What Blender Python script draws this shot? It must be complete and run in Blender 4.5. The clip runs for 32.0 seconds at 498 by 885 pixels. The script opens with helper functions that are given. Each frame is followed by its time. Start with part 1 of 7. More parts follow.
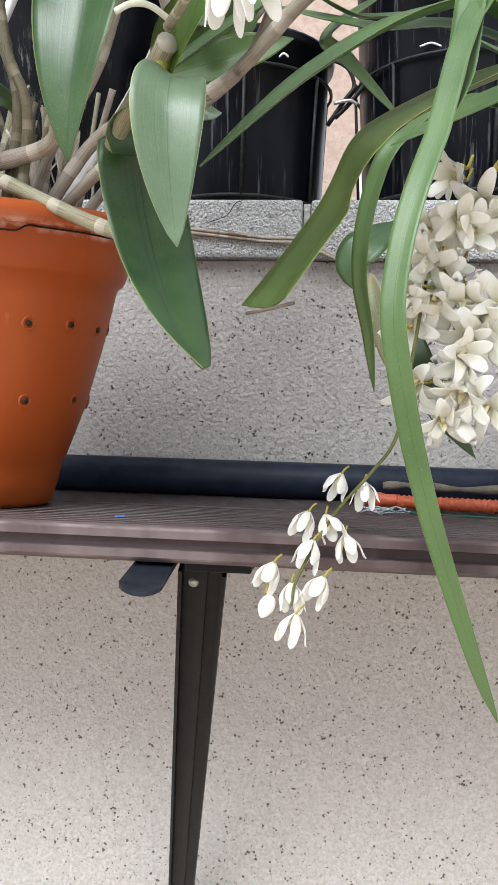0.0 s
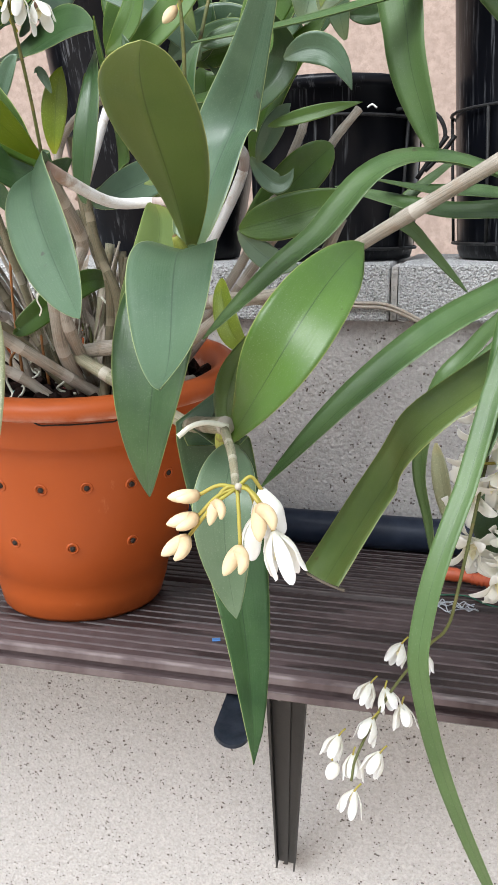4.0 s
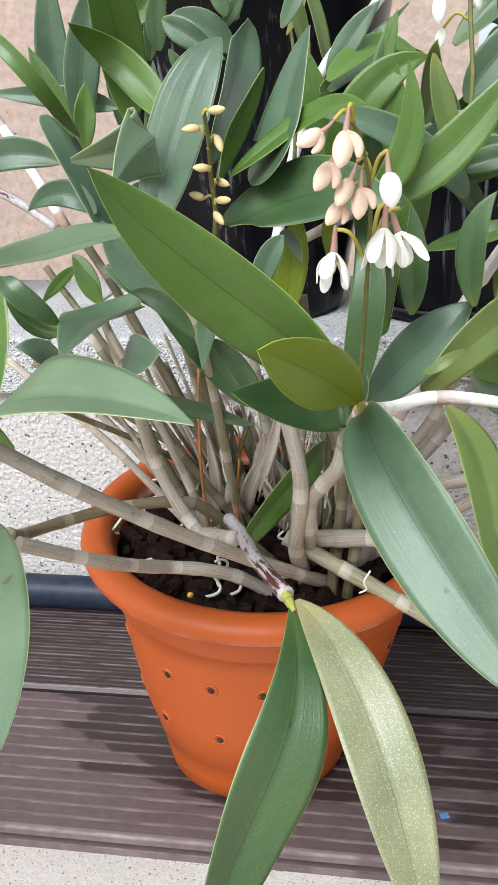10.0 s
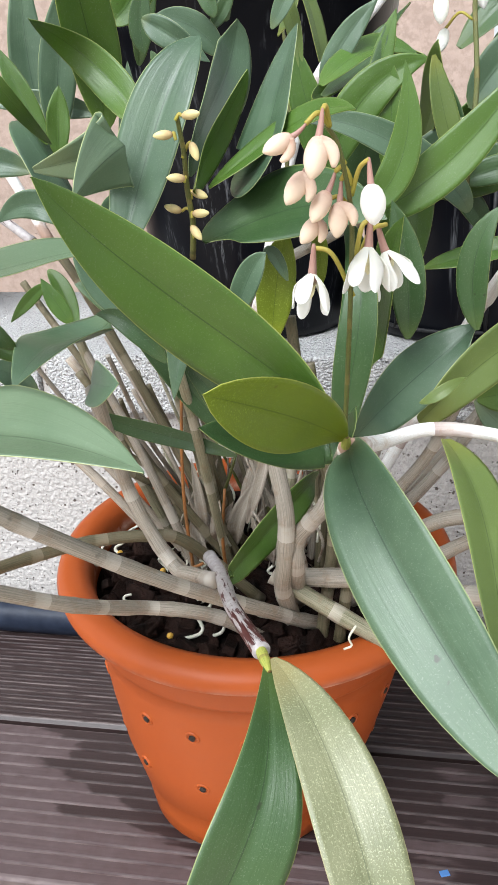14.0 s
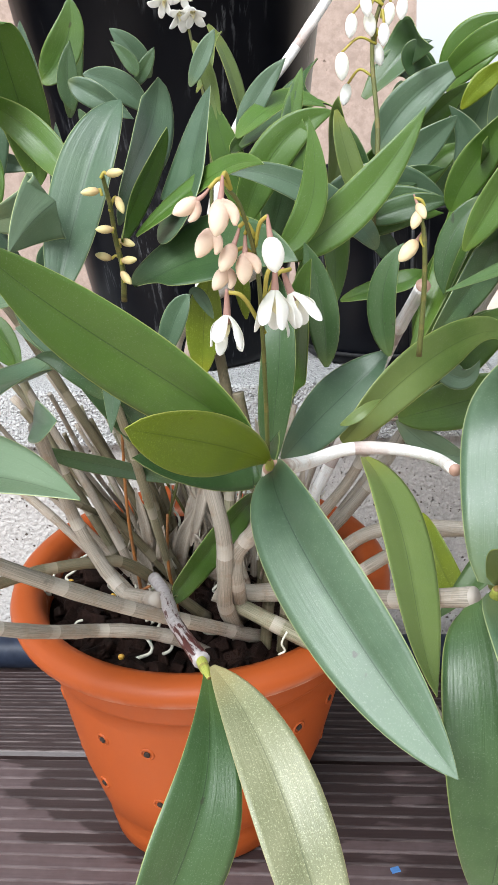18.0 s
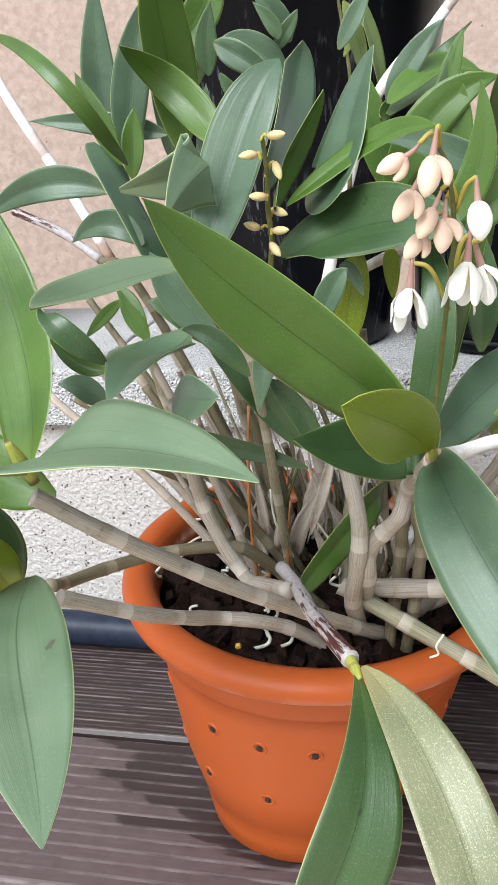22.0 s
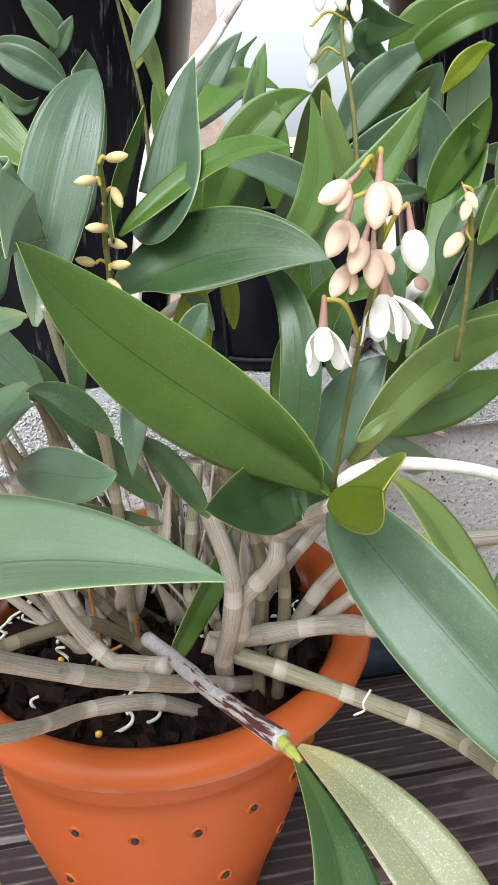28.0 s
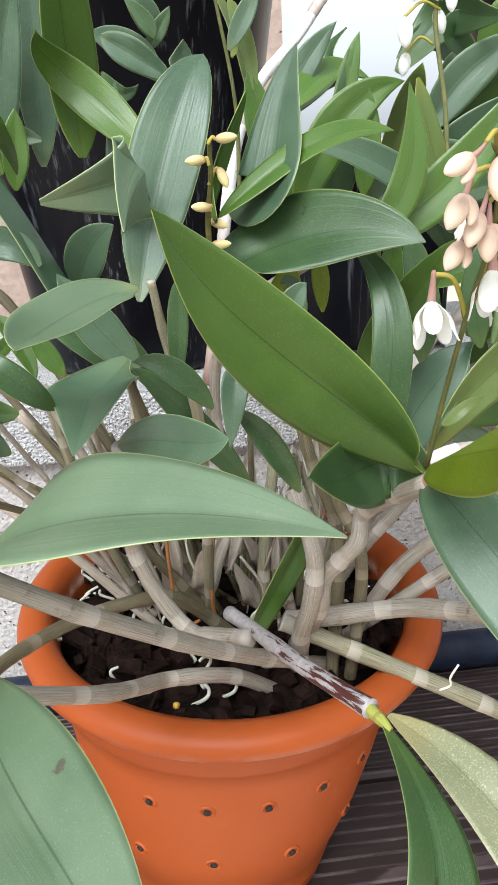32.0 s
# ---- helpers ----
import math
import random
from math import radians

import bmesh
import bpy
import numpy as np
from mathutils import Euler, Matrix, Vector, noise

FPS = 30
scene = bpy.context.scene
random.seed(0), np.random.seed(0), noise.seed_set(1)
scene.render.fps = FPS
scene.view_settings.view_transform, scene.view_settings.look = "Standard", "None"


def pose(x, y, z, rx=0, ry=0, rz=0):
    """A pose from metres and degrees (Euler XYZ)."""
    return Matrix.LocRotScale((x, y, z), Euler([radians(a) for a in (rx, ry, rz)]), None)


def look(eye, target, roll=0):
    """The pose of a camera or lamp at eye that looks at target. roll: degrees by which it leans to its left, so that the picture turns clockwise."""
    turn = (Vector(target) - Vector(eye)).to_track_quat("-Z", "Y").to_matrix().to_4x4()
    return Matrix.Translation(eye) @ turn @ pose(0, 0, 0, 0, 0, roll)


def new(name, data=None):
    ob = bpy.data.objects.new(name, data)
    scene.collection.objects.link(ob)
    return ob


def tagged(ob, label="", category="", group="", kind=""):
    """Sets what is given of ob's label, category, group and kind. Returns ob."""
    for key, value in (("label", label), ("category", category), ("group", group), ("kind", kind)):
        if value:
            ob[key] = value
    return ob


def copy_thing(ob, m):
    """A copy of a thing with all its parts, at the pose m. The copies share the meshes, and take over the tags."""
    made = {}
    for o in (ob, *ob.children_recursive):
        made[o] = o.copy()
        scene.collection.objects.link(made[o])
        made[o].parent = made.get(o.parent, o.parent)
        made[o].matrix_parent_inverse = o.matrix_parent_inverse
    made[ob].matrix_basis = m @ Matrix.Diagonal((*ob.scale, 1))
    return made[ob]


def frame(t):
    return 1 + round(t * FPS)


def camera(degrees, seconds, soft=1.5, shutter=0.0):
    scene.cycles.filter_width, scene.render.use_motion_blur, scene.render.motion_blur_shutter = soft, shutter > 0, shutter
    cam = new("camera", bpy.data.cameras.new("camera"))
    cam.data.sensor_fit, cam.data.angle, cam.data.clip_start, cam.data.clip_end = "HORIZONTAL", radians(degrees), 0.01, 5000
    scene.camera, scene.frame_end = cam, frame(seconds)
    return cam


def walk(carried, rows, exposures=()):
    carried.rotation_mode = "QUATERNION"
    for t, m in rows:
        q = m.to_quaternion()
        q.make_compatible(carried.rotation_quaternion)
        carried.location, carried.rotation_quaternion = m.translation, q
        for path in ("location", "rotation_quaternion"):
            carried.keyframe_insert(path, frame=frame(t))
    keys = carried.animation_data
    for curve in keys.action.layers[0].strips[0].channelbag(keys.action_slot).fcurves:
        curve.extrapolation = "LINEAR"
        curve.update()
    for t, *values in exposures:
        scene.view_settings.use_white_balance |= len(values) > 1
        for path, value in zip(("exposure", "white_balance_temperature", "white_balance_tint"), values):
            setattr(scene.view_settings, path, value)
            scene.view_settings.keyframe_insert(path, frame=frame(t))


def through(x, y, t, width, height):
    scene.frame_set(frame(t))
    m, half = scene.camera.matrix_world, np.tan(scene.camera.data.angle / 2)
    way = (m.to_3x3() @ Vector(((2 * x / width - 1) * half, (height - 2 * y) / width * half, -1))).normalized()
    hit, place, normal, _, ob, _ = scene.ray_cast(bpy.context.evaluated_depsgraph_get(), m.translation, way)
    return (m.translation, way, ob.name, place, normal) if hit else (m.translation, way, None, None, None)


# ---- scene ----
cam = camera(34.05, 32.0)
PATH = [
    (0, (0.3115, -0.4448, 0.0555), (0.2085, 0.5485, 0.0029), 1.57),
    (0.5, (0.3149, -0.4433, 0.0375), (0.2213, 0.5512, -0.0098), 1.44),
    (1, (0.3166, -0.4424, 0.0341), (0.2075, 0.5509, -0.0039), 1.19),
    (1.5, (0.3165, -0.4410, 0.0359), (0.1980, 0.5516, 0.0109), 0.20),
    (2, (0.3140, -0.4469, 0.0391), (0.1793, 0.5439, 0.0278), 0.24),
    (2.5, (0.3123, -0.4526, 0.0456), (0.1626, 0.5361, 0.0464), -0.04),
    (4.5, (0.3478, -0.4860, 0.3471), (0.0619, 0.4196, 0.0338), -1.00),
    (4.7, (0.3472, -0.4946, 0.3608), (0.0429, 0.4038, 0.0440), -1.09),
    (5, (0.3390, -0.5010, 0.3717), (0.0143, 0.3906, 0.0560), -1.36),
    (5.5, (0.2926, -0.4829, 0.3890), (-0.0405, 0.4059, 0.0742), -1.67),
    (6, (0.2651, -0.4462, 0.4081), (-0.0669, 0.4412, 0.0881), -1.98),
    (6.5, (0.2150, -0.4164, 0.4059), (-0.1161, 0.4697, 0.0816), -1.59),
    (7, (0.1582, -0.3940, 0.4139), (-0.1364, 0.5005, 0.0777), -3.03),
    (7.5, (0.1087, -0.3838, 0.4179), (-0.0818, 0.5304, 0.0603), -3.44),
    (8, (0.1044, -0.3686, 0.4223), (-0.0281, 0.5499, 0.0498), -2.70),
    (8.5, (0.1425, -0.3737, 0.4280), (-0.0194, 0.5401, 0.0555), -1.21),
    (9, (0.1524, -0.3872, 0.4305), (-0.0390, 0.5289, 0.0782), -1.93),
    (9.5, (0.1297, -0.3783, 0.4276), (-0.0607, 0.5332, 0.0630), -2.43),
    (10, (0.1222, -0.3707, 0.4305), (-0.0243, 0.5436, 0.0529), -2.44),
    (10.5, (0.1179, -0.3671, 0.4287), (0.0123, 0.5484, 0.0405), -1.98),
    (11, (0.1162, -0.3713, 0.4309), (0.0189, 0.5457, 0.0442), -2.34),
    (11.5, (0.1228, -0.3713, 0.4315), (0.0303, 0.5546, 0.0652), -2.89),
    (12, (0.1194, -0.3701, 0.4377), (0.0310, 0.5542, 0.0663), -2.84),
    (12.5, (0.1277, -0.3624, 0.4336), (0.0410, 0.5631, 0.0647), -2.69),
    (13, (0.1474, -0.3439, 0.4300), (0.0368, 0.5784, 0.0598), -2.02),
    (13.5, (0.1452, -0.3400, 0.4276), (-0.0346, 0.5731, 0.0618), -2.37),
    (15.5, (0.0845, -0.3063, 0.4362), (0.0328, 0.6235, 0.0718), -2.53),
    (16, (0.1112, -0.3161, 0.4423), (0.0623, 0.6169, 0.0859), -3.32),
    (16.5, (0.1292, -0.3462, 0.4423), (0.0691, 0.5919, 0.1012), -2.71),
    (17, (0.1487, -0.3596, 0.4378), (0.0679, 0.5743, 0.0896), -3.40),
    (17.5, (0.1471, -0.3619, 0.4383), (0.0480, 0.5699, 0.0891), -4.00),
    (18, (0.1462, -0.3590, 0.4373), (0.0388, 0.5757, 0.0985), -3.74),
    (18.5, (0.1460, -0.3541, 0.4365), (0.0301, 0.5790, 0.0960), -3.73),
    (19, (0.1490, -0.3476, 0.4330), (0.0242, 0.5833, 0.0897), -4.20),
    (19.5, (0.1489, -0.3458, 0.4331), (0.0134, 0.5832, 0.0887), -4.48),
    (20, (0.1460, -0.3404, 0.4343), (0.0039, 0.5862, 0.0860), -4.38),
    (20.5, (0.1433, -0.3448, 0.4362), (-0.0153, 0.5800, 0.0904), -4.35),
    (21, (0.1366, -0.3474, 0.4346), (-0.0426, 0.5742, 0.0904), -4.06),
    (21.5, (0.1201, -0.3477, 0.4303), (-0.0617, 0.5729, 0.0846), -3.57),
    (22, (0.1069, -0.3440, 0.4304), (-0.0792, 0.5743, 0.0811), -3.06),
    (22.5, (0.0960, -0.3374, 0.4294), (-0.0933, 0.5797, 0.0785), -2.98),
    (23, (0.0909, -0.3302, 0.4286), (-0.0920, 0.5858, 0.0715), -3.02),
    (23.5, (0.0998, -0.3257, 0.4307), (-0.0735, 0.5931, 0.0761), -4.79),
    (24, (0.0868, -0.3186, 0.4361), (0.0041, 0.6098, 0.0737), -4.12),
    (24.5, (0.0698, -0.3094, 0.4374), (0.0857, 0.6255, 0.0827), -3.25),
    (26.5, (0.0307, -0.3051, 0.4375), (0.1628, 0.6234, 0.0905), -4.25),
    (27, (0.0479, -0.3066, 0.4377), (0.1914, 0.6201, 0.0902), -4.15),
    (27.5, (0.0478, -0.3033, 0.4350), (0.1949, 0.6224, 0.0864), -3.30),
    (28, (0.0483, -0.3007, 0.4355), (0.1932, 0.6241, 0.0837), -3.28),
    (28.5, (0.0466, -0.2982, 0.4331), (0.1910, 0.6264, 0.0806), -3.33),
    (29, (0.0399, -0.3051, 0.4329), (0.1872, 0.6192, 0.0809), -3.06),
    (29.5, (0.0364, -0.3090, 0.4342), (0.1518, 0.6209, 0.0850), -3.20),
    (30, (0.0358, -0.3083, 0.4360), (0.1390, 0.6231, 0.0869), -3.08),
    (30.5, (0.0318, -0.3079, 0.4339), (0.1279, 0.6245, 0.0853), -2.97),
    (31, (0.0317, -0.3088, 0.4322), (0.1282, 0.6237, 0.0840), -2.86),
    (31.5, (0.0306, -0.3084, 0.4291), (0.1223, 0.6245, 0.0809), -2.71),
    (32, (0.0280, -0.3087, 0.4298), (0.1182, 0.6248, 0.0827), -2.88),
]
walk(cam, [(t, look(eye, target, roll)) for t, eye, target, roll in PATH], [(0, 1.18, 6050, 8), (2.5, 1.18, 6050, 8), (4.5, 1.02, 6050, 8), (6.5, 1.04, 6050, 8), (9, 1.12, 6050, 8), (32, 1.12, 6050, 8)])

# ---- light ----
world = bpy.data.worlds.new("overcast_sky")
scene.world = world
world.use_nodes = True
wn, wl = world.node_tree.nodes, world.node_tree.links
sky = wn.new("ShaderNodeTexSky")
sky.sky_type, sky.sun_disc = "NISHITA", False
sky.sun_elevation, sky.sun_rotation = radians(50), radians(205)
sky.air_density, sky.dust_density = 1.0, 4.0
pale = wn.new("ShaderNodeHueSaturation")
pale.inputs["Saturation"].default_value = 0.10
wl.new(sky.outputs["Color"], pale.inputs["Color"])
wl.new(pale.outputs["Color"], wn["Background"].inputs["Color"])
wn["Background"].inputs["Strength"].default_value = 0.06
# the even white of the closed cloud cover
cloud = wn.new("ShaderNodeBackground")
cloud.inputs["Color"].default_value, cloud.inputs["Strength"].default_value = (0.94, 0.97, 1.0, 1), 0.27
both = wn.new("ShaderNodeAddShader")
wl.new(wn["Background"].outputs["Background"], both.inputs[0])
wl.new(cloud.outputs["Background"], both.inputs[1])
wl.new(both.outputs["Shader"], wn["World Output"].inputs["Surface"])
sun = new("sun", bpy.data.lights.new("sun", "SUN"))
sun.data.energy, sun.data.angle, sun.data.color = 2.1, radians(34), (1.0, 0.985, 0.96)
sun.matrix_world = look((-0.9, -2.2, 2.9), (0.05, 0.1, 0.1))


# ---- materials ----
def material(name, rough=0.6, metal=0.0, spec=0.5):
    m = bpy.data.materials.new(name)
    m.use_nodes = True
    b = m.node_tree.nodes["Principled BSDF"]
    b.inputs["Roughness"].default_value, b.inputs["Metallic"].default_value = rough, metal
    b.inputs["Specular IOR Level"].default_value = spec
    return m, m.node_tree.nodes, m.node_tree.links, b


def node(nodes, kind, **values):
    n = nodes.new(kind)
    for key, value in values.items():
        n.inputs[key.replace("_", " ")].default_value = value
    return n


def ramp(nodes, links, source, stops):
    r = nodes.new("ShaderNodeValToRGB")
    while len(r.color_ramp.elements) < len(stops):
        r.color_ramp.elements.new(0.5)
    for e, (at, col) in zip(r.color_ramp.elements, stops):
        e.position, e.color = at, (*col, 1)
    links.new(source, r.inputs["Fac"])
    return r


def blend(nodes, links, fac, a, b, kind="MIX"):
    x = nodes.new("ShaderNodeMix")
    x.data_type, x.blend_type = "RGBA", kind
    for socket, v in ((x.inputs["Factor"], fac), (x.inputs["A"], a), (x.inputs["B"], b)):
        if isinstance(v, bpy.types.NodeSocket):
            links.new(v, socket)
        elif isinstance(v, tuple):
            socket.default_value = (*v, 1)
        else:
            socket.default_value = v
    return x.outputs["Result"]


def noise_of(nodes, links, vector, scale, detail=4.0, rough=0.6):
    n = node(nodes, "ShaderNodeTexNoise", Scale=scale, Detail=detail, Roughness=rough)
    links.new(vector, n.inputs["Vector"])
    return n.outputs["Fac"]


def bumped(nodes, links, shader, height, strength, distance):
    b = node(nodes, "ShaderNodeBump", Strength=strength, Distance=distance)
    links.new(height, b.inputs["Height"])
    links.new(b.outputs["Normal"], shader.inputs["Normal"])
    return b


def where(nodes, links, stretch=(1, 1, 1)):
    c = nodes.new("ShaderNodeNewGeometry")
    m = node(nodes, "ShaderNodeMapping", Scale=stretch)
    links.new(c.outputs["Position"], m.inputs["Vector"])
    return m.outputs["Vector"]


def stucco(name, base, second, pits, pit_scale, pit_share, rough_scale, speck_dark=0.86, lump=0.010):
    """Render with lumps and dark open pits between the grains."""
    m, n, l, b = material(name, 0.95, spec=0.15)
    p = where(n, l)
    wide = noise_of(n, l, p, 7, 3)
    fine = noise_of(n, l, p, rough_scale, 5, 0.7)
    grain = node(n, "ShaderNodeTexVoronoi", Scale=pit_scale)
    l.new(p, grain.inputs["Vector"])
    size = noise_of(n, l, p, pit_scale * 0.6, 2)
    ground = blend(n, l, wide, base, second)
    ground = blend(n, l, ramp(n, l, fine, [(0.35, (0, 0, 0)), (0.7, (1, 1, 1))]).outputs["Color"], ground, tuple(min(1, c * 1.12) for c in base))
    speck = ramp(n, l, noise_of(n, l, p, rough_scale * 1.7, 4, 0.75), [(0.40, (1, 1, 1)), (0.56, (0, 0, 0))]).outputs["Color"]
    ground = blend(n, l, speck, ground, tuple(c * speck_dark for c in second))
    x = n.new("ShaderNodeMath")
    x.operation = "MULTIPLY"
    uneven = n.new("ShaderNodeMath")
    uneven.operation = "MULTIPLY_ADD"
    uneven.inputs[1].default_value = 0.22
    l.new(noise_of(n, l, p, pit_scale * 2.2, 2), uneven.inputs[0])
    l.new(grain.outputs["Distance"], uneven.inputs[2])
    shift = n.new("ShaderNodeMath")
    shift.operation = "SUBTRACT"
    shift.inputs[1].default_value = 0.11
    l.new(uneven.outputs[0], shift.inputs[0])
    spread = node(n, "ShaderNodeMapRange", From_Min=0.34, From_Max=0.62, To_Min=0.22, To_Max=1.0)
    l.new(size, spread.inputs["Value"])
    l.new(shift.outputs[0], x.inputs[0])
    l.new(spread.outputs["Result"], x.inputs[1])
    pit = ramp(n, l, x.outputs[0], [(pit_share * 0.6, (1, 1, 1)), (pit_share, (0, 0, 0))])
    l.new(blend(n, l, pit.outputs["Color"], ground, pits), b.inputs["Base Color"])
    h = n.new("ShaderNodeMath")
    h.operation = "SUBTRACT"
    l.new(noise_of(n, l, p, rough_scale * 1.5, 2, 0.5), h.inputs[0])
    l.new(pit.outputs["Color"], h.inputs[1])
    bumped(n, l, b, h.outputs[0], 1.0, lump)
    return m


def plain(name, colour, second, rough, scale, bump=0.2, depth=0.001, spec=0.5, metal=0.0):
    m, n, l, b = material(name, rough, metal, spec)
    p = where(n, l)
    f = noise_of(n, l, p, scale, 5)
    l.new(blend(n, l, ramp(n, l, f, [(0.35, (0, 0, 0)), (0.68, (1, 1, 1))]).outputs["Color"], colour, second), b.inputs["Base Color"])
    bumped(n, l, b, noise_of(n, l, p, scale * 5, 4), bump, depth)
    return m


WALL = stucco("rendered_wall", (0.460, 0.436, 0.417), (0.410, 0.386, 0.365), (0.14, 0.11, 0.095), 240, 0.088, 150, 0.95, 0.0026)
BACK_WALL = stucco("house_wall", (0.40, 0.305, 0.255), (0.355, 0.268, 0.222), (0.30, 0.225, 0.185), 26, 0.03, 30, 0.96, 0.003)
COPING = stucco("concrete_coping", (0.55, 0.545, 0.54), (0.47, 0.465, 0.46), (0.22, 0.21, 0.21), 300, 0.10, 300, 0.74, 0.005)
# ground out of view, its pale tan picked to bounce warm light up the wall
GROUND = plain("unseen_tan_ground", (0.55, 0.455, 0.37), (0.47, 0.385, 0.31), 0.9, 9)
PIPE = plain("dark_plastic_pipe", (0.010, 0.014, 0.026), (0.022, 0.028, 0.045), 0.42, 60, 0.08, spec=0.16)
METAL = plain("black_painted_steel", (0.003, 0.0028, 0.003), (0.008, 0.008, 0.0085), 0.45, 90, 0.1, spec=0.16)
TONGUE = plain("blue_black_steel", (0.008, 0.011, 0.016), (0.022, 0.026, 0.035), 0.4, 90, 0.1, spec=0.16)
WIRE = plain("black_wire", (0.012, 0.012, 0.013), (0.03, 0.03, 0.03), 0.5, 200, spec=0.16)
SCREW = plain("zinc_screw", (0.45, 0.45, 0.44), (0.3, 0.3, 0.3), 0.35, 300, metal=0.9)
ORANGE = plain("orange_plastic", (0.52, 0.10, 0.03), (0.44, 0.08, 0.03), 0.45, 120)
LABEL = plain("white_plastic_label", (0.78, 0.78, 0.75), (0.7, 0.7, 0.68), 0.5, 80)
INK = plain("black_print", (0.02, 0.02, 0.02), (0.03, 0.03, 0.03), 0.6, 80)
BARK = plain("bark_chips", (0.004, 0.0025, 0.002), (0.024, 0.012, 0.009), 0.65, 90, 0.8, 0.003, 0.08)


def scuffed_black():
    """Black plant-pot plastic with pale vertical scuffs."""
    m, n, l, b = material("scuffed_black_plastic", 0.28, spec=0.14)
    p = where(n, l)
    streak = noise_of(n, l, where(n, l, (260, 260, 6)), 1.0, 4, 0.7)
    zone = noise_of(n, l, where(n, l, (22, 22, 7)), 1.0, 3, 0.6)
    x = n.new("ShaderNodeMath")
    x.operation = "MULTIPLY"
    l.new(ramp(n, l, streak, [(0.54, (0, 0, 0)), (0.70, (1, 1, 1))]).outputs["Color"], x.inputs[0])
    l.new(ramp(n, l, zone, [(0.48, (0, 0, 0)), (0.66, (0.55, 0.55, 0.55))]).outputs["Color"], x.inputs[1])
    body = blend(n, l, noise_of(n, l, p, 40), (0.0018, 0.0022, 0.0035), (0.005, 0.0055, 0.008))
    l.new(blend(n, l, x.outputs[0], body, (0.30, 0.31, 0.33)), b.inputs["Base Color"])
    bumped(n, l, b, zone, 0.1, 0.001)
    return m


BLACK = scuffed_black()
ROOT = plain("pale_root", (0.70, 0.68, 0.58), (0.52, 0.52, 0.42), 0.7, 120)
SHOOT = plain("orange_brown_shoot", (0.34, 0.13, 0.03), (0.20, 0.09, 0.03), 0.5, 160)
BLUE = plain("blue_flake", (0.06, 0.17, 0.42), (0.08, 0.2, 0.45), 0.6, 100)
TWIG = plain("grey_twig", (0.20, 0.17, 0.13), (0.11, 0.09, 0.07), 0.9, 90, 0.6, 0.002)


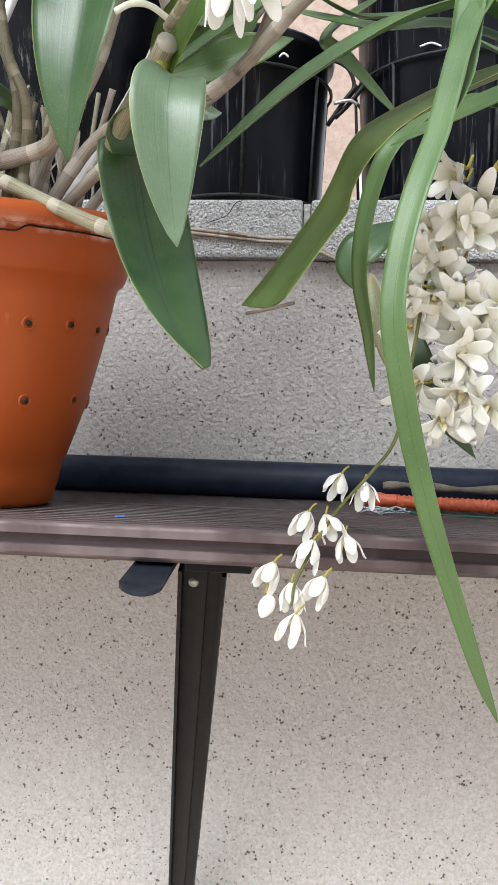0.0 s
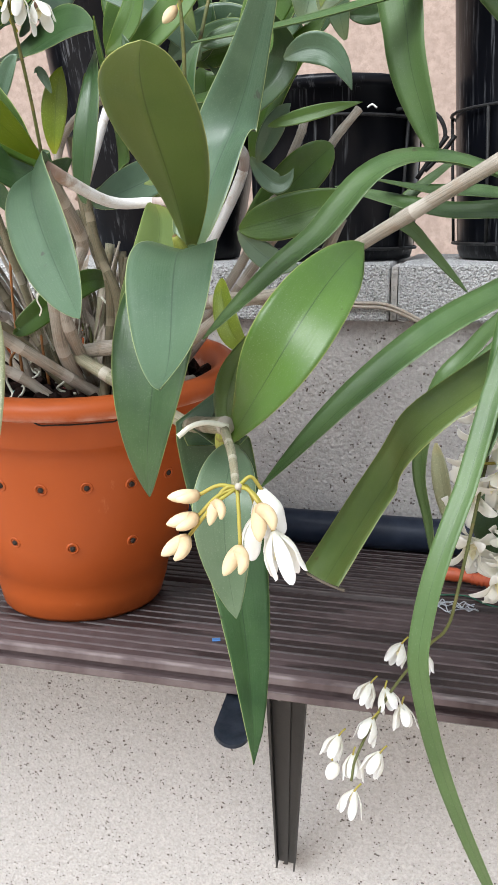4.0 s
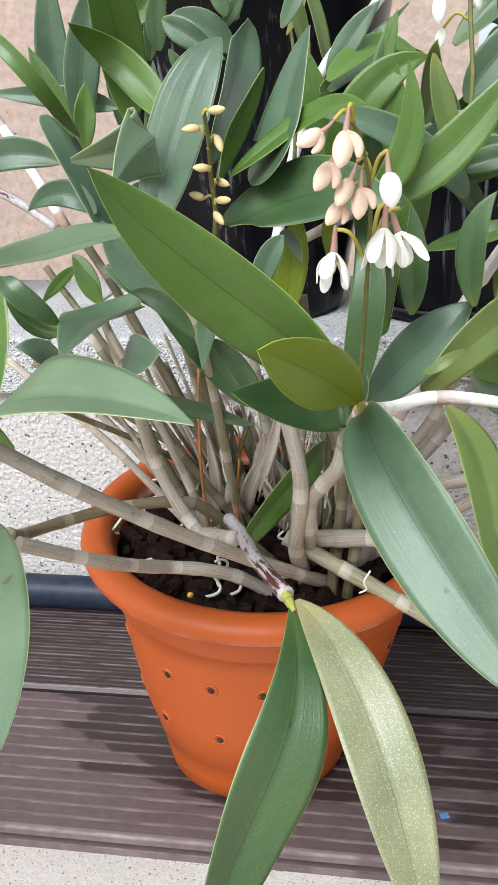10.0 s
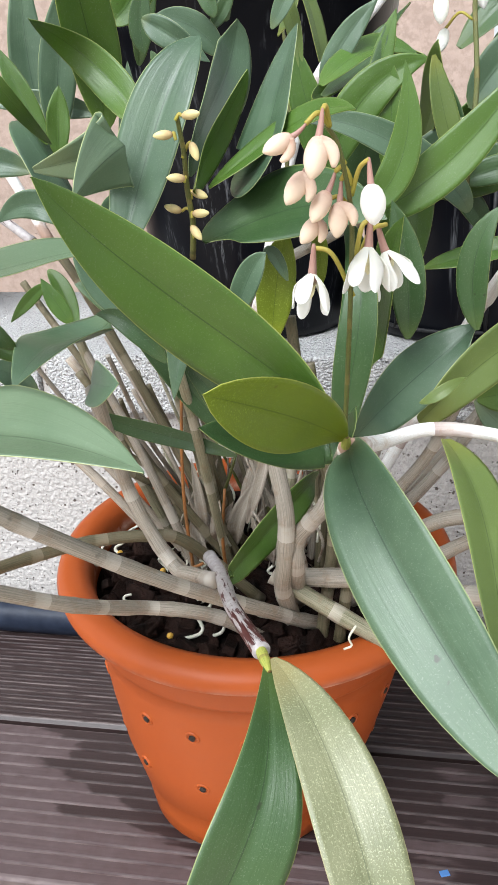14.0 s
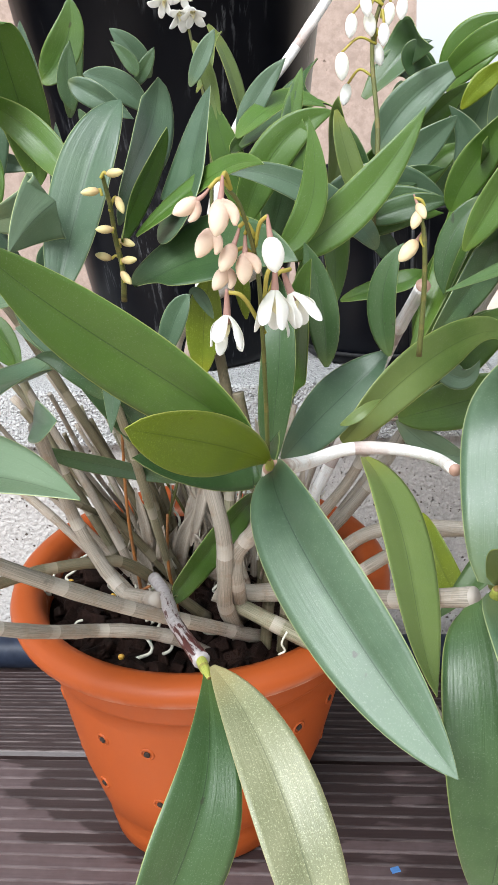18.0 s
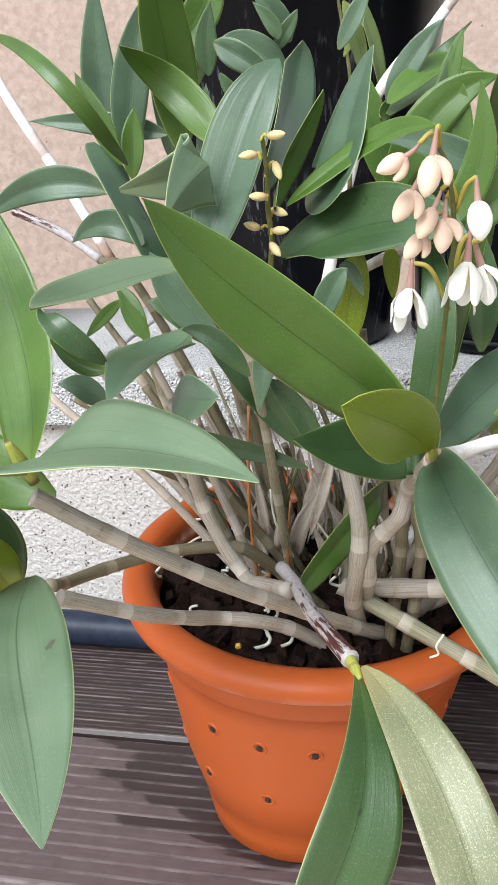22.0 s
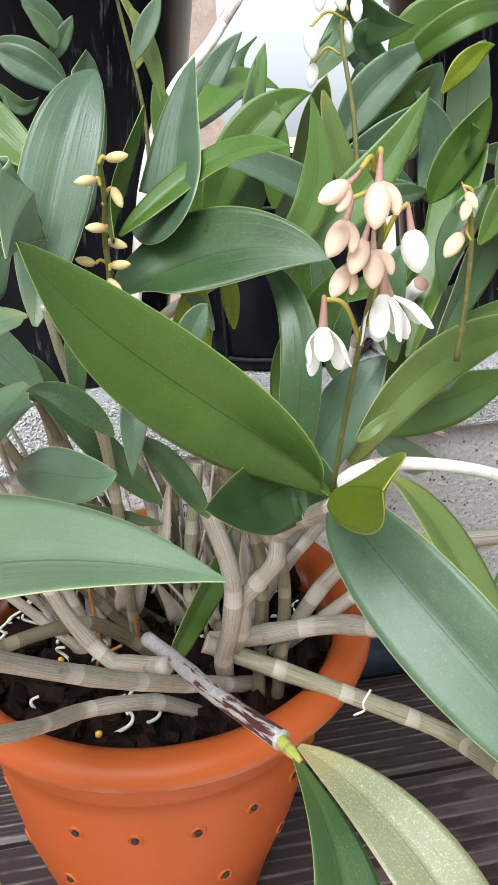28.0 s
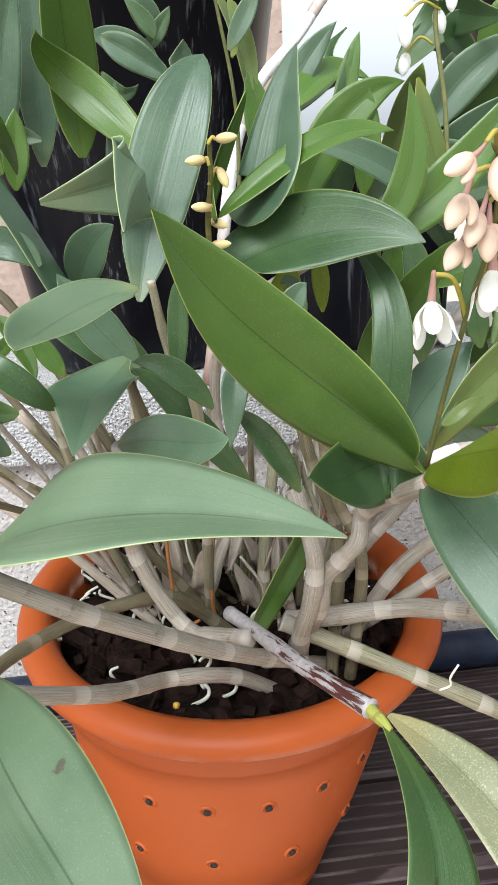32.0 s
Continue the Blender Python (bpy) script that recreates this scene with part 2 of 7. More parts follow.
def deck_material():
    """Ribbed brown composite: dry and mauve, with dark wet patches that run out along the ribs round the pot."""
    m, n, l, b = material("ribbed_composite", 0.6, spec=0.3)

    def calc(kind, a, c, d=None):
        x = n.new("ShaderNodeMath")
        x.operation = kind
        for k, v in enumerate((a, c, d)):
            if isinstance(v, bpy.types.NodeSocket):
                l.new(v, x.inputs[k])
            elif v is not None:
                x.inputs[k].default_value = v
        return x.outputs[0]

    p = where(n, l)
    split = n.new("ShaderNodeSeparateXYZ")
    l.new(n["Geometry"].outputs["Position"], split.inputs[0])
    x, y = split.outputs["X"], split.outputs["Y"]
    streak = noise_of(n, l, where(n, l, (4, 90, 1)), 3.0, 6, 0.72)
    dust = noise_of(n, l, p, 90, 4)
    rib = calc("FLOOR", calc("MULTIPLY", calc("SUBTRACT", y, 0.0295), 1 / 0.0112), 0.0)
    at = n.new("ShaderNodeCombineXYZ")
    l.new(calc("MULTIPLY", x, 5.0), at.inputs["X"])
    l.new(calc("MULTIPLY", rib, 1.7), at.inputs["Y"])
    jag = noise_of(n, l, at.outputs["Vector"], 1.0, 3, 0.6)
    ragged = noise_of(n, l, where(n, l, (30, 130, 1)), 1.0, 3, 0.6)
    wide = noise_of(n, l, where(n, l, (3, 9, 1)), 1.0, 2, 0.5)
    uneven = calc("MULTIPLY_ADD", jag, 0.36, calc("MULTIPLY_ADD", ragged, 0.06, -0.21))
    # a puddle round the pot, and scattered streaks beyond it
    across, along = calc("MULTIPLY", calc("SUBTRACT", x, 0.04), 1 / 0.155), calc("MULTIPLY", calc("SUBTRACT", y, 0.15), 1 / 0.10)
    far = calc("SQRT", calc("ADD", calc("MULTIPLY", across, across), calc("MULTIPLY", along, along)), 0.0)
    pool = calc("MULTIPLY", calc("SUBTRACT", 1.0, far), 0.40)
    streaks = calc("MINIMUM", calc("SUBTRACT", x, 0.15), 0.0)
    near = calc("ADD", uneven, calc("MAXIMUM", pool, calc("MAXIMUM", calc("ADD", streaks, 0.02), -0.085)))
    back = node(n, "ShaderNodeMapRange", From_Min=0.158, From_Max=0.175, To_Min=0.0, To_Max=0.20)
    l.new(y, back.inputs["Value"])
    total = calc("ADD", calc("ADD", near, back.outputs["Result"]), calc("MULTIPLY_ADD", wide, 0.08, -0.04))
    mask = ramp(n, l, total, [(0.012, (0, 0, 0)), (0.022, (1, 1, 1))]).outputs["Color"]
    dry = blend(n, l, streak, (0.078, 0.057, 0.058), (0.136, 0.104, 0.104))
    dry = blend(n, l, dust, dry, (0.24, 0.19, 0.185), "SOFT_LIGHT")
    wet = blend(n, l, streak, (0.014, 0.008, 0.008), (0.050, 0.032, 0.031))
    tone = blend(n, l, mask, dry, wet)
    # pale worn lines in the grooves between the ribs
    groove = calc("FRACT", calc("MULTIPLY", calc("SUBTRACT", y, 0.0295), 1 / 0.0112), 0.0)
    line = ramp(n, l, groove, [(0.0, (0, 0, 0)), (0.13, (0.62, 0.62, 0.62)), (0.18, (0.62, 0.62, 0.62)), (0.26, (0, 0, 0))]).outputs["Color"]
    tone = blend(n, l, calc("MULTIPLY", line, ramp(n, l, ragged, [(0.36, (0.0, 0.0, 0.0)), (0.62, (1, 1, 1))]).outputs["Color"]), tone, (0.27, 0.225, 0.215))
    l.new(tone, b.inputs["Base Color"])
    gloss = node(n, "ShaderNodeMapRange", To_Min=0.68, To_Max=0.42)
    l.new(mask, gloss.inputs["Value"])
    l.new(gloss.outputs["Result"], b.inputs["Roughness"])
    bumped(n, l, b, streak, 0.3, 0.001)
    return m


def pot_material():
    m, n, l, b = material("terracotta_plastic", 0.44, spec=0.24)
    p = where(n, l)
    wide = noise_of(n, l, p, 16, 4)
    fine = noise_of(n, l, p, 260, 5, 0.7)
    body = blend(n, l, wide, (0.310, 0.060, 0.010), (0.365, 0.077, 0.015))
    scuff = ramp(n, l, noise_of(n, l, where(n, l, (1, 1, 0.5)), 55, 6, 0.75), [(0.64, (0, 0, 0)), (0.86, (0.8, 0.8, 0.8))]).outputs["Color"]
    body = blend(n, l, scuff, body, (0.56, 0.20, 0.09))
    # chalky rub marks along the lip
    split = n.new("ShaderNodeSeparateXYZ")
    l.new(n["Geometry"].outputs["Position"], split.inputs[0])
    level = n.new("ShaderNodeMath")
    level.operation = "MULTIPLY_ADD"
    level.inputs[1].default_value = -0.072
    l.new(split.outputs["Y"], level.inputs[0])
    l.new(split.outputs["Z"], level.inputs[2])
    tilt = n.new("ShaderNodeMath")
    tilt.operation = "MULTIPLY_ADD"
    tilt.inputs[1].default_value = 0.0193
    l.new(split.outputs["X"], tilt.inputs[0])
    l.new(level.outputs[0], tilt.inputs[2])
    lip = ramp(n, l, tilt.outputs[0], [(0.1545, (0, 0, 0)), (0.1556, (0.9, 0.9, 0.9)), (0.1580, (0.9, 0.9, 0.9)), (0.1605, (0, 0, 0))]).outputs["Color"]
    x = n.new("ShaderNodeMath")
    x.operation = "MULTIPLY"
    l.new(lip, x.inputs[0])
    l.new(ramp(n, l, noise_of(n, l, p, 45, 5, 0.7), [(0.42, (0, 0, 0)), (0.66, (1, 1, 1))]).outputs["Color"], x.inputs[1])
    l.new(blend(n, l, x.outputs[0], body, (0.78, 0.52, 0.42)), b.inputs["Base Color"])
    bumped(n, l, b, fine, 0.12, 0.0008)
    return m


def leaf_material(name, dark, light, edge, mottle=0.0, through=0.11):
    """Waxy leaf: parallel veins, a sunken midrib and a pale rim, on the leaf's own length and breadth."""
    m, n, l, b = material(name, 0.38, spec=0.52)
    uv = n.new("ShaderNodeUVMap")
    split = n.new("ShaderNodeSeparateXYZ")
    l.new(uv.outputs["UV"], split.inputs[0])
    off = n.new("ShaderNodeMath")
    off.operation = "SUBTRACT"
    off.inputs[1].default_value = 0.5
    l.new(split.outputs["Y"], off.inputs[0])
    ab = n.new("ShaderNodeMath")
    ab.operation = "ABSOLUTE"
    l.new(off.outputs[0], ab.inputs[0])
    veins = node(n, "ShaderNodeMapping", Scale=(0.9, 70, 1))
    l.new(uv.outputs["UV"], veins.inputs["Vector"])
    lines = noise_of(n, l, veins.outputs["Vector"], 1.0, 3, 0.7)
    spots = noise_of(n, l, where(n, l), 34, 4, 0.6)
    one = n.new("ShaderNodeObjectInfo")
    wide = ramp(n, l, noise_of(n, l, where(n, l), 13, 2, 0.5), [(0.38, (0, 0, 0)), (0.62, (1, 1, 1))]).outputs["Color"]
    tone = blend(n, l, blend(n, l, 0.55, one.outputs["Random"], wide), dark, light)
    # yellower towards the joint
    young = ramp(n, l, split.outputs["X"], [(0.0, (0.75, 0.75, 0.75)), (0.16, (0, 0, 0))]).outputs["Color"]
    tone = blend(n, l, young, tone, tuple(c * k for c, k in zip(light, (1.7, 1.25, 0.8))))
    tone = blend(n, l, ramp(n, l, spots, [(0.36, (0, 0, 0)), (0.7, (1, 1, 1))]).outputs["Color"], tone, light)
    tone = blend(n, l, ramp(n, l, lines, [(0.45, (0, 0, 0)), (0.72, (0.18, 0.18, 0.18))]).outputs["Color"], tone, light)
    if mottle:
        dots = ramp(n, l, noise_of(n, l, where(n, l), 1700, 3, 0.6), [(0.54, (0, 0, 0)), (0.68, (0.7, 0.7, 0.7))]).outputs["Color"]
        tone = blend(n, l, dots, tone, tuple(min(1, c * (1 + mottle)) for c in light))
    rib = ramp(n, l, ab.outputs[0], [(0.003, (0.75, 0.75, 0.75)), (0.012, (0, 0, 0))]).outputs["Color"]
    tone = blend(n, l, rib, tone, tuple(c * 0.55 for c in dark))
    rim = ramp(n, l, ab.outputs[0], [(0.486, (0, 0, 0)), (0.495, (0.7, 0.7, 0.7))]).outputs["Color"]
    tone = blend(n, l, rim, tone, edge)
    # dust and dried water marks
    film = ramp(n, l, noise_of(n, l, where(n, l), 1700, 2), [(0.58, (0, 0, 0)), (0.72, (0.15, 0.15, 0.15))]).outputs["Color"]
    tone = blend(n, l, film, tone, (0.42, 0.46, 0.38))
    stain = ramp(n, l, noise_of(n, l, where(n, l), 75, 3, 0.6), [(0.715, (0, 0, 0)), (0.735, (0.75, 0.75, 0.75))]).outputs["Color"]
    tone = blend(n, l, stain, tone, tuple(c * k for c, k in zip(dark, (1.2, 0.45, 0.8))))
    l.new(tone, b.inputs["Base Color"])
    rough = node(n, "ShaderNodeMapRange", To_Min=0.28, To_Max=0.48)
    l.new(spots, rough.inputs["Value"])
    l.new(rough.outputs["Result"], b.inputs["Roughness"])
    folds = node(n, "ShaderNodeMapping", Scale=(0.5, 13, 1))
    l.new(uv.outputs["UV"], folds.inputs["Vector"])
    shift = n.new("ShaderNodeVectorMath")
    shift.operation = "ADD"
    l.new(folds.outputs["Vector"], shift.inputs[0])
    l.new(one.outputs["Random"], shift.inputs[1])
    ridge = noise_of(n, l, shift.outputs["Vector"], 1.0, 2, 0.5)
    rise = n.new("ShaderNodeMath")
    rise.operation = "MULTIPLY_ADD"
    rise.inputs[1].default_value = 2.2
    l.new(ridge, rise.inputs[0])
    l.new(lines, rise.inputs[2])
    bumped(n, l, b, rise.outputs[0], 0.15, 0.0012)
    thin = n.new("ShaderNodeBsdfTranslucent")
    l.new(blend(n, l, 0.5, tone, tuple(min(1, c * 2.2) for c in light)), thin.inputs["Color"])
    mix = node(n, "ShaderNodeMixShader", Fac=through)
    l.new(b.outputs["BSDF"], mix.inputs[1])
    l.new(thin.outputs["BSDF"], mix.inputs[2])
    l.new(mix.outputs["Shader"], n["Material Output"].inputs["Surface"])
    return m


def petal_material(name, base, tip, through=0.42):
    m, n, l, b = material(name, 0.5, spec=0.3)
    uv = n.new("ShaderNodeUVMap")
    split = n.new("ShaderNodeSeparateXYZ")
    l.new(uv.outputs["UV"], split.inputs[0])
    tone = ramp(n, l, split.outputs["X"], [(0.05, base), (0.75, tip)]).outputs["Color"]
    grain = noise_of(n, l, where(n, l), 300, 4)
    tone = blend(n, l, grain, tone, tuple(c * 0.93 for c in tip))
    l.new(tone, b.inputs["Base Color"])
    thin = n.new("ShaderNodeBsdfTranslucent")
    l.new(tone, thin.inputs["Color"])
    mix = node(n, "ShaderNodeMixShader", Fac=through)
    l.new(b.outputs["BSDF"], mix.inputs[1])
    l.new(thin.outputs["BSDF"], mix.inputs[2])
    l.new(mix.outputs["Shader"], n["Material Output"].inputs["Surface"])
    return m


def cane_material(name, sheath, inner, ring, dark_share):
    """Papery sheath with fine lengthwise fibres; pale scales ring the joints, and the old base is brown."""
    m, n, l, b = material(name, 0.5, spec=0.42)
    uv = n.new("ShaderNodeUVMap")
    split = n.new("ShaderNodeSeparateXYZ")
    l.new(uv.outputs["UV"], split.inputs[0])
    fibre = node(n, "ShaderNodeMapping", Scale=(1.2, 60, 1))
    l.new(uv.outputs["UV"], fibre.inputs["Vector"])
    lines = noise_of(n, l, fibre.outputs["Vector"], 1.0, 5, 0.75)
    patch = noise_of(n, l, where(n, l), 38, 5, 0.7)
    tone = blend(n, l, ramp(n, l, lines, [(0.36, (0, 0, 0)), (0.56, (1, 1, 1))]).outputs["Color"], inner, sheath)
    tone = blend(n, l, ramp(n, l, noise_of(n, l, where(n, l), 120, 5, 0.75), [(0.52, (0, 0, 0)), (0.66, (0.7, 0.7, 0.7))]).outputs["Color"], tone, tuple(min(1, c * k) for c, k in zip(sheath, (0.72, 0.60, 0.50))))
    tone = blend(n, l, ramp(n, l, patch, [(1 - dark_share, (0, 0, 0)), (1.12 - dark_share, (1, 1, 1))]).outputs["Color"], tone, tuple(c * 0.42 for c in inner))
    old = n.new("ShaderNodeMath")
    old.operation = "MULTIPLY_ADD"
    old.inputs[1].default_value = 1.3
    l.new(patch, old.inputs[0])
    l.new(split.outputs["X"], old.inputs[2])
    tone = blend(n, l, ramp(n, l, old.outputs[0], [(0.85, (0.8, 0.8, 0.8)), (1.0, (0, 0, 0))]).outputs["Color"], tone, tuple(c * k for c, k in zip(inner, (0.62, 0.46, 0.36))))
    frac = n.new("ShaderNodeMath")
    frac.operation = "FRACT"
    l.new(split.outputs["X"], frac.inputs[0])
    # the scale's torn edge
    torn = n.new("ShaderNodeMath")
    torn.operation = "MULTIPLY_ADD"
    torn.inputs[1].default_value = 0.16
    l.new(noise_of(n, l, where(n, l), 90, 3, 0.6), torn.inputs[0])
    l.new(frac.outputs[0], torn.inputs[2])
    band = ramp(n, l, torn.outputs[0], [(0.07, (0.62, 0.62, 0.62)), (0.26, (0.32, 0.32, 0.32)), (0.29, (0, 0, 0)), (1.0, (0, 0, 0))]).outputs["Color"]
    l.new(blend(n, l, band, tone, ring), b.inputs["Base Color"])
    bumped(n, l, b, lines, 0.5, 0.0008)
    return m


def flaking_material():
    """Bare maroon cane under white flaking strips of sheath, bare towards its end."""
    m, n, l, b = material("flaking_cane", 0.5, spec=0.4)
    uv = n.new("ShaderNodeUVMap")
    split = n.new("ShaderNodeSeparateXYZ")
    l.new(uv.outputs["UV"], split.inputs[0])
    strip = node(n, "ShaderNodeMapping", Scale=(2.6, 7, 1))
    l.new(uv.outputs["UV"], strip.inputs["Vector"])
    flakes = noise_of(n, l, strip.outputs["Vector"], 1.0, 4, 0.7)
    ends = n.new("ShaderNodeMath")
    ends.operation = "MULTIPLY_ADD"
    ends.inputs[1].default_value = -0.10
    l.new(split.outputs["X"], ends.inputs[0])
    l.new(flakes, ends.inputs[2])
    paper = ramp(n, l, ends.outputs[0], [(0.32, (0, 0, 0)), (0.36, (1, 1, 1))]).outputs["Color"]
    bare = blend(n, l, noise_of(n, l, where(n, l), 160), (0.085, 0.016, 0.014), (0.035, 0.012, 0.010))
    pale = blend(n, l, noise_of(n, l, where(n, l), 420), (0.50, 0.47, 0.46), (0.16, 0.13, 0.13))
    l.new(blend(n, l, paper, bare, pale), b.inputs["Base Color"])
    bumped(n, l, b, paper, 0.6, 0.0008)
    return m


DECK, POT = deck_material(), pot_material()
# B and L hold pale sky sheen in their colour, O back light
LEAF = {
    "G": leaf_material("green_leaf", (0.026, 0.068, 0.006), (0.070, 0.140, 0.017), (0.36, 0.40, 0.11)),
    "B": leaf_material("blue_green_leaf", (0.034, 0.071, 0.036), (0.080, 0.134, 0.074), (0.40, 0.45, 0.20)),
    "D": leaf_material("dark_green_leaf", (0.016, 0.045, 0.011), (0.047, 0.094, 0.029), (0.30, 0.34, 0.11)),
    "L": leaf_material("light_green_leaf", (0.060, 0.106, 0.052), (0.128, 0.184, 0.106), (0.44, 0.48, 0.21)),
    "O": leaf_material("olive_leaf", (0.086, 0.138, 0.003), (0.178, 0.236, 0.010), (0.46, 0.46, 0.10), 0.9, 0.26),
    "Y": leaf_material("yellow_green_leaf", (0.066, 0.112, 0.022), (0.142, 0.196, 0.050), (0.48, 0.50, 0.15), 0.0, 0.24),
    "M": leaf_material("mottled_pale_leaf", (0.125, 0.138, 0.064), (0.225, 0.228, 0.130), (0.34, 0.30, 0.14), 0.9),
    "S": leaf_material("strap_leaf", (0.034, 0.080, 0.018), (0.092, 0.158, 0.050), (0.24, 0.31, 0.11), 0.0, 0.22),
}
CANE = {
    "dry": cane_material("dry_cane", (0.365, 0.322, 0.268), (0.150, 0.128, 0.098), (0.54, 0.49, 0.43), 0.36),
    "white": cane_material("white_cane", (0.82, 0.80, 0.78), (0.64, 0.60, 0.57), (0.20, 0.075, 0.035), 0.10),
    "green": cane_material("green_cane", (0.33, 0.30, 0.21), (0.10, 0.105, 0.045), (0.58, 0.52, 0.44), 0.30),
    "old": cane_material("old_cane", (0.17, 0.14, 0.085), (0.055, 0.055, 0.024), (0.33, 0.28, 0.20), 0.40),
    "sheath": cane_material("torn_sheath", (0.48, 0.42, 0.35), (0.22, 0.18, 0.135), (0.58, 0.50, 0.42), 0.32),
    "bark": flaking_material(),
    "joint": cane_material("leaf_joint", (0.36, 0.36, 0.07), (0.17, 0.21, 0.03), (0.16, 0.07, 0.03), 0.30),
    "stalk": cane_material("flower_stalk", (0.12, 0.128, 0.03), (0.055, 0.062, 0.016), (0.18, 0.14, 0.04), 0.15),
}
PETAL = petal_material("white_petal", (0.88, 0.87, 0.74), (0.94, 0.93, 0.91))
CREAM = petal_material("cream_petal", (0.92, 0.90, 0.70), (0.95, 0.94, 0.90), 0.42)
BUD = petal_material("pink_cream_bud", (0.37, 0.15, 0.10), (0.87, 0.71, 0.56), 0.2)
TAN_BUD = petal_material("tan_cream_bud", (0.36, 0.17, 0.07), (0.80, 0.66, 0.42), 0.15)
GREEN_BUD = petal_material("green_pink_bud", (0.27, 0.085, 0.06), (0.72, 0.62, 0.30), 0.15)
LIP = petal_material("yellow_lip", (0.85, 0.66, 0.20), (0.93, 0.88, 0.62), 0.2)
PEDICEL = petal_material("yellow_green_pedicel", (0.34, 0.34, 0.04), (0.42, 0.34, 0.07), 0.2)
NECK = petal_material("pink_flower_neck", (0.46, 0.29, 0.25), (0.36, 0.20, 0.16), 0.15)


# ---- shaping ----
def finish(name, bm, mat, parent=None, label="", smooth=True):
    me = bpy.data.meshes.new(name)
    bm.normal_update()
    bm.to_mesh(me)
    bm.free()
    for m in mat if isinstance(mat, (list, tuple)) else (mat,):
        me.materials.append(m)
    if smooth:
        me.polygons.foreach_set("use_smooth", [True] * len(me.polygons))
    ob = new(name, me)
    if parent:
        ob.parent = parent
    if label:
        ob["label"] = label
    return ob


def part(name, bm, mat, parent, label="", smooth=True):
    return finish(name, bm, mat, parent, label, smooth)


def thing(name, label, category, group="", kind=""):
    return tagged(new(name), label, category, group, kind)


def box(bm, x0, y0, z0, x1, y1, z1, bevel=0.0):
    made = bmesh.ops.create_cube(bm, size=1)["verts"]
    for v in made:
        v.co = ((x0 + x1) / 2 + v.co.x * (x1 - x0), (y0 + y1) / 2 + v.co.y * (y1 - y0), (z0 + z1) / 2 + v.co.z * (z1 - z0))
    if bevel:
        edges = {e for v in made for e in v.link_edges}
        bmesh.ops.bevel(bm, geom=list(edges), offset=bevel, segments=2, affect="EDGES", profile=0.5)
    return bm


def lathe(profile, steps=64, cx=0.0, cy=0.0, close=True):
    bm = bmesh.new()
    rings = []
    for r, z in profile:
        rings.append([bm.verts.new((cx + r * math.cos(2 * math.pi * k / steps), cy + r * math.sin(2 * math.pi * k / steps), z)) for k in range(steps)])
    for a, b in zip(rings, rings[1:]):
        for k in range(steps):
            bm.faces.new((a[k], a[(k + 1) % steps], b[(k + 1) % steps], b[k]))
    if close:
        bm.faces.new(rings[0][::-1])
    return bm


def smooth_path(points, steps):
    """Catmull-Rom through the points."""
    p = [Vector(q) for q in points]
    if len(p) == 2:
        return [p[0].lerp(p[1], k / steps) for k in range(steps + 1)]
    p = [2 * p[0] - p[1], *p, 2 * p[-1] - p[-2]]
    out, spans = [], len(p) - 3
    for k in range(steps + 1):
        s = min(k / steps * spans, spans - 1e-6)
        i, u = int(s), s - int(s)
        a, b, c, d = p[i : i + 4]
        out.append(0.5 * (2 * b + (c - a) * u + (2 * a - 5 * b + 4 * c - d) * u * u + (3 * b - a - 3 * c + d) * u**3))
    return out


def tube(bm, points, radii, sides=10, steps=0, joints=1.0, capped=True):
    """A round rod along the points, with its length in joints as the first map coordinate."""
    path = smooth_path(points, steps) if steps else [Vector(q) for q in points]
    uv = bm.loops.layers.uv.verify()
    n = len(path)
    side = Vector((0.31, 0.2, 0.93))
    rings, run = [], [0.0]
    for a, b in zip(path, path[1:]):
        run.append(run[-1] + (b - a).length)
    for k, q in enumerate(path):
        t = (path[min(k + 1, n - 1)] - path[max(k - 1, 0)]).normalized()
        side = (side - t * side.dot(t)).normalized()
        up = t.cross(side)
        r = radii(k / (n - 1)) if callable(radii) else radii
        rings.append([bm.verts.new(q + r * (math.cos(2 * math.pi * j / sides) * side + math.sin(2 * math.pi * j / sides) * up)) for j in range(sides)])
    for k, (a, b) in enumerate(zip(rings, rings[1:])):
        for j in range(sides):
            f = bm.faces.new((a[j], a[(j + 1) % sides], b[(j + 1) % sides], b[j]))
            for loop, (u, v) in zip(f.loops, ((k, j), (k, j + 1), (k + 1, j + 1), (k + 1, j))):
                loop[uv].uv = (run[u] / run[-1] * joints, v / sides)
    if capped:
        bm.faces.new(rings[0][::-1])
        bm.faces.new(rings[-1])
    return bm


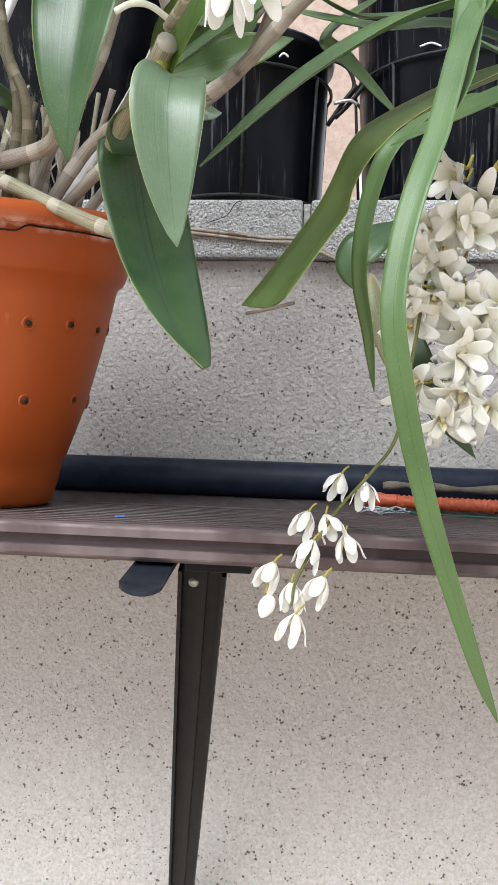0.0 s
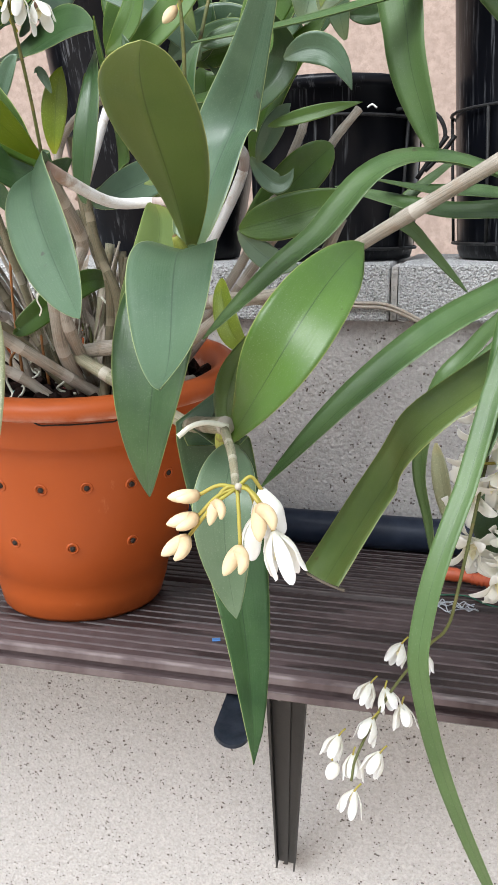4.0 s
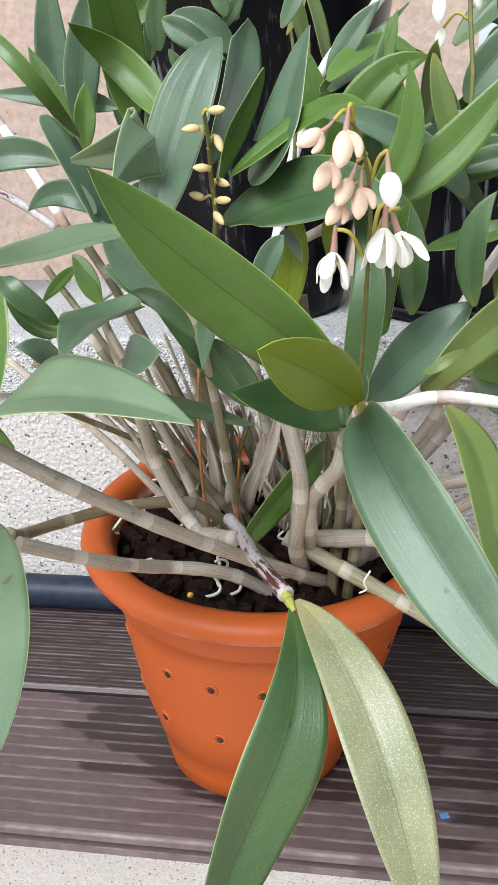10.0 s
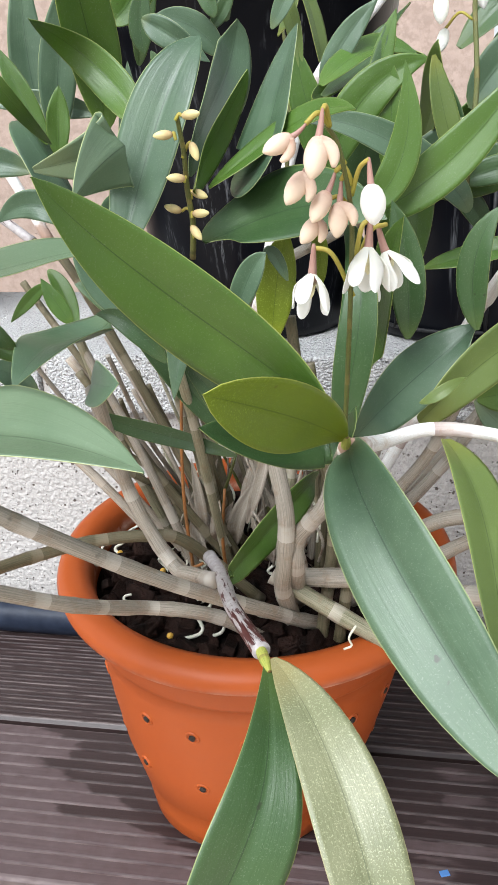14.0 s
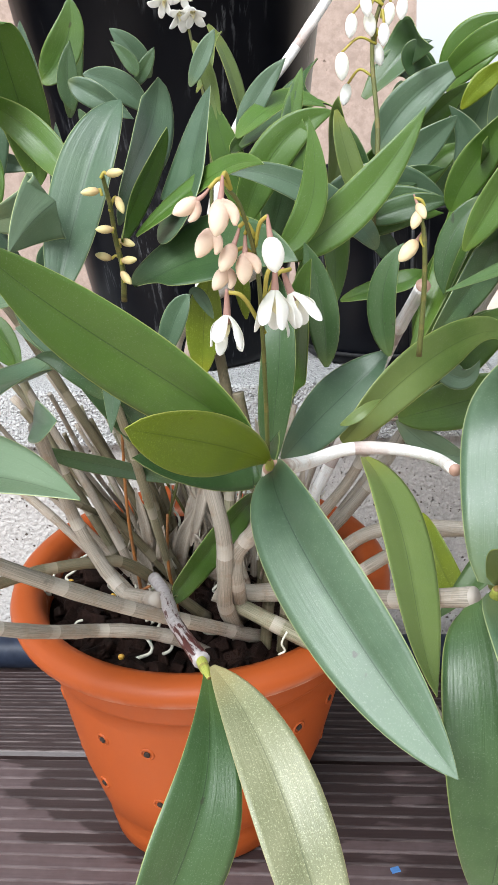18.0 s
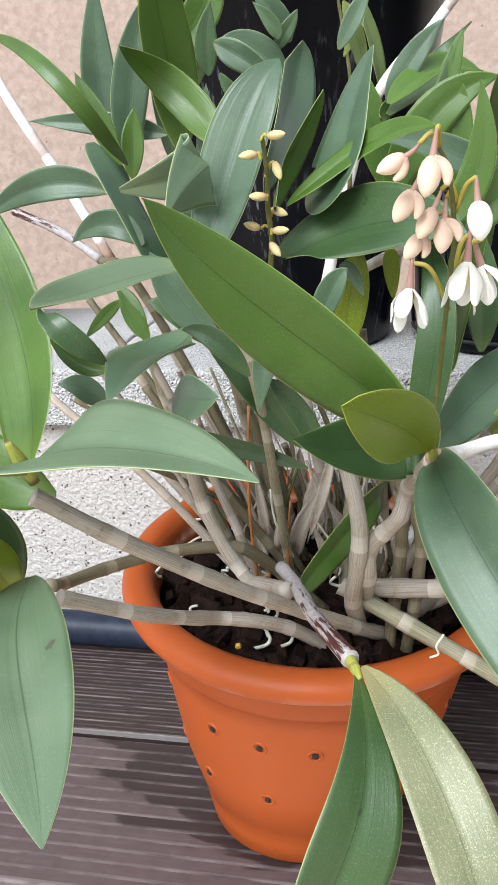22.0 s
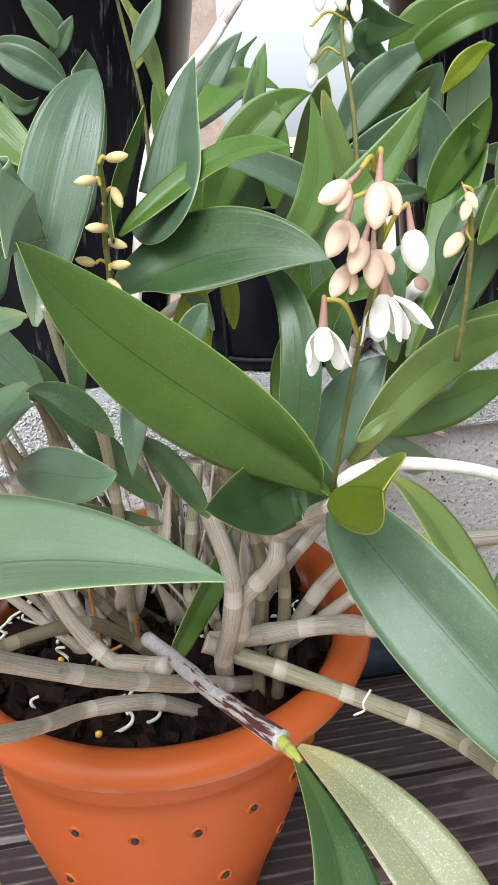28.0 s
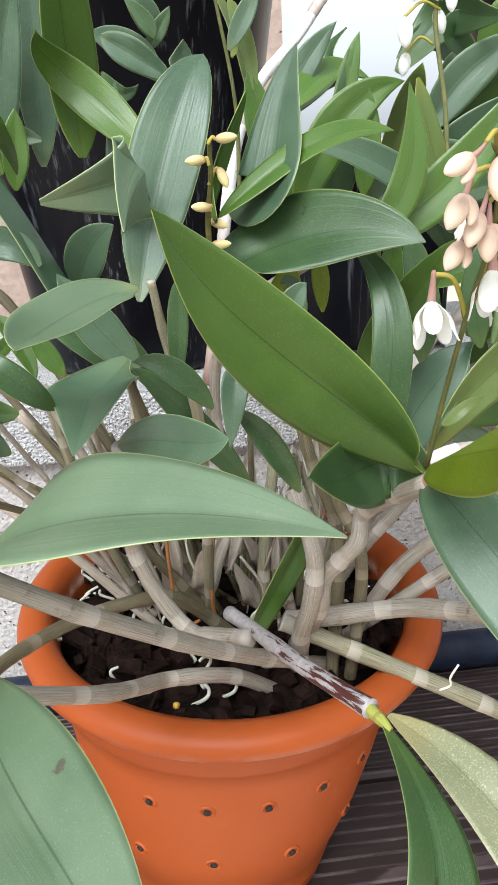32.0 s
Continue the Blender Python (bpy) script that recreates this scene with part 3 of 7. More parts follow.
def blade(bm, path, half, normal, profile, fold=0.18, across=3, thick=0.0009, curl=0.0, wave=0.0, seed=0, belly=0.0):
    """A leaf or petal: a two-faced sheet along the path, folded along its midrib."""
    uv = bm.loops.layers.uv.verify()
    n = len(path)
    hints = normal if isinstance(normal, list) else [Vector(normal)] * n
    top, low = [], []
    for k, q in enumerate(path):
        hint = hints[k].normalized()
        u = k / (n - 1)
        t = (path[min(k + 1, n - 1)] - path[max(k - 1, 0)]).normalized()
        s = t.cross(hint)
        s = s.normalized() if s.length > 1e-4 else t.orthogonal().normalized()
        nn = s.cross(t).normalized()
        w = half * profile(u)
        a, b = [], []
        for j in range(-across, across + 1):
            v = j / across
            rise = fold * abs(v) ** 1.2 * w - curl * w * (1 - v * v) + belly * w * math.sin(math.pi * abs(v) ** 0.8)
            rise += wave * w * math.sin(9 * u + seed + (2.1 if v > 0 else 0)) * v * v
            p = q + s * (v * w) + nn * rise
            th = thick * (1 - 0.75 * abs(v))
            a.append(bm.verts.new(p + nn * th / 2))
            b.append(bm.verts.new(p - nn * th / 2))
        top.append(a)
        low.append(b)
    c = 2 * across

    def face(quad, us):
        f = bm.faces.new(quad)
        for loop, (u, v) in zip(f.loops, us):
            loop[uv].uv = (u / (n - 1), v / c)

    for k in range(n - 1):
        for j in range(c):
            face((top[k][j], top[k][j + 1], top[k + 1][j + 1], top[k + 1][j]), ((k, j), (k, j + 1), (k + 1, j + 1), (k + 1, j)))
            face((low[k][j], low[k + 1][j], low[k + 1][j + 1], low[k][j + 1]), ((k, j), (k + 1, j), (k + 1, j + 1), (k, j + 1)))
        face((top[k][0], top[k + 1][0], low[k + 1][0], low[k][0]), ((k, 0), (k + 1, 0), (k + 1, 0), (k, 0)))
        face((top[k][c], low[k][c], low[k + 1][c], top[k + 1][c]), ((k, c), (k, c), (k + 1, c), (k + 1, c)))
    return bm


def leaf_width(u, end=0.86):
    """Half breadth along a leaf, blunter at its tip for a smaller end."""
    top = 0.70 / (0.70 + end)
    return max(0.012, (u + 0.012) ** 0.70 * (1 - u) ** end / (top**0.70 * (1 - top) ** end))


LEAF_NUMBER = [0]


def leaf(plant, base, mid, tip, half, normal, look_of, fold=0.18, end=0.92):
    """One broad orchid leaf from its joint through its middle to its tip."""
    LEAF_NUMBER[0] += 1
    rnd = random.Random(LEAF_NUMBER[0])
    b, m, t = Vector(base), Vector(mid), Vector(tip)
    half = min(half, 0.155 * ((m - b).length + (t - m).length))
    end = max(end, 0.95)
    c = 2 * m - 0.5 * (b + t)
    path = [b.lerp(c, k / 16).lerp(c.lerp(t, k / 16), k / 16) for k in range(17)]
    bm = blade(bmesh.new(), path, half * 1.08, normal, lambda u: leaf_width(u, end), fold + rnd.uniform(0.02, 0.20), 5, 0.0011, rnd.uniform(-0.04, 0.06), rnd.uniform(0.03, 0.16), rnd.uniform(0, 6), rnd.uniform(0.0, 0.06))
    return part("leaf", bm, LEAF[look_of], plant)


def grown(p0, p1, p2, p3, half, normal, twist, look_of, start=0.7, end=0.85, fold=0.28):
    """A long orchid leaf along a bent midrib, turned by twist radians from its base to its tip."""
    LEAF_NUMBER[0] += 1
    rnd = random.Random(LEAF_NUMBER[0] + 400)
    a, b, c, d = (Vector(p) for p in (p0, p1, p2, p3))
    n = 28
    path = [a * (1 - u) ** 3 + b * 3 * u * (1 - u) ** 2 + c * 3 * u * u * (1 - u) + d * u**3 for u in [k / n for k in range(n + 1)]]
    axis, nn = (d - a).normalized(), Vector(normal)
    hints = [Matrix.Rotation(twist * (k / n - 0.5), 3, axis) @ nn for k in range(n + 1)]
    peak = start / (start + end)

    def breadth(u):
        return max(0.012, (u + 0.012) ** start * (1 - u) ** end / (peak**start * (1 - peak) ** end))

    bm = blade(bmesh.new(), path, half, hints, breadth, fold, 6, 0.0011, rnd.uniform(-0.02, 0.03), rnd.uniform(0.02, 0.08), rnd.uniform(0, 6), rnd.uniform(0.0, 0.05))
    return part("leaf", bm, LEAF[look_of], orchid)


def rnd_gap(points):
    return random.Random(points[-1][0] * 977 + points[0][1] * 331).uniform(0.034, 0.055)


def cane(plant, points, r0, r1, look_of):
    """One jointed cane with swollen joints."""
    length = sum((Vector(b) - Vector(a)).length for a, b in zip(points, points[1:]))
    joints = max(1, round(length / 0.085)) if look_of == "white" else max(2, round(length / rnd_gap(points)))

    def radius(u):
        f = (u * joints) % 1.0
        swell = math.exp(-((min(f, 1 - f) / 0.09) ** 2))
        return (r0 + (r1 - r0) * u) * (1 + 0.06 * swell - 0.04 * math.sin(math.pi * f))

    bm = tube(bmesh.new(), points, radius, 12, max(24, joints * 9), joints)
    return part("stem", bm, CANE[look_of], plant)


# ---- the setting ----
PX, PY = 0.050, 0.1205
TOP, FALL = -0.0195, 0.055  # upper face of the shelf boards at their front edge, and its fall towards the wall


def deck(y, up=0.0):
    return TOP - FALL * (y - 0.019) + up


bm = bmesh.new()
box(bm, -400, -400, -1.0, 400, 400, -0.95)
tagged(finish("ground", bm, GROUND, smooth=False), "unseen ground below the shelf and wall, tan to bounce warm light", "ground", kind="structure")
bm = box(bmesh.new(), -4, 0.338, -0.95, 4, 0.60, 0.188)
tagged(finish("wall_low", bm, WALL, smooth=False), "low garden wall in pitted cream render", "wall", kind="structure")
bm = box(bmesh.new(), -4, 1.78, -0.95, 0.356, 2.0, 2.6)
tagged(finish("wall_back", bm, BACK_WALL, smooth=False), "beige rendered house wall behind the planters", "wall", kind="structure")
coping = thing("coping", "grey granular concrete coping blocks on the low wall", "coping", kind="structure")
edge = -3.770
while edge < 3.7:
    bm = box(bmesh.new(), edge + 0.004, 0.325, 0.189, edge + 0.446, 0.610, 0.2435, 0.003)
    part("block", bm, COPING, coping, smooth=False)
    part("mortar_joint", box(bmesh.new(), edge + 0.447, 0.331, 0.190, edge + 0.453, 0.608, 0.2405), WALL, coping, smooth=False)
    edge += 0.45


# shelf: two ribbed boards on steel brackets
def board_profile(y0, y1, front):
    pts = [(y0 + 0.004, -0.022), (y0, -0.019), (y0, -0.0145), (y0 + 0.006, -0.0135), (y0 + 0.006, -0.0085), (y0, -0.0075), (y0, -0.003), (y0 + 0.003, 0.0)]
    y = y0 + (0.0105 if y0 < 0.1 else 0.0065)
    while y < y1 - 0.008:
        pts += [(y, 0.0), (y + 0.0007, -0.0013), (y + 0.0024, -0.0013), (y + 0.0031, 0.0)]
        y += 0.0112
    pts += [(y1 - 0.003, 0.0), (y1, -0.003), (y1, -0.019), (y1 - 0.003, -0.022)]
    return pts


shelf = thing("shelf", "brown ribbed composite shelf of two boards, partly wet", "shelf")
for y0, y1 in ((0.019, 0.168), (0.173, 0.324)):
    bm = bmesh.new()
    pts = board_profile(y0, y1, True)
    ends = [[bm.verts.new((x, y, deck(y, z))) for y, z in pts] for x in (-1.3, 1.4)]
    for k in range(len(pts)):
        j = (k + 1) % len(pts)
        bm.faces.new((ends[0][k], ends[1][k], ends[1][j], ends[0][j]))
    bm.faces.new(ends[0])
    bm.faces.new(ends[1][::-1])
    bmesh.ops.recalc_face_normals(bm, faces=bm.faces)
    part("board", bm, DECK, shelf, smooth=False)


def bracket(x):
    """A folded steel brace from under the boards back down to the wall, with a flat tongue that sticks out in front."""
    b = thing("shelf_bracket", "black painted steel bracket with a diagonal brace under the shelf", "bracket", "shelf brackets")
    bm = bmesh.new()
    top, foot = Vector((x + 0.002, 0.060, -0.0470)), Vector((x - 0.056, 0.333, -0.458))
    d = (foot - top).normalized()
    s = Vector((1, 0, 0))
    s = (s - d * s.dot(d)).normalized()
    nn = s.cross(d)
    sect = [(-0.0150, 0), (0.0150, 0), (0.0150, 0.012), (0.0125, 0.012), (0.0125, 0.003), (0.003, 0.003), (0.003, 0.006), (-0.003, 0.006), (-0.003, 0.003), (-0.0125, 0.003), (-0.0125, 0.012), (-0.0150, 0.012)]
    rows = []
    for k in range(9):
        u = k / 8
        sc = 1.0 - 0.25 * u
        rows.append([bm.verts.new(top.lerp(foot, u) + s * (a * sc) - nn * (c * 1.0)) for a, c in sect])
    for a, c in zip(rows, rows[1:]):
        for k in range(len(sect)):
            bm.faces.new((a[k], a[(k + 1) % len(sect)], c[(k + 1) % len(sect)], c[k]))
    bm.faces.new(rows[0][::-1])
    bm.faces.new(rows[-1])
    bmesh.ops.recalc_face_normals(bm, faces=bm.faces)
    part("brace", bm, METAL, b, smooth=False)
    bm = box(bmesh.new(), x - 0.006, 0.035, -0.0285, x + 0.034, 0.337, -0.0223, 0.001)
    for v in bm.verts:
        v.co.z = deck(v.co.y, v.co.z)
    part("arm", bm, METAL, b, smooth=False)
    bm = bmesh.new()
    outline = [(-0.011, 0.05), (0.011, 0.05), (0.011, -0.022)] + [(0.011 * math.cos(a), -0.022 - 0.011 * math.sin(a)) for a in [math.pi * k / 10 for k in range(1, 10)]] + [(-0.011, -0.022)]
    lo, hi = [], []
    for px, py in outline:
        sag = -0.0445 - max(0, 0.03 - py) * 0.06
        cup = 0.0018 * (px / 0.011) ** 2
        hi.append(bm.verts.new((x - 0.026 + px * 1.13 + max(0, -py) * 0.2, py * 1.13 + 0.012, sag + cup)))
        lo.append(bm.verts.new((x - 0.026 + px * 1.13 + max(0, -py) * 0.2, py * 1.13 + 0.012, sag + cup - 0.0025)))
    bm.faces.new(hi)
    bm.faces.new(lo[::-1])
    for k in range(len(hi)):
        j = (k + 1) % len(hi)
        bm.faces.new((hi[k], lo[k], lo[j], hi[j]))
    bmesh.ops.recalc_face_normals(bm, faces=bm.faces)
    part("tongue", bm, TONGUE, b, "blue-black flat tongue with a rounded end", smooth=False)
    bm = bmesh.new()
    made = bmesh.ops.create_cone(bm, cap_ends=True, segments=16, radius1=0.0026, radius2=0.0032, depth=0.0016)["verts"]
    bmesh.ops.rotate(bm, verts=made, cent=(0, 0, 0), matrix=Matrix.Rotation(radians(90), 3, "X"))
    bmesh.ops.translate(bm, verts=made, vec=(x - 0.004, 0.0560, -0.0600))
    part("screw", bm, SCREW, b, "zinc screw head")
    twin = bmesh.new()
    made = bmesh.ops.create_cone(twin, cap_ends=True, segments=16, radius1=0.0024, radius2=0.0029, depth=0.0016)["verts"]
    bmesh.ops.rotate(twin, verts=made, cent=(0, 0, 0), matrix=Matrix.Rotation(radians(90), 3, "X"))
    bmesh.ops.translate(twin, verts=made, vec=(x + 0.0165, 0.0555, -0.0490))
    part("screw", twin, SCREW, b, "zinc screw head")
    return b


first = bracket(0.2310)
copy_thing(first, pose(-0.9, 0, 0))
copy_thing(first, pose(0.9, 0, 0))

# pipe along the back of the shelf
pipe = thing("pipe", "dark blue-grey plastic pipe lying along the back of the shelf", "pipe")
part("tube", tube(bmesh.new(), [(-0.345, 0.3085, deck(0.3085, 0.0172)), (0.25, 0.3040, deck(0.304, 0.0172)), (1.3, 0.3060, deck(0.306, 0.0172))], 0.0170, 28, 30), PIPE, pipe)

# ---- the orchid's pot ----
flower_pot = thing("flower_pot", "orange terracotta-coloured plastic flower pot with drilled sides on the shelf", "flower pot")
flower_pot.location = (0.0394, 0.1234, deck(0.1234))
outer = [(0.054, 0.0005), (0.0640, 0.0005), (0.0668, 0.004), (0.0706, 0.020), (0.0722, 0.033), (0.0748, 0.036), (0.0862, 0.072), (0.0945, 0.110), (0.1000, 0.140), (0.1022, 0.154),
         (0.1060, 0.1570), (0.1078, 0.1600), (0.1122, 0.1800), (0.1130, 0.1850), (0.1160, 0.1862), (0.1200, 0.1852), (0.1222, 0.1842), (0.1242, 0.1858), (0.1255, 0.1905), (0.1240, 0.1950), (0.1195, 0.1982),
         (0.1130, 0.1990), (0.1075, 0.1965), (0.1040, 0.1900), (0.1000, 0.1700), (0.0910, 0.1300), (0.066, 0.012), (0.0, 0.012)]


def leaned(v):
    """The soft pot leans a little; its foot follows the shelf, and its rim rises towards the wall."""
    k = v.z / 0.197
    return Vector((v.x + 0.0143 * k, v.y - 0.0033 * k, v.z * 1.029 + k * (0.077 * v.y - 0.0206 * v.x) - (1 - k) * FALL * v.y))


bm = lathe(outer, 96)
for v in bm.verts:
    v.co = leaned(v.co)
part("body", bm, POT, flower_pot)
HOLE = plain("drill_hole", (0.012, 0.008, 0.006), (0.03, 0.016, 0.01), 0.9, 200)


# wavy moulding seam under the rim
seam = []
for k in range(46):
    a = radians(-60 + 3.2 * k)
    z = 0.1835 - 0.0038 * (math.sin(k * 0.30) > 0.2)
    seam.append(leaned(Vector((0.1139 * math.sin(a), -0.1139 * math.cos(a), z))))
part("rim_seam", tube(bmesh.new(), seam, 0.0006, 6, 120), HOLE, flower_pot, "dark wavy seam under the rim")


def drilled(angle, z, r, ring):
    a = radians(angle)
    d = Vector((math.sin(a), -math.cos(a), -0.20)).normalized()
    turn = d.to_track_quat("Z", "Y").to_matrix().to_4x4()
    at = Matrix.Translation(leaned(Vector((r * math.sin(a), -r * math.cos(a), z)))) @ turn
    bm = bmesh.new()
    made = bmesh.ops.create_cone(bm, cap_ends=True, segments=14, radius1=0.0020, radius2=0.0020, depth=0.0024)["verts"]
    bmesh.ops.transform(bm, verts=made, matrix=at)
    part("drain_hole", bm, HOLE, flower_pot, "dark drilled hole")
    if ring:
        bm = lathe([(0.0028, -0.001), (0.0033, 0.0008), (0.0039, 0.0011), (0.0046, 0.0008), (0.0051, -0.0012)], 20, close=False)
        bmesh.ops.transform(bm, verts=bm.verts, matrix=at @ Matrix.Translation((0, 0, -0.0002)))
        part("hole_ring", bm, POT, flower_pot)


for k in range(18):
    drilled(-31 + 19.2 * k, 0.1250 + 0.0012 * math.sin(3 * k), 0.0972, True)
for k in range(12):
    drilled(-40 + 30 * k, 0.0745 + 0.0014 * math.sin(2 * k), 0.0868, True)

bm = lathe([(0.0, 0.160), (0.1005, 0.158)][::-1], 48, PX, PY)
soil = tagged(finish("potting_bark", bm, BARK), "dark brown bark chips filling the orchid's pot", "bark")
rnd = random.Random(4)
shapes = []
for k in range(10):
    bm = bmesh.new()
    made = bmesh.ops.create_cube(bm, size=1)["verts"]
    s = Vector((rnd.uniform(0.011, 0.024), rnd.uniform(0.008, 0.014), rnd.uniform(0.005, 0.010)))
    for v in made:
        v.co = (v.co.x * s.x * rnd.uniform(0.6, 1), v.co.y * s.y * rnd.uniform(0.5, 1), v.co.z * s.z)
    bmesh.ops.bevel(bm, geom=list(bm.edges), offset=0.0006, segments=1, affect="EDGES")
    me = bpy.data.meshes.new("chip")
    bm.to_mesh(me)
    bm.free()
    me.materials.append(BARK)
    shapes.append(me)
for k in range(300):
    # more of them towards the front of the pot, where the bark lies open
    a, rr = rnd.uniform(0, 6.283), 0.099 * math.sqrt(rnd.random())
    y = rr * math.sin(a)
    if y > 0.03 and k % 2:
        y = -y
    chip = new("chip", shapes[k % 10])
    chip.parent = soil
    chip.matrix_local = Matrix.Translation((PX + rr * math.cos(a), PY + y, 0.1635 + 0.06 * y + rnd.uniform(-0.005, 0.005))) @ Euler((rnd.uniform(-0.7, 0.7), rnd.uniform(-0.7, 0.7), rnd.uniform(0, 6.3))).to_matrix().to_4x4()
colours = [((0.62, 0.36, 0.05), "fertilizer_ochre"), ((0.10, 0.42, 0.36), "fertilizer_teal"), ((0.45, 0.06, 0.06), "fertilizer_red")]
for colour, nm in colours:
    bm = bmesh.new()
    pm = plain(nm, colour, tuple(c * 0.8 for c in colour), 0.5, 100)
    for k in range(5):
        a, rr = rnd.uniform(0, 6.283), 0.092 * math.sqrt(rnd.random())
        made = bmesh.ops.create_icosphere(bm, subdivisions=1, radius=0.0022)["verts"]
        bmesh.ops.translate(bm, verts=made, vec=(PX + rr * math.cos(a), PY + rr * math.sin(a), 0.168 + 0.06 * rr * math.sin(a)))
    tagged(finish("fertilizer_grains", bm, pm), "small coloured fertilizer grains on the bark", "fertilizer", kind="stuff")

# plant label
tag = thing("plant_label", "white plastic plant label stuck in the bark", "label")
tag_at = pose(0.0780, 0.1500, 0.2250, -14, 5, 10)
bm = box(bmesh.new(), -0.020, -0.0004, -0.0085, 0.0145, 0.0004, 0.0085, 0.0002)
plate = part("strip", bm, LABEL, tag, smooth=False)
plate.matrix_local = tag_at
part("peg", box(bmesh.new(), -0.006, 0.0006, -0.072, 0.000, 0.0012, 0.002), LABEL, tag, smooth=False).matrix_local = tag_at
for words, dz in (("Dendrobium", 0.0014), ("delicatum", -0.0046)):
    txt = bpy.data.curves.new("print", "FONT")
    txt.body, txt.size, txt.extrude, txt.align_x = words, 0.0052, 0.00005, "RIGHT"
    txt.materials.append(INK)
    ob = new("printed_words", txt)
    ob.parent = tag
    ob.matrix_local = tag_at @ Matrix.Translation((0.0130, -0.0007, dz)) @ pose(0, 0, 0, 90)

# blue flake on the shelf
bm = box(bmesh.new(), -0.003, -0.0024, 0.0002, 0.0032, 0.0022, 0.0012, 0.0004)
flake = finish("paint_flake", bm, BLUE, smooth=False)
flake.matrix_world = pose(0.1775, 0.060, deck(0.060), -3, 0, 20)
tagged(flake, "small blue flake lying on the shelf board", "flake")


# ---- planters on the coping ----
def planter(x, y, r0, r1, z1, sides, label):
    p = thing("planter", label, "planter", "black planters on the wall")
    z0 = 0.2435
    h = z1 - z0
    prof = [(r0 * 0.86, z0), (r0 * 0.97, z0 + 0.002), (r0, z0 + 0.010), (r0 + (r1 - r0) * 0.45, z0 + h * 0.45), (r0 + (r1 - r0) * 0.93, z0 + h * 0.93), (r1 + 0.004, z0 + h * 0.935),
            (r1 + 0.006, z1 - 0.004), (r1 + 0.004, z1), (r1 - 0.003, z1), (r1 - 0.005, z0 + h * 0.9), (r0 * 0.9, z0 + 0.02), (0.0, z0 + 0.02)]
    bm = lathe(prof, sides, x, y)
    part("tub", bm, BLACK, p)
    part("potting_soil", lathe([(r1 - 0.004, z1 - 0.03), (0.0, z1 - 0.028)], 32, x, y, False), BARK, p)
    return p


planter(0.005, 0.455, 0.088, 0.150, 0.640, 56, "large black plastic tub with sloping sides on the coping")
tub_a = planter(0.203, 0.446, 0.086, 0.0915, 0.418, 48, "black ribbed plastic pot in a wire holder on the coping")
tub_b = planter(0.4396, 0.460, 0.104, 0.122, 0.565, 48, "black plastic pot in a wire holder on the coping")
planter(-0.455, 0.46, 0.100, 0.165, 0.660, 56, "large black plastic tub on the coping beside the plant")
planter(0.72, 0.46, 0.09, 0.115, 0.52, 48, "black plastic pot on the coping beyond the strap-leaved orchid")


def wire_holder(x, y, r, zs, posts, parent):
    for z, rr in zs:
        ring = [(x + rr * math.cos(a), y + rr * math.sin(a), z) for a in [2 * math.pi * k / 40 for k in range(41)]]
        part("wire_ring", tube(bmesh.new(), ring, 0.0017, 8, capped=False), WIRE, parent, "black coated wire ring")
    for k in range(posts):
        a = 2 * math.pi * k / posts - 1.45
        (z0, ra), (z1, rb) = zs[0], zs[-1]
        q = [(x + ra * math.cos(a), y + ra * math.sin(a), z0), (x + rb * math.cos(a), y + rb * math.sin(a), z1)]
        part("wire_post", tube(bmesh.new(), q, 0.0017, 8), WIRE, parent, "black coated upright wire")


wire_holder(0.203, 0.446, 0.08, [(0.256, 0.0888), (0.3815, 0.0945)], 7, tub_a)
wire_holder(0.4396, 0.460, 0.09, [(0.260, 0.1090), (0.387, 0.1165)], 7, tub_b)
link = thing("wire_hook", "black bent wire hook tying the two wire holders together", "hook")
part("hook", tube(bmesh.new(), [(0.2737, 0.3798, 0.3865), (0.2951, 0.3648, 0.3863), (0.3132, 0.3598, 0.3766), (0.3203, 0.3614, 0.3608), (0.3149, 0.3633, 0.3493), (0.3204, 0.3646, 0.3573)], 0.0020, 8, 24), WIRE, link)
for dx in (0.0, 0.007):
    part("clip", tube(bmesh.new(), [(0.2960 + dx, 0.3556, 0.3210 + dx), (0.3104 + dx, 0.3563, 0.3427), (0.3226 + dx, 0.3568, 0.3588)], 0.0022, 8, 8), METAL, link)
part("clip_spring", tube(bmesh.new(), [(0.3013, 0.3529, 0.3405), (0.3160, 0.3517, 0.3430), (0.3240, 0.3526, 0.3397)], 0.0016, 8, 8), SCREW, link, "bare metal clip spring")
for x, z, n in ((0.2475, 0.3870, 0.009), (0.3810, 0.3945, 0.020)):
    tie = thing("white_tie", "small torn white plastic tie on the wire holder", "tie")
    part("strip", tube(bmesh.new(), [(x, 0.3575, z), (x + n * 0.5, 0.3545, z + 0.002), (x + n, 0.3555, z - 0.001)], 0.0010, 6, 8), LABEL, tie)

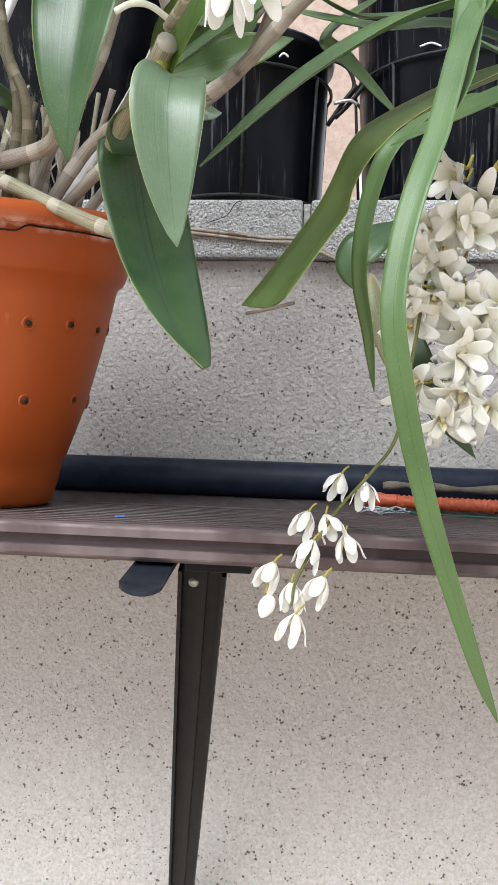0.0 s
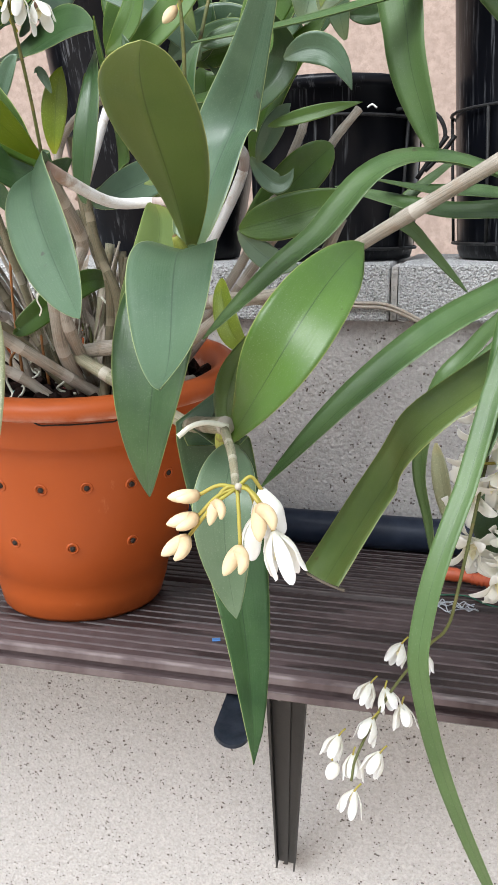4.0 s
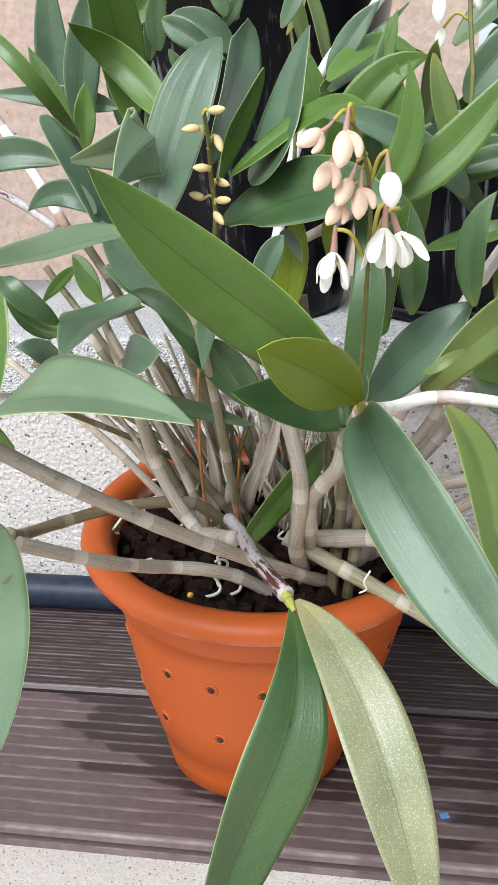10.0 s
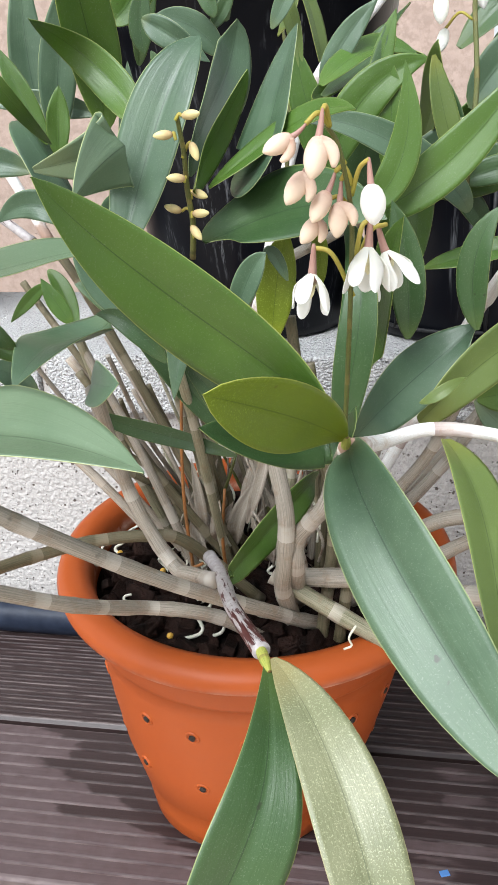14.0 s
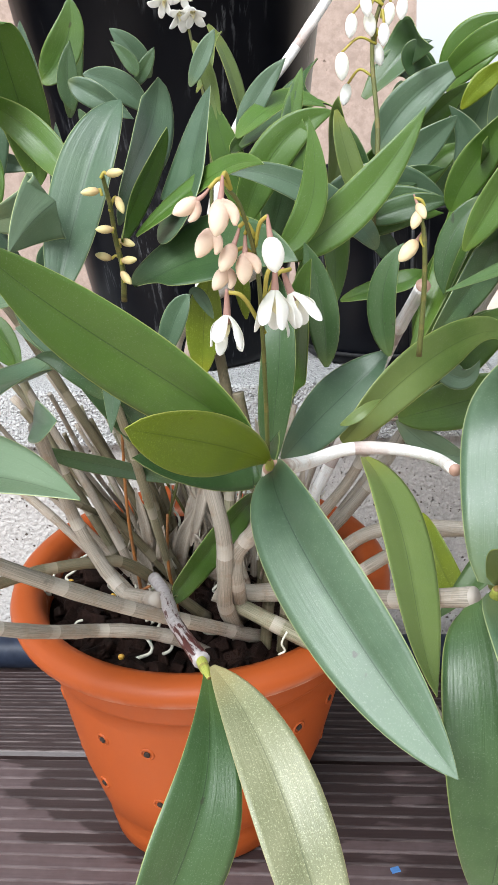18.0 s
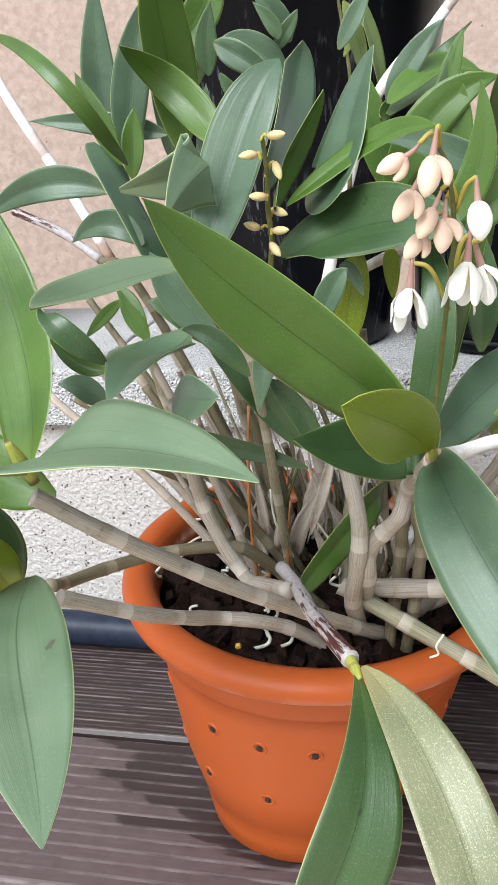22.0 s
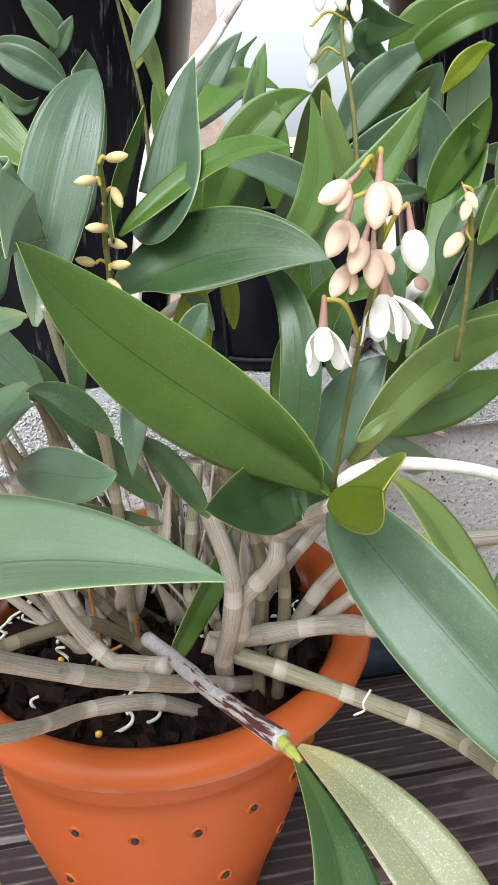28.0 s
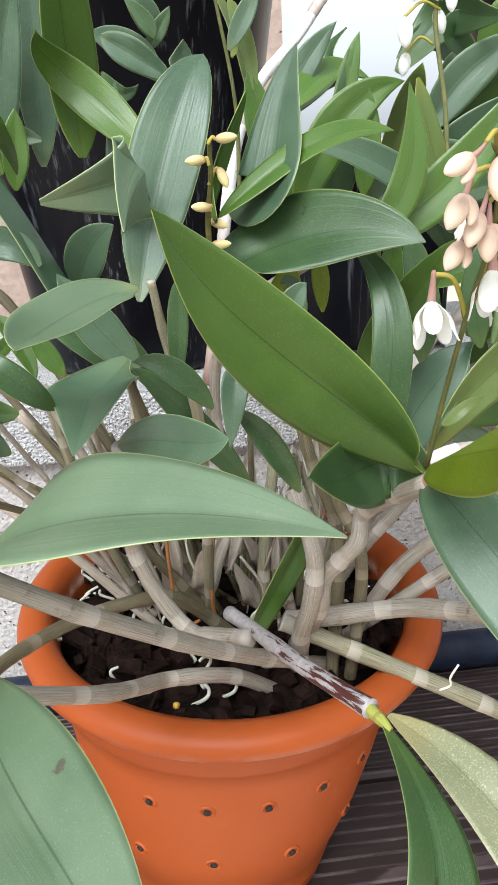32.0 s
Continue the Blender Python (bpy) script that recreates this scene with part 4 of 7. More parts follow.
# ---- the orchid ----
orchid = thing("orchid_plant", "bushy orchid with broad green leaves, pale canes and white buds", "orchid")
grown((0.1174, -0.0447, 0.3137), (0.1186, -0.0211, 0.3206), (0.0384, -0.0536, 0.3766), (0.0269, -0.0937, 0.4149), 0.0168, (0.12, -0.92, -0.38), 1.91, "G", 0.73, 0.81)
grown((0.1184, -0.0440, 0.3141), (0.1103, -0.0646, 0.3283), (0.1066, -0.1396, 0.3590), (0.0932, -0.1694, 0.3731), 0.0108, (0.76, -0.39, -0.52), 0.69, "O", 1.05, 0.69)
grown((0.1201, -0.0377, 0.3104), (0.1148, -0.0852, 0.3190), (0.1614, -0.1141, 0.2538), (0.1825, -0.1436, 0.2410), 0.0167, (-0.46, -0.66, 0.59), -0.26, "B", 0.86, 0.90)
grown((0.1184, -0.0444, 0.3116), (0.1121, 0.0239, 0.3039), (0.0865, -0.0448, 0.3048), (0.0688, -0.0758, 0.3297), 0.0155, (0.56, -0.75, 0.37), 0.90, "D", 0.62, 0.80)
grown((0.1169, 0.0086, 0.2940), (0.1089, 0.0158, 0.3027), (0.1350, -0.0044, 0.3711), (0.1103, 0.0479, 0.3869), 0.0084, (-0.25, -0.97, 0.06), -0.26, "D", 0.85, 0.80)
grown((0.1177, 0.0173, 0.3004), (0.1293, 0.0986, 0.3127), (0.1251, 0.0387, 0.3483), (0.1375, -0.0115, 0.3925), 0.0110, (-0.70, -0.71, -0.03), 0.10, "G", 0.88, 0.76)
grown((0.1191, 0.0132, 0.2929), (0.1377, 0.0440, 0.3059), (0.1635, 0.0707, 0.3186), (0.1760, 0.0637, 0.3332), 0.0134, (0.33, -0.67, 0.67), -1.14, "B", 0.62, 0.81)
grown((0.1487, 0.0425, 0.2908), (0.1970, 0.0751, 0.3347), (0.2244, 0.0225, 0.3579), (0.2173, -0.0076, 0.3536), 0.0113, (-0.57, -0.81, 0.12), -1.80, "Y", 0.35, 0.82)
grown((0.0191, 0.0041, 0.3743), (0.0258, 0.0229, 0.4057), (0.0394, 0.0200, 0.4468), (0.0514, 0.0399, 0.4622), 0.0138, (0.04, -0.80, 0.59), 0.00, "B", 0.86, 0.82)
grown((0.0400, 0.0550, 0.4053), (0.0442, 0.0639, 0.4360), (0.0393, 0.1627, 0.4405), (0.0490, 0.1484, 0.4796), 0.0158, (0.71, -0.70, -0.13), -0.37, "B", 0.91, 0.66)
grown((0.0606, 0.0581, 0.4044), (0.0834, 0.0175, 0.4041), (0.0749, 0.0550, 0.4221), (0.0912, 0.0565, 0.4665), 0.0153, (-0.69, -0.62, 0.37), 0.33, "B", 0.62, 0.78)
grown((0.0537, 0.0328, 0.4013), (0.0740, 0.0393, 0.4143), (0.0995, 0.0430, 0.4371), (0.1183, 0.0064, 0.4309), 0.0069, (-0.54, -0.62, 0.56), 0.27, "G", 0.69, 0.83)
grown((0.0521, 0.0264, 0.3788), (0.0652, 0.0517, 0.3816), (0.1025, 0.0204, 0.4045), (0.1312, 0.0054, 0.3898), 0.0182, (-0.22, -0.72, 0.66), 0.85, "D", 0.76, 0.91)
grown((-0.0337, -0.0803, 0.3154), (-0.0060, -0.1193, 0.3447), (0.0269, -0.1127, 0.3430), (0.0673, -0.1361, 0.3391), 0.0238, (-0.04, -0.19, 0.98), 0.01, "L", 0.50, 0.99)
grown((-0.0515, -0.0433, 0.2989), (-0.0520, -0.0087, 0.3426), (-0.0723, -0.0069, 0.3812), (-0.0895, 0.0028, 0.4372), 0.0186, (0.10, -0.99, -0.07), 1.48, "G", 0.35, 0.86)
grown((-0.0420, -0.0733, 0.2664), (-0.0349, -0.1188, 0.2661), (-0.0040, -0.1520, 0.2653), (0.0140, -0.1927, 0.2554), 0.0191, (-0.14, -0.17, 0.97), -0.06, "L", 0.73, 0.88)
grown((0.0199, -0.0261, 0.3839), (0.0043, -0.0269, 0.3834), (-0.0097, -0.0751, 0.3804), (-0.0098, -0.1048, 0.3835), 0.0117, (0.21, -0.08, 0.97), 0.14, "L", 0.74, 0.83)
grown((0.0237, 0.0338, 0.4295), (0.0036, 0.0574, 0.4557), (-0.0189, 0.0580, 0.4677), (-0.0068, -0.0005, 0.4678), 0.0084, (0.47, -0.78, -0.42), -0.02, "G", 0.35, 0.89)
grown((-0.0288, 0.0611, 0.4216), (-0.0199, -0.0076, 0.4403), (-0.0410, -0.0018, 0.4758), (-0.0994, 0.0681, 0.4842), 0.0039, (0.40, -0.90, -0.16), -0.21, "G", 0.71, 0.86)
grown((0.0166, 0.0640, 0.3264), (-0.0038, 0.1122, 0.3191), (-0.0283, 0.0448, 0.4331), (-0.0559, 0.0879, 0.4327), 0.0206, (-0.57, 0.07, -0.82), -0.32, "B", 0.73, 0.79)
grown((0.0908, -0.0834, 0.2400), (0.1070, -0.1584, 0.2236), (0.0818, -0.1257, 0.1990), (0.0641, -0.1906, 0.1495), 0.0166, (0.59, -0.59, 0.56), -0.62, "D", 1.03, 0.74)
grown((0.0937, -0.0835, 0.2412), (0.1264, -0.1342, 0.2433), (0.1352, -0.1578, 0.1994), (0.1466, -0.1752, 0.1637), 0.0131, (0.19, -0.52, 0.83), -0.07, "M", 0.80, 0.86)
grown((0.2065, -0.0629, 0.2643), (0.2114, -0.0955, 0.3075), (0.2304, -0.1961, 0.3218), (0.2419, -0.2101, 0.3352), 0.0182, (0.05, 0.45, 0.89), 0.85, "Y", 0.91, 0.81)
grown((0.2089, -0.0725, 0.2666), (0.2240, -0.1506, 0.2798), (0.2265, -0.1400, 0.2200), (0.2412, -0.2049, 0.2237), 0.0199, (-0.19, -0.33, 0.93), 0.50, "B", 0.46, 0.86)
grown((0.2008, -0.0703, 0.2625), (0.2121, -0.1080, 0.2569), (0.2023, -0.1291, 0.1922), (0.1992, -0.1140, 0.1511), 0.0227, (-0.24, -0.84, 0.49), 0.10, "D", 0.49, 0.82)
grown((0.2085, -0.0666, 0.2675), (0.2273, -0.0474, 0.3435), (0.2068, 0.0186, 0.3058), (0.2701, -0.1104, 0.4112), 0.0214, (-0.41, -0.90, 0.10), 0.09, "B", 0.40, 0.69)
grown((0.2416, -0.1181, 0.1821), (0.2799, -0.1744, 0.2321), (0.2858, -0.1436, 0.2565), (0.2976, -0.0826, 0.2707), 0.0157, (0.01, -0.96, 0.28), 0.76, "G", 0.80, 0.84)
grown((0.2413, -0.1094, 0.1762), (0.1867, -0.0268, 0.2156), (0.2224, -0.0145, 0.0830), (0.2698, -0.1888, 0.0649), 0.0200, (0.28, -0.73, 0.62), -0.61, "D", 0.57, 0.72)
grown((0.2442, -0.1176, 0.1809), (0.2508, -0.1594, 0.1750), (0.2457, -0.1550, 0.1587), (0.2529, -0.1511, 0.1100), 0.0133, (0.21, -0.89, 0.42), 0.42, "L", 0.71, 0.74)
grown((0.0592, 0.0399, 0.2710), (0.0263, 0.0517, 0.2775), (-0.0068, 0.0358, 0.2869), (-0.0083, 0.0237, 0.3010), 0.0050, (0.18, -0.98, 0.12), 0.02, "D", 0.71, 0.84)
grown((0.0944, 0.0866, 0.2390), (0.1011, 0.0422, 0.2630), (0.0457, 0.0196, 0.2004), (0.0588, 0.0148, 0.2164), 0.0093, (0.70, -0.71, 0.10), 0.05, "G", 0.68, 0.83)
grown((0.1591, 0.0142, 0.2924), (0.1816, -0.0179, 0.2749), (0.1743, -0.0508, 0.2451), (0.1813, -0.0981, 0.2385), 0.0124, (0.40, -0.27, 0.88), 0.15, "Y", 0.55, 0.86)
grown((0.1909, 0.0479, 0.2463), (0.1961, 0.0266, 0.2293), (0.2072, 0.0189, 0.2018), (0.2162, 0.0262, 0.2076), 0.0084, (-0.10, -0.99, -0.12), -0.01, "O", 0.70, 0.84)
grown((0.1438, 0.1443, 0.3967), (0.1757, 0.1366, 0.4339), (0.2178, 0.1387, 0.4564), (0.2248, 0.1390, 0.4646), 0.0093, (-0.01, -0.91, -0.41), -0.27, "G", 0.40, 0.86)
grown((0.1448, 0.1338, 0.4041), (0.1567, 0.1163, 0.4417), (0.1518, 0.0800, 0.4484), (0.1515, 0.0780, 0.4590), 0.0071, (-0.76, -0.51, -0.41), -0.06, "Y", 0.72, 0.85)
grown((0.1502, 0.0819, 0.3572), (0.1734, 0.0885, 0.3621), (0.1918, 0.0922, 0.3640), (0.1946, 0.0817, 0.3716), 0.0071, (-0.79, -0.51, 0.33), 0.01, "G", 0.68, 0.85)
grown((0.1473, 0.1657, 0.3930), (0.1480, 0.1594, 0.3921), (0.1478, 0.1641, 0.3634), (0.1477, 0.1515, 0.3427), 0.0097, (0.52, -0.85, 0.10), -0.34, "G", 0.64, 0.85)
grown((0.1869, 0.0662, 0.3309), (0.2428, 0.1023, 0.4494), (0.2407, 0.1415, 0.4186), (0.2199, 0.0685, 0.4327), 0.0138, (-0.84, -0.50, 0.22), -0.76, "G", 0.70, 0.82)
grown((0.1946, 0.0522, 0.3403), (0.2309, 0.0808, 0.3776), (0.2321, 0.0820, 0.3842), (0.2252, 0.0473, 0.4015), 0.0101, (0.08, -0.98, -0.17), -0.20, "D", 0.55, 0.85)
grown((0.0509, 0.0149, 0.4016), (0.0439, 0.0500, 0.4093), (0.0624, 0.0540, 0.4356), (0.0690, 0.0542, 0.4495), 0.0088, (0.97, -0.24, -0.06), -0.28, "G", 0.75, 0.83)
grown((-0.0010, 0.0611, 0.4265), (-0.0035, 0.0712, 0.4593), (-0.0025, 0.0269, 0.5001), (0.0014, 0.0316, 0.4982), 0.0127, (0.63, -0.76, -0.14), 0.24, "G", 0.68, 0.84)
grown((0.0069, -0.0133, 0.3235), (0.0225, -0.0463, 0.3388), (0.0364, -0.0796, 0.3426), (0.0440, -0.0829, 0.3478), 0.0086, (-0.88, -0.37, 0.31), 0.10, "B", 0.70, 0.84)
grown((0.0124, 0.0148, 0.3495), (-0.0094, 0.0069, 0.3269), (0.0035, -0.0306, 0.3604), (-0.0045, -0.0626, 0.3386), 0.0167, (-0.04, -0.13, 0.99), -0.29, "B", 0.53, 0.84)
grown((-0.0128, 0.0002, 0.4129), (0.0448, 0.0103, 0.4213), (0.0201, 0.0189, 0.4281), (0.0172, -0.0369, 0.4041), 0.0157, (-0.67, -0.65, -0.37), 0.09, "L", 0.85, 0.84)
grown((0.2072, 0.1404, 0.4639), (0.2242, 0.1081, 0.4849), (0.2409, 0.1056, 0.4887), (0.2648, 0.1333, 0.4860), 0.0075, (-0.43, -0.89, -0.12), -0.06, "G", 0.62, 0.84)
grown((0.1676, 0.1731, 0.4615), (0.2204, 0.2012, 0.5122), (0.1856, 0.1584, 0.4828), (0.1998, 0.0999, 0.4797), 0.0134, (-0.71, -0.68, -0.20), -0.28, "D", 0.64, 0.85)
grown((0.0934, 0.1018, 0.4365), (0.0837, 0.1680, 0.4386), (0.1331, 0.1942, 0.4704), (0.1492, 0.1595, 0.4575), 0.0054, (0.67, -0.70, 0.23), -0.03, "G", 0.75, 0.84)
grown((0.0958, 0.1320, 0.4386), (0.1388, 0.1775, 0.4685), (0.1165, 0.1945, 0.4592), (0.1406, 0.1799, 0.4859), 0.0100, (0.03, -0.49, 0.87), -0.12, "D", 0.68, 0.85)
grown((-0.0385, 0.2564, 0.4666), (-0.0278, 0.2414, 0.4957), (-0.0213, 0.2368, 0.5341), (-0.0251, 0.2415, 0.5398), 0.0079, (0.11, -0.89, -0.45), -0.05, "D", 0.66, 0.84)
grown((0.0723, 0.1377, 0.4693), (0.0805, 0.1498, 0.4794), (0.0779, 0.1536, 0.4937), (0.0876, 0.1481, 0.5006), 0.0043, (-0.46, -0.66, 0.60), -0.01, "Y", 0.70, 0.85)
grown((0.0705, 0.2185, 0.5138), (0.0884, 0.2269, 0.4848), (0.0873, 0.2168, 0.4503), (0.0930, 0.2300, 0.4550), 0.0072, (0.88, -0.47, -0.07), -0.08, "Y", 0.60, 0.85)
grown((-0.0113, -0.0417, 0.3483), (-0.0184, -0.0554, 0.3611), (-0.0300, -0.0550, 0.3698), (-0.0372, -0.0412, 0.3715), 0.0050, (0.75, -0.66, -0.07), 0.05, "D", 0.72, 0.84)
grown((0.1482, 0.0271, 0.3054), (0.1567, 0.0337, 0.3056), (0.1619, 0.0353, 0.3121), (0.1685, 0.0284, 0.3175), 0.0030, (-0.28, -0.90, 0.33), -0.02, "Y", 0.69, 0.85)
grown((0.0362, 0.1700, 0.4623), (0.0271, 0.1667, 0.4785), (0.0129, 0.1633, 0.4827), (0.0013, 0.1600, 0.4853), 0.0083, (0.02, -0.99, 0.17), 0.25, "B", 0.72, 0.85)
grown((-0.0119, 0.0900, 0.3678), (-0.0072, 0.0833, 0.3826), (-0.0026, 0.0767, 0.3905), (0.0089, 0.0700, 0.3976), 0.0099, (0.10, -0.93, 0.37), 0.25, "B", 0.72, 0.85)
grown((0.0205, 0.0700, 0.3269), (0.0050, 0.0667, 0.3408), (-0.0063, 0.0633, 0.3482), (-0.0245, 0.0600, 0.3545), 0.0102, (0.07, -0.89, 0.46), 0.25, "D", 0.72, 0.85)
grown((-0.0257, 0.1300, 0.4225), (-0.0227, 0.1300, 0.4583), (-0.0236, 0.1300, 0.4771), (-0.0222, 0.1300, 0.5119), 0.0097, (0.13, -0.97, 0.21), 0.25, "B", 0.72, 0.85)
grown((0.0382, 0.1800, 0.4824), (0.0334, 0.1767, 0.4920), (0.0286, 0.1733, 0.5010), (0.0179, 0.1700, 0.5099), 0.0071, (0.01, -0.99, 0.14), 0.25, "B", 0.72, 0.85)
grown((-0.0549, 0.1000, 0.3551), (-0.0465, 0.0967, 0.3488), (-0.0406, 0.0933, 0.3348), (-0.0373, 0.0900, 0.3246), 0.0051, (0.29, -0.88, 0.38), 0.25, "G", 0.72, 0.85)
grown((-0.0472, 0.0500, 0.3004), (-0.0597, 0.0467, 0.3103), (-0.0591, 0.0433, 0.3146), (-0.0715, 0.0400, 0.3152), 0.0067, (0.32, -0.83, 0.46), 0.25, "B", 0.72, 0.85)
grown((0.0596, 0.0300, 0.2858), (0.0427, 0.0267, 0.3045), (0.0277, 0.0233, 0.3326), (0.0126, 0.0200, 0.3447), 0.0067, (0.13, -0.87, 0.48), 0.25, "D", 0.72, 0.85)
grown((0.1419, 0.1200, 0.3935), (0.1641, 0.1133, 0.4022), (0.1794, 0.1067, 0.4111), (0.2111, 0.1000, 0.4031), 0.0090, (-0.03, -0.95, 0.31), 0.25, "D", 0.72, 0.85)
grown((0.2138, 0.1700, 0.4584), (0.2035, 0.1667, 0.4740), (0.1817, 0.1633, 0.4860), (0.2061, 0.1600, 0.4888), 0.0070, (-0.10, -0.98, 0.18), 0.25, "D", 0.72, 0.85)
grown((-0.0282, 0.1700, 0.4836), (-0.0163, 0.1700, 0.4893), (-0.0015, 0.1700, 0.5106), (-0.0048, 0.1700, 0.5275), 0.0106, (0.29, -0.94, 0.15), 0.25, "G", 0.72, 0.85)
grown((0.2549, 0.1500, 0.4045), (0.2445, 0.1467, 0.4401), (0.2449, 0.1433, 0.4628), (0.2541, 0.1400, 0.4759), 0.0113, (-0.19, -0.95, 0.25), 0.25, "L", 0.72, 0.85)
grown((0.2258, 0.1900, 0.4158), (0.2313, 0.1900, 0.4352), (0.2369, 0.1900, 0.4523), (0.2510, 0.1900, 0.4697), 0.0146, (-0.14, -0.96, 0.25), 0.25, "D", 0.72, 0.85)
grown((0.2206, 0.1800, 0.3978), (0.2030, 0.1767, 0.4227), (0.1937, 0.1733, 0.4377), (0.1702, 0.1700, 0.4138), 0.0149, (-0.10, -0.96, 0.28), 0.25, "D", 0.72, 0.85)
grown((0.2117, 0.1900, 0.4667), (0.2006, 0.1867, 0.4769), (0.1933, 0.1833, 0.4902), (0.1688, 0.1800, 0.4693), 0.0104, (-0.09, -0.98, 0.18), 0.25, "D", 0.72, 0.85)
grown((0.2148, 0.1700, 0.4623), (0.2261, 0.1667, 0.4845), (0.2308, 0.1633, 0.4899), (0.2605, 0.1600, 0.4951), 0.0140, (-0.14, -0.98, 0.17), 0.25, "G", 0.72, 0.85)
grown((0.1948, 0.1200, 0.3224), (0.2056, 0.1133, 0.3658), (0.2249, 0.1067, 0.3883), (0.2502, 0.1000, 0.4109), 0.0120, (-0.12, -0.92, 0.39), 0.25, "G", 0.72, 0.85)
grown((0.2100, 0.1000, 0.3998), (0.2127, 0.0967, 0.4143), (0.2295, 0.0933, 0.4334), (0.2342, 0.0900, 0.4474), 0.0098, (0.21, -0.96, 0.16), 0.25, "G", 0.72, 0.85)
grown((0.1689, 0.0800, 0.3839), (0.1672, 0.0767, 0.3975), (0.1179, 0.0733, 0.4328), (0.0904, 0.0700, 0.4270), 0.0079, (0.32, -0.93, 0.18), 0.25, "B", 0.72, 0.85)
grown((0.1579, 0.1300, 0.4016), (0.1848, 0.1267, 0.4235), (0.1962, 0.1233, 0.4312), (0.2155, 0.1200, 0.4477), 0.0104, (0.26, -0.95, 0.16), 0.25, "B", 0.72, 0.85)
leaf(orchid, (0.068, 0.000, 0.349), (0.076, 0.000, 0.369), (0.083, 0.000, 0.378), 0.0107, (0.03, -0.98, 0.20), "B", 0.18)
leaf(orchid, (0.077, 0.050, 0.327), (0.081, 0.050, 0.360), (0.086, 0.050, 0.380), 0.0089, (0.01, -0.98, 0.20), "O", 0.18)
leaf(orchid, (-0.054, -0.066, 0.256), (-0.052, -0.083, 0.291), (-0.049, -0.100, 0.315), 0.0103, (0.53, -0.79, 0.31), "D", 0.18)
leaf(orchid, (-0.053, -0.070, 0.257), (-0.051, -0.093, 0.286), (-0.049, -0.117, 0.302), 0.0094, (0.54, -0.77, 0.33), "O", 0.18)
leaf(orchid, (-0.052, -0.020, 0.279), (-0.088, -0.020, 0.297), (-0.116, -0.020, 0.337), 0.0193, (0.53, -0.81, 0.25), "G", 0.18)
leaf(orchid, (0.121, 0.060, 0.384), (0.160, 0.060, 0.410), (0.192, 0.060, 0.451), 0.0097, (-0.10, -0.99, 0.05), "G", 0.18)
leaf(orchid, (0.118, 0.050, 0.387), (0.137, 0.050, 0.411), (0.137, 0.050, 0.450), 0.0069, (-0.05, -1.00, 0.05), "G", 0.18)
leaf(orchid, (0.109, 0.120, 0.384), (0.122, 0.120, 0.423), (0.128, 0.120, 0.470), 0.0103, (-0.01, -1.00, 0.02), "D", 0.18)
leaf(orchid, (0.097, 0.100, 0.395), (0.119, 0.100, 0.437), (0.150, 0.100, 0.453), 0.0099, (-0.01, -1.00, -0.01), "G", 0.18)
leaf(orchid, (0.133, 0.060, 0.350), (0.133, 0.060, 0.370), (0.135, 0.060, 0.389), 0.0072, (-0.04, -0.99, 0.14), "G", 0.18)
leaf(orchid, (0.135, 0.120, 0.393), (0.172, 0.120, 0.413), (0.210, 0.120, 0.405), 0.0163, (-0.11, -0.99, 0.04), "B", 0.18)
leaf(orchid, (0.109, 0.140, 0.386), (0.089, 0.140, 0.430), (0.081, 0.140, 0.466), 0.0092, (0.05, -1.00, 0.00), "G", 0.18)
leaf(orchid, (0.097, 0.105, 0.443), (0.121, 0.135, 0.460), (0.145, 0.145, 0.457), 0.0080, (0.00, -0.65, 0.76), "G", 0.18)
leaf(orchid, (0.130, 0.100, 0.402), (0.132, 0.100, 0.430), (0.130, 0.100, 0.455), 0.0061, (-0.20, -0.98, 0.01), "G", 0.18)
leaf(orchid, (0.216, 0.130, 0.403), (0.225, 0.130, 0.428), (0.212, 0.130, 0.453), 0.0086, (-0.38, -0.93, 0.02), "B", 0.18)
leaf(orchid, (0.165, 0.100, 0.396), (0.188, 0.100, 0.403), (0.210, 0.100, 0.405), 0.0064, (-0.33, -0.94, 0.08), "D", 0.18)
leaf(orchid, (0.122, 0.120, 0.431), (0.127, 0.120, 0.456), (0.133, 0.120, 0.477), 0.0049, (-0.18, -0.98, -0.05), "G", 0.18)
leaf(orchid, (0.096, 0.130, 0.444), (0.108, 0.130, 0.465), (0.124, 0.130, 0.483), 0.0062, (-0.14, -0.99, -0.07), "B", 0.18)
leaf(orchid, (0.030, 0.170, 0.477), (0.038, 0.170, 0.488), (0.044, 0.170, 0.498), 0.0057, (0.02, -0.99, -0.11), "D", 0.18)
leaf(orchid, (0.072, 0.140, 0.496), (0.080, 0.140, 0.475), (0.084, 0.140, 0.450), 0.0040, (-0.07, -0.99, -0.09), "Y", 0.18)
leaf(orchid, (0.070, 0.130, 0.472), (0.079, 0.130, 0.488), (0.086, 0.130, 0.500), 0.0044, (-0.07, -0.99, -0.12), "B", 0.18)
leaf(orchid, (0.010, 0.100, 0.477), (0.025, 0.100, 0.468), (0.043, 0.100, 0.456), 0.0063, (0.06, -1.00, -0.08), "B", 0.18)
leaf(orchid, (0.008, 0.120, 0.464), (0.016, 0.120, 0.454), (0.025, 0.120, 0.458), 0.0076, (0.08, -1.00, -0.04), "D", 0.18)
leaf(orchid, (0.157, 0.120, 0.445), (0.165, 0.120, 0.409), (0.156, 0.120, 0.390), 0.0059, (-0.27, -0.96, 0.06), "D", 0.18)
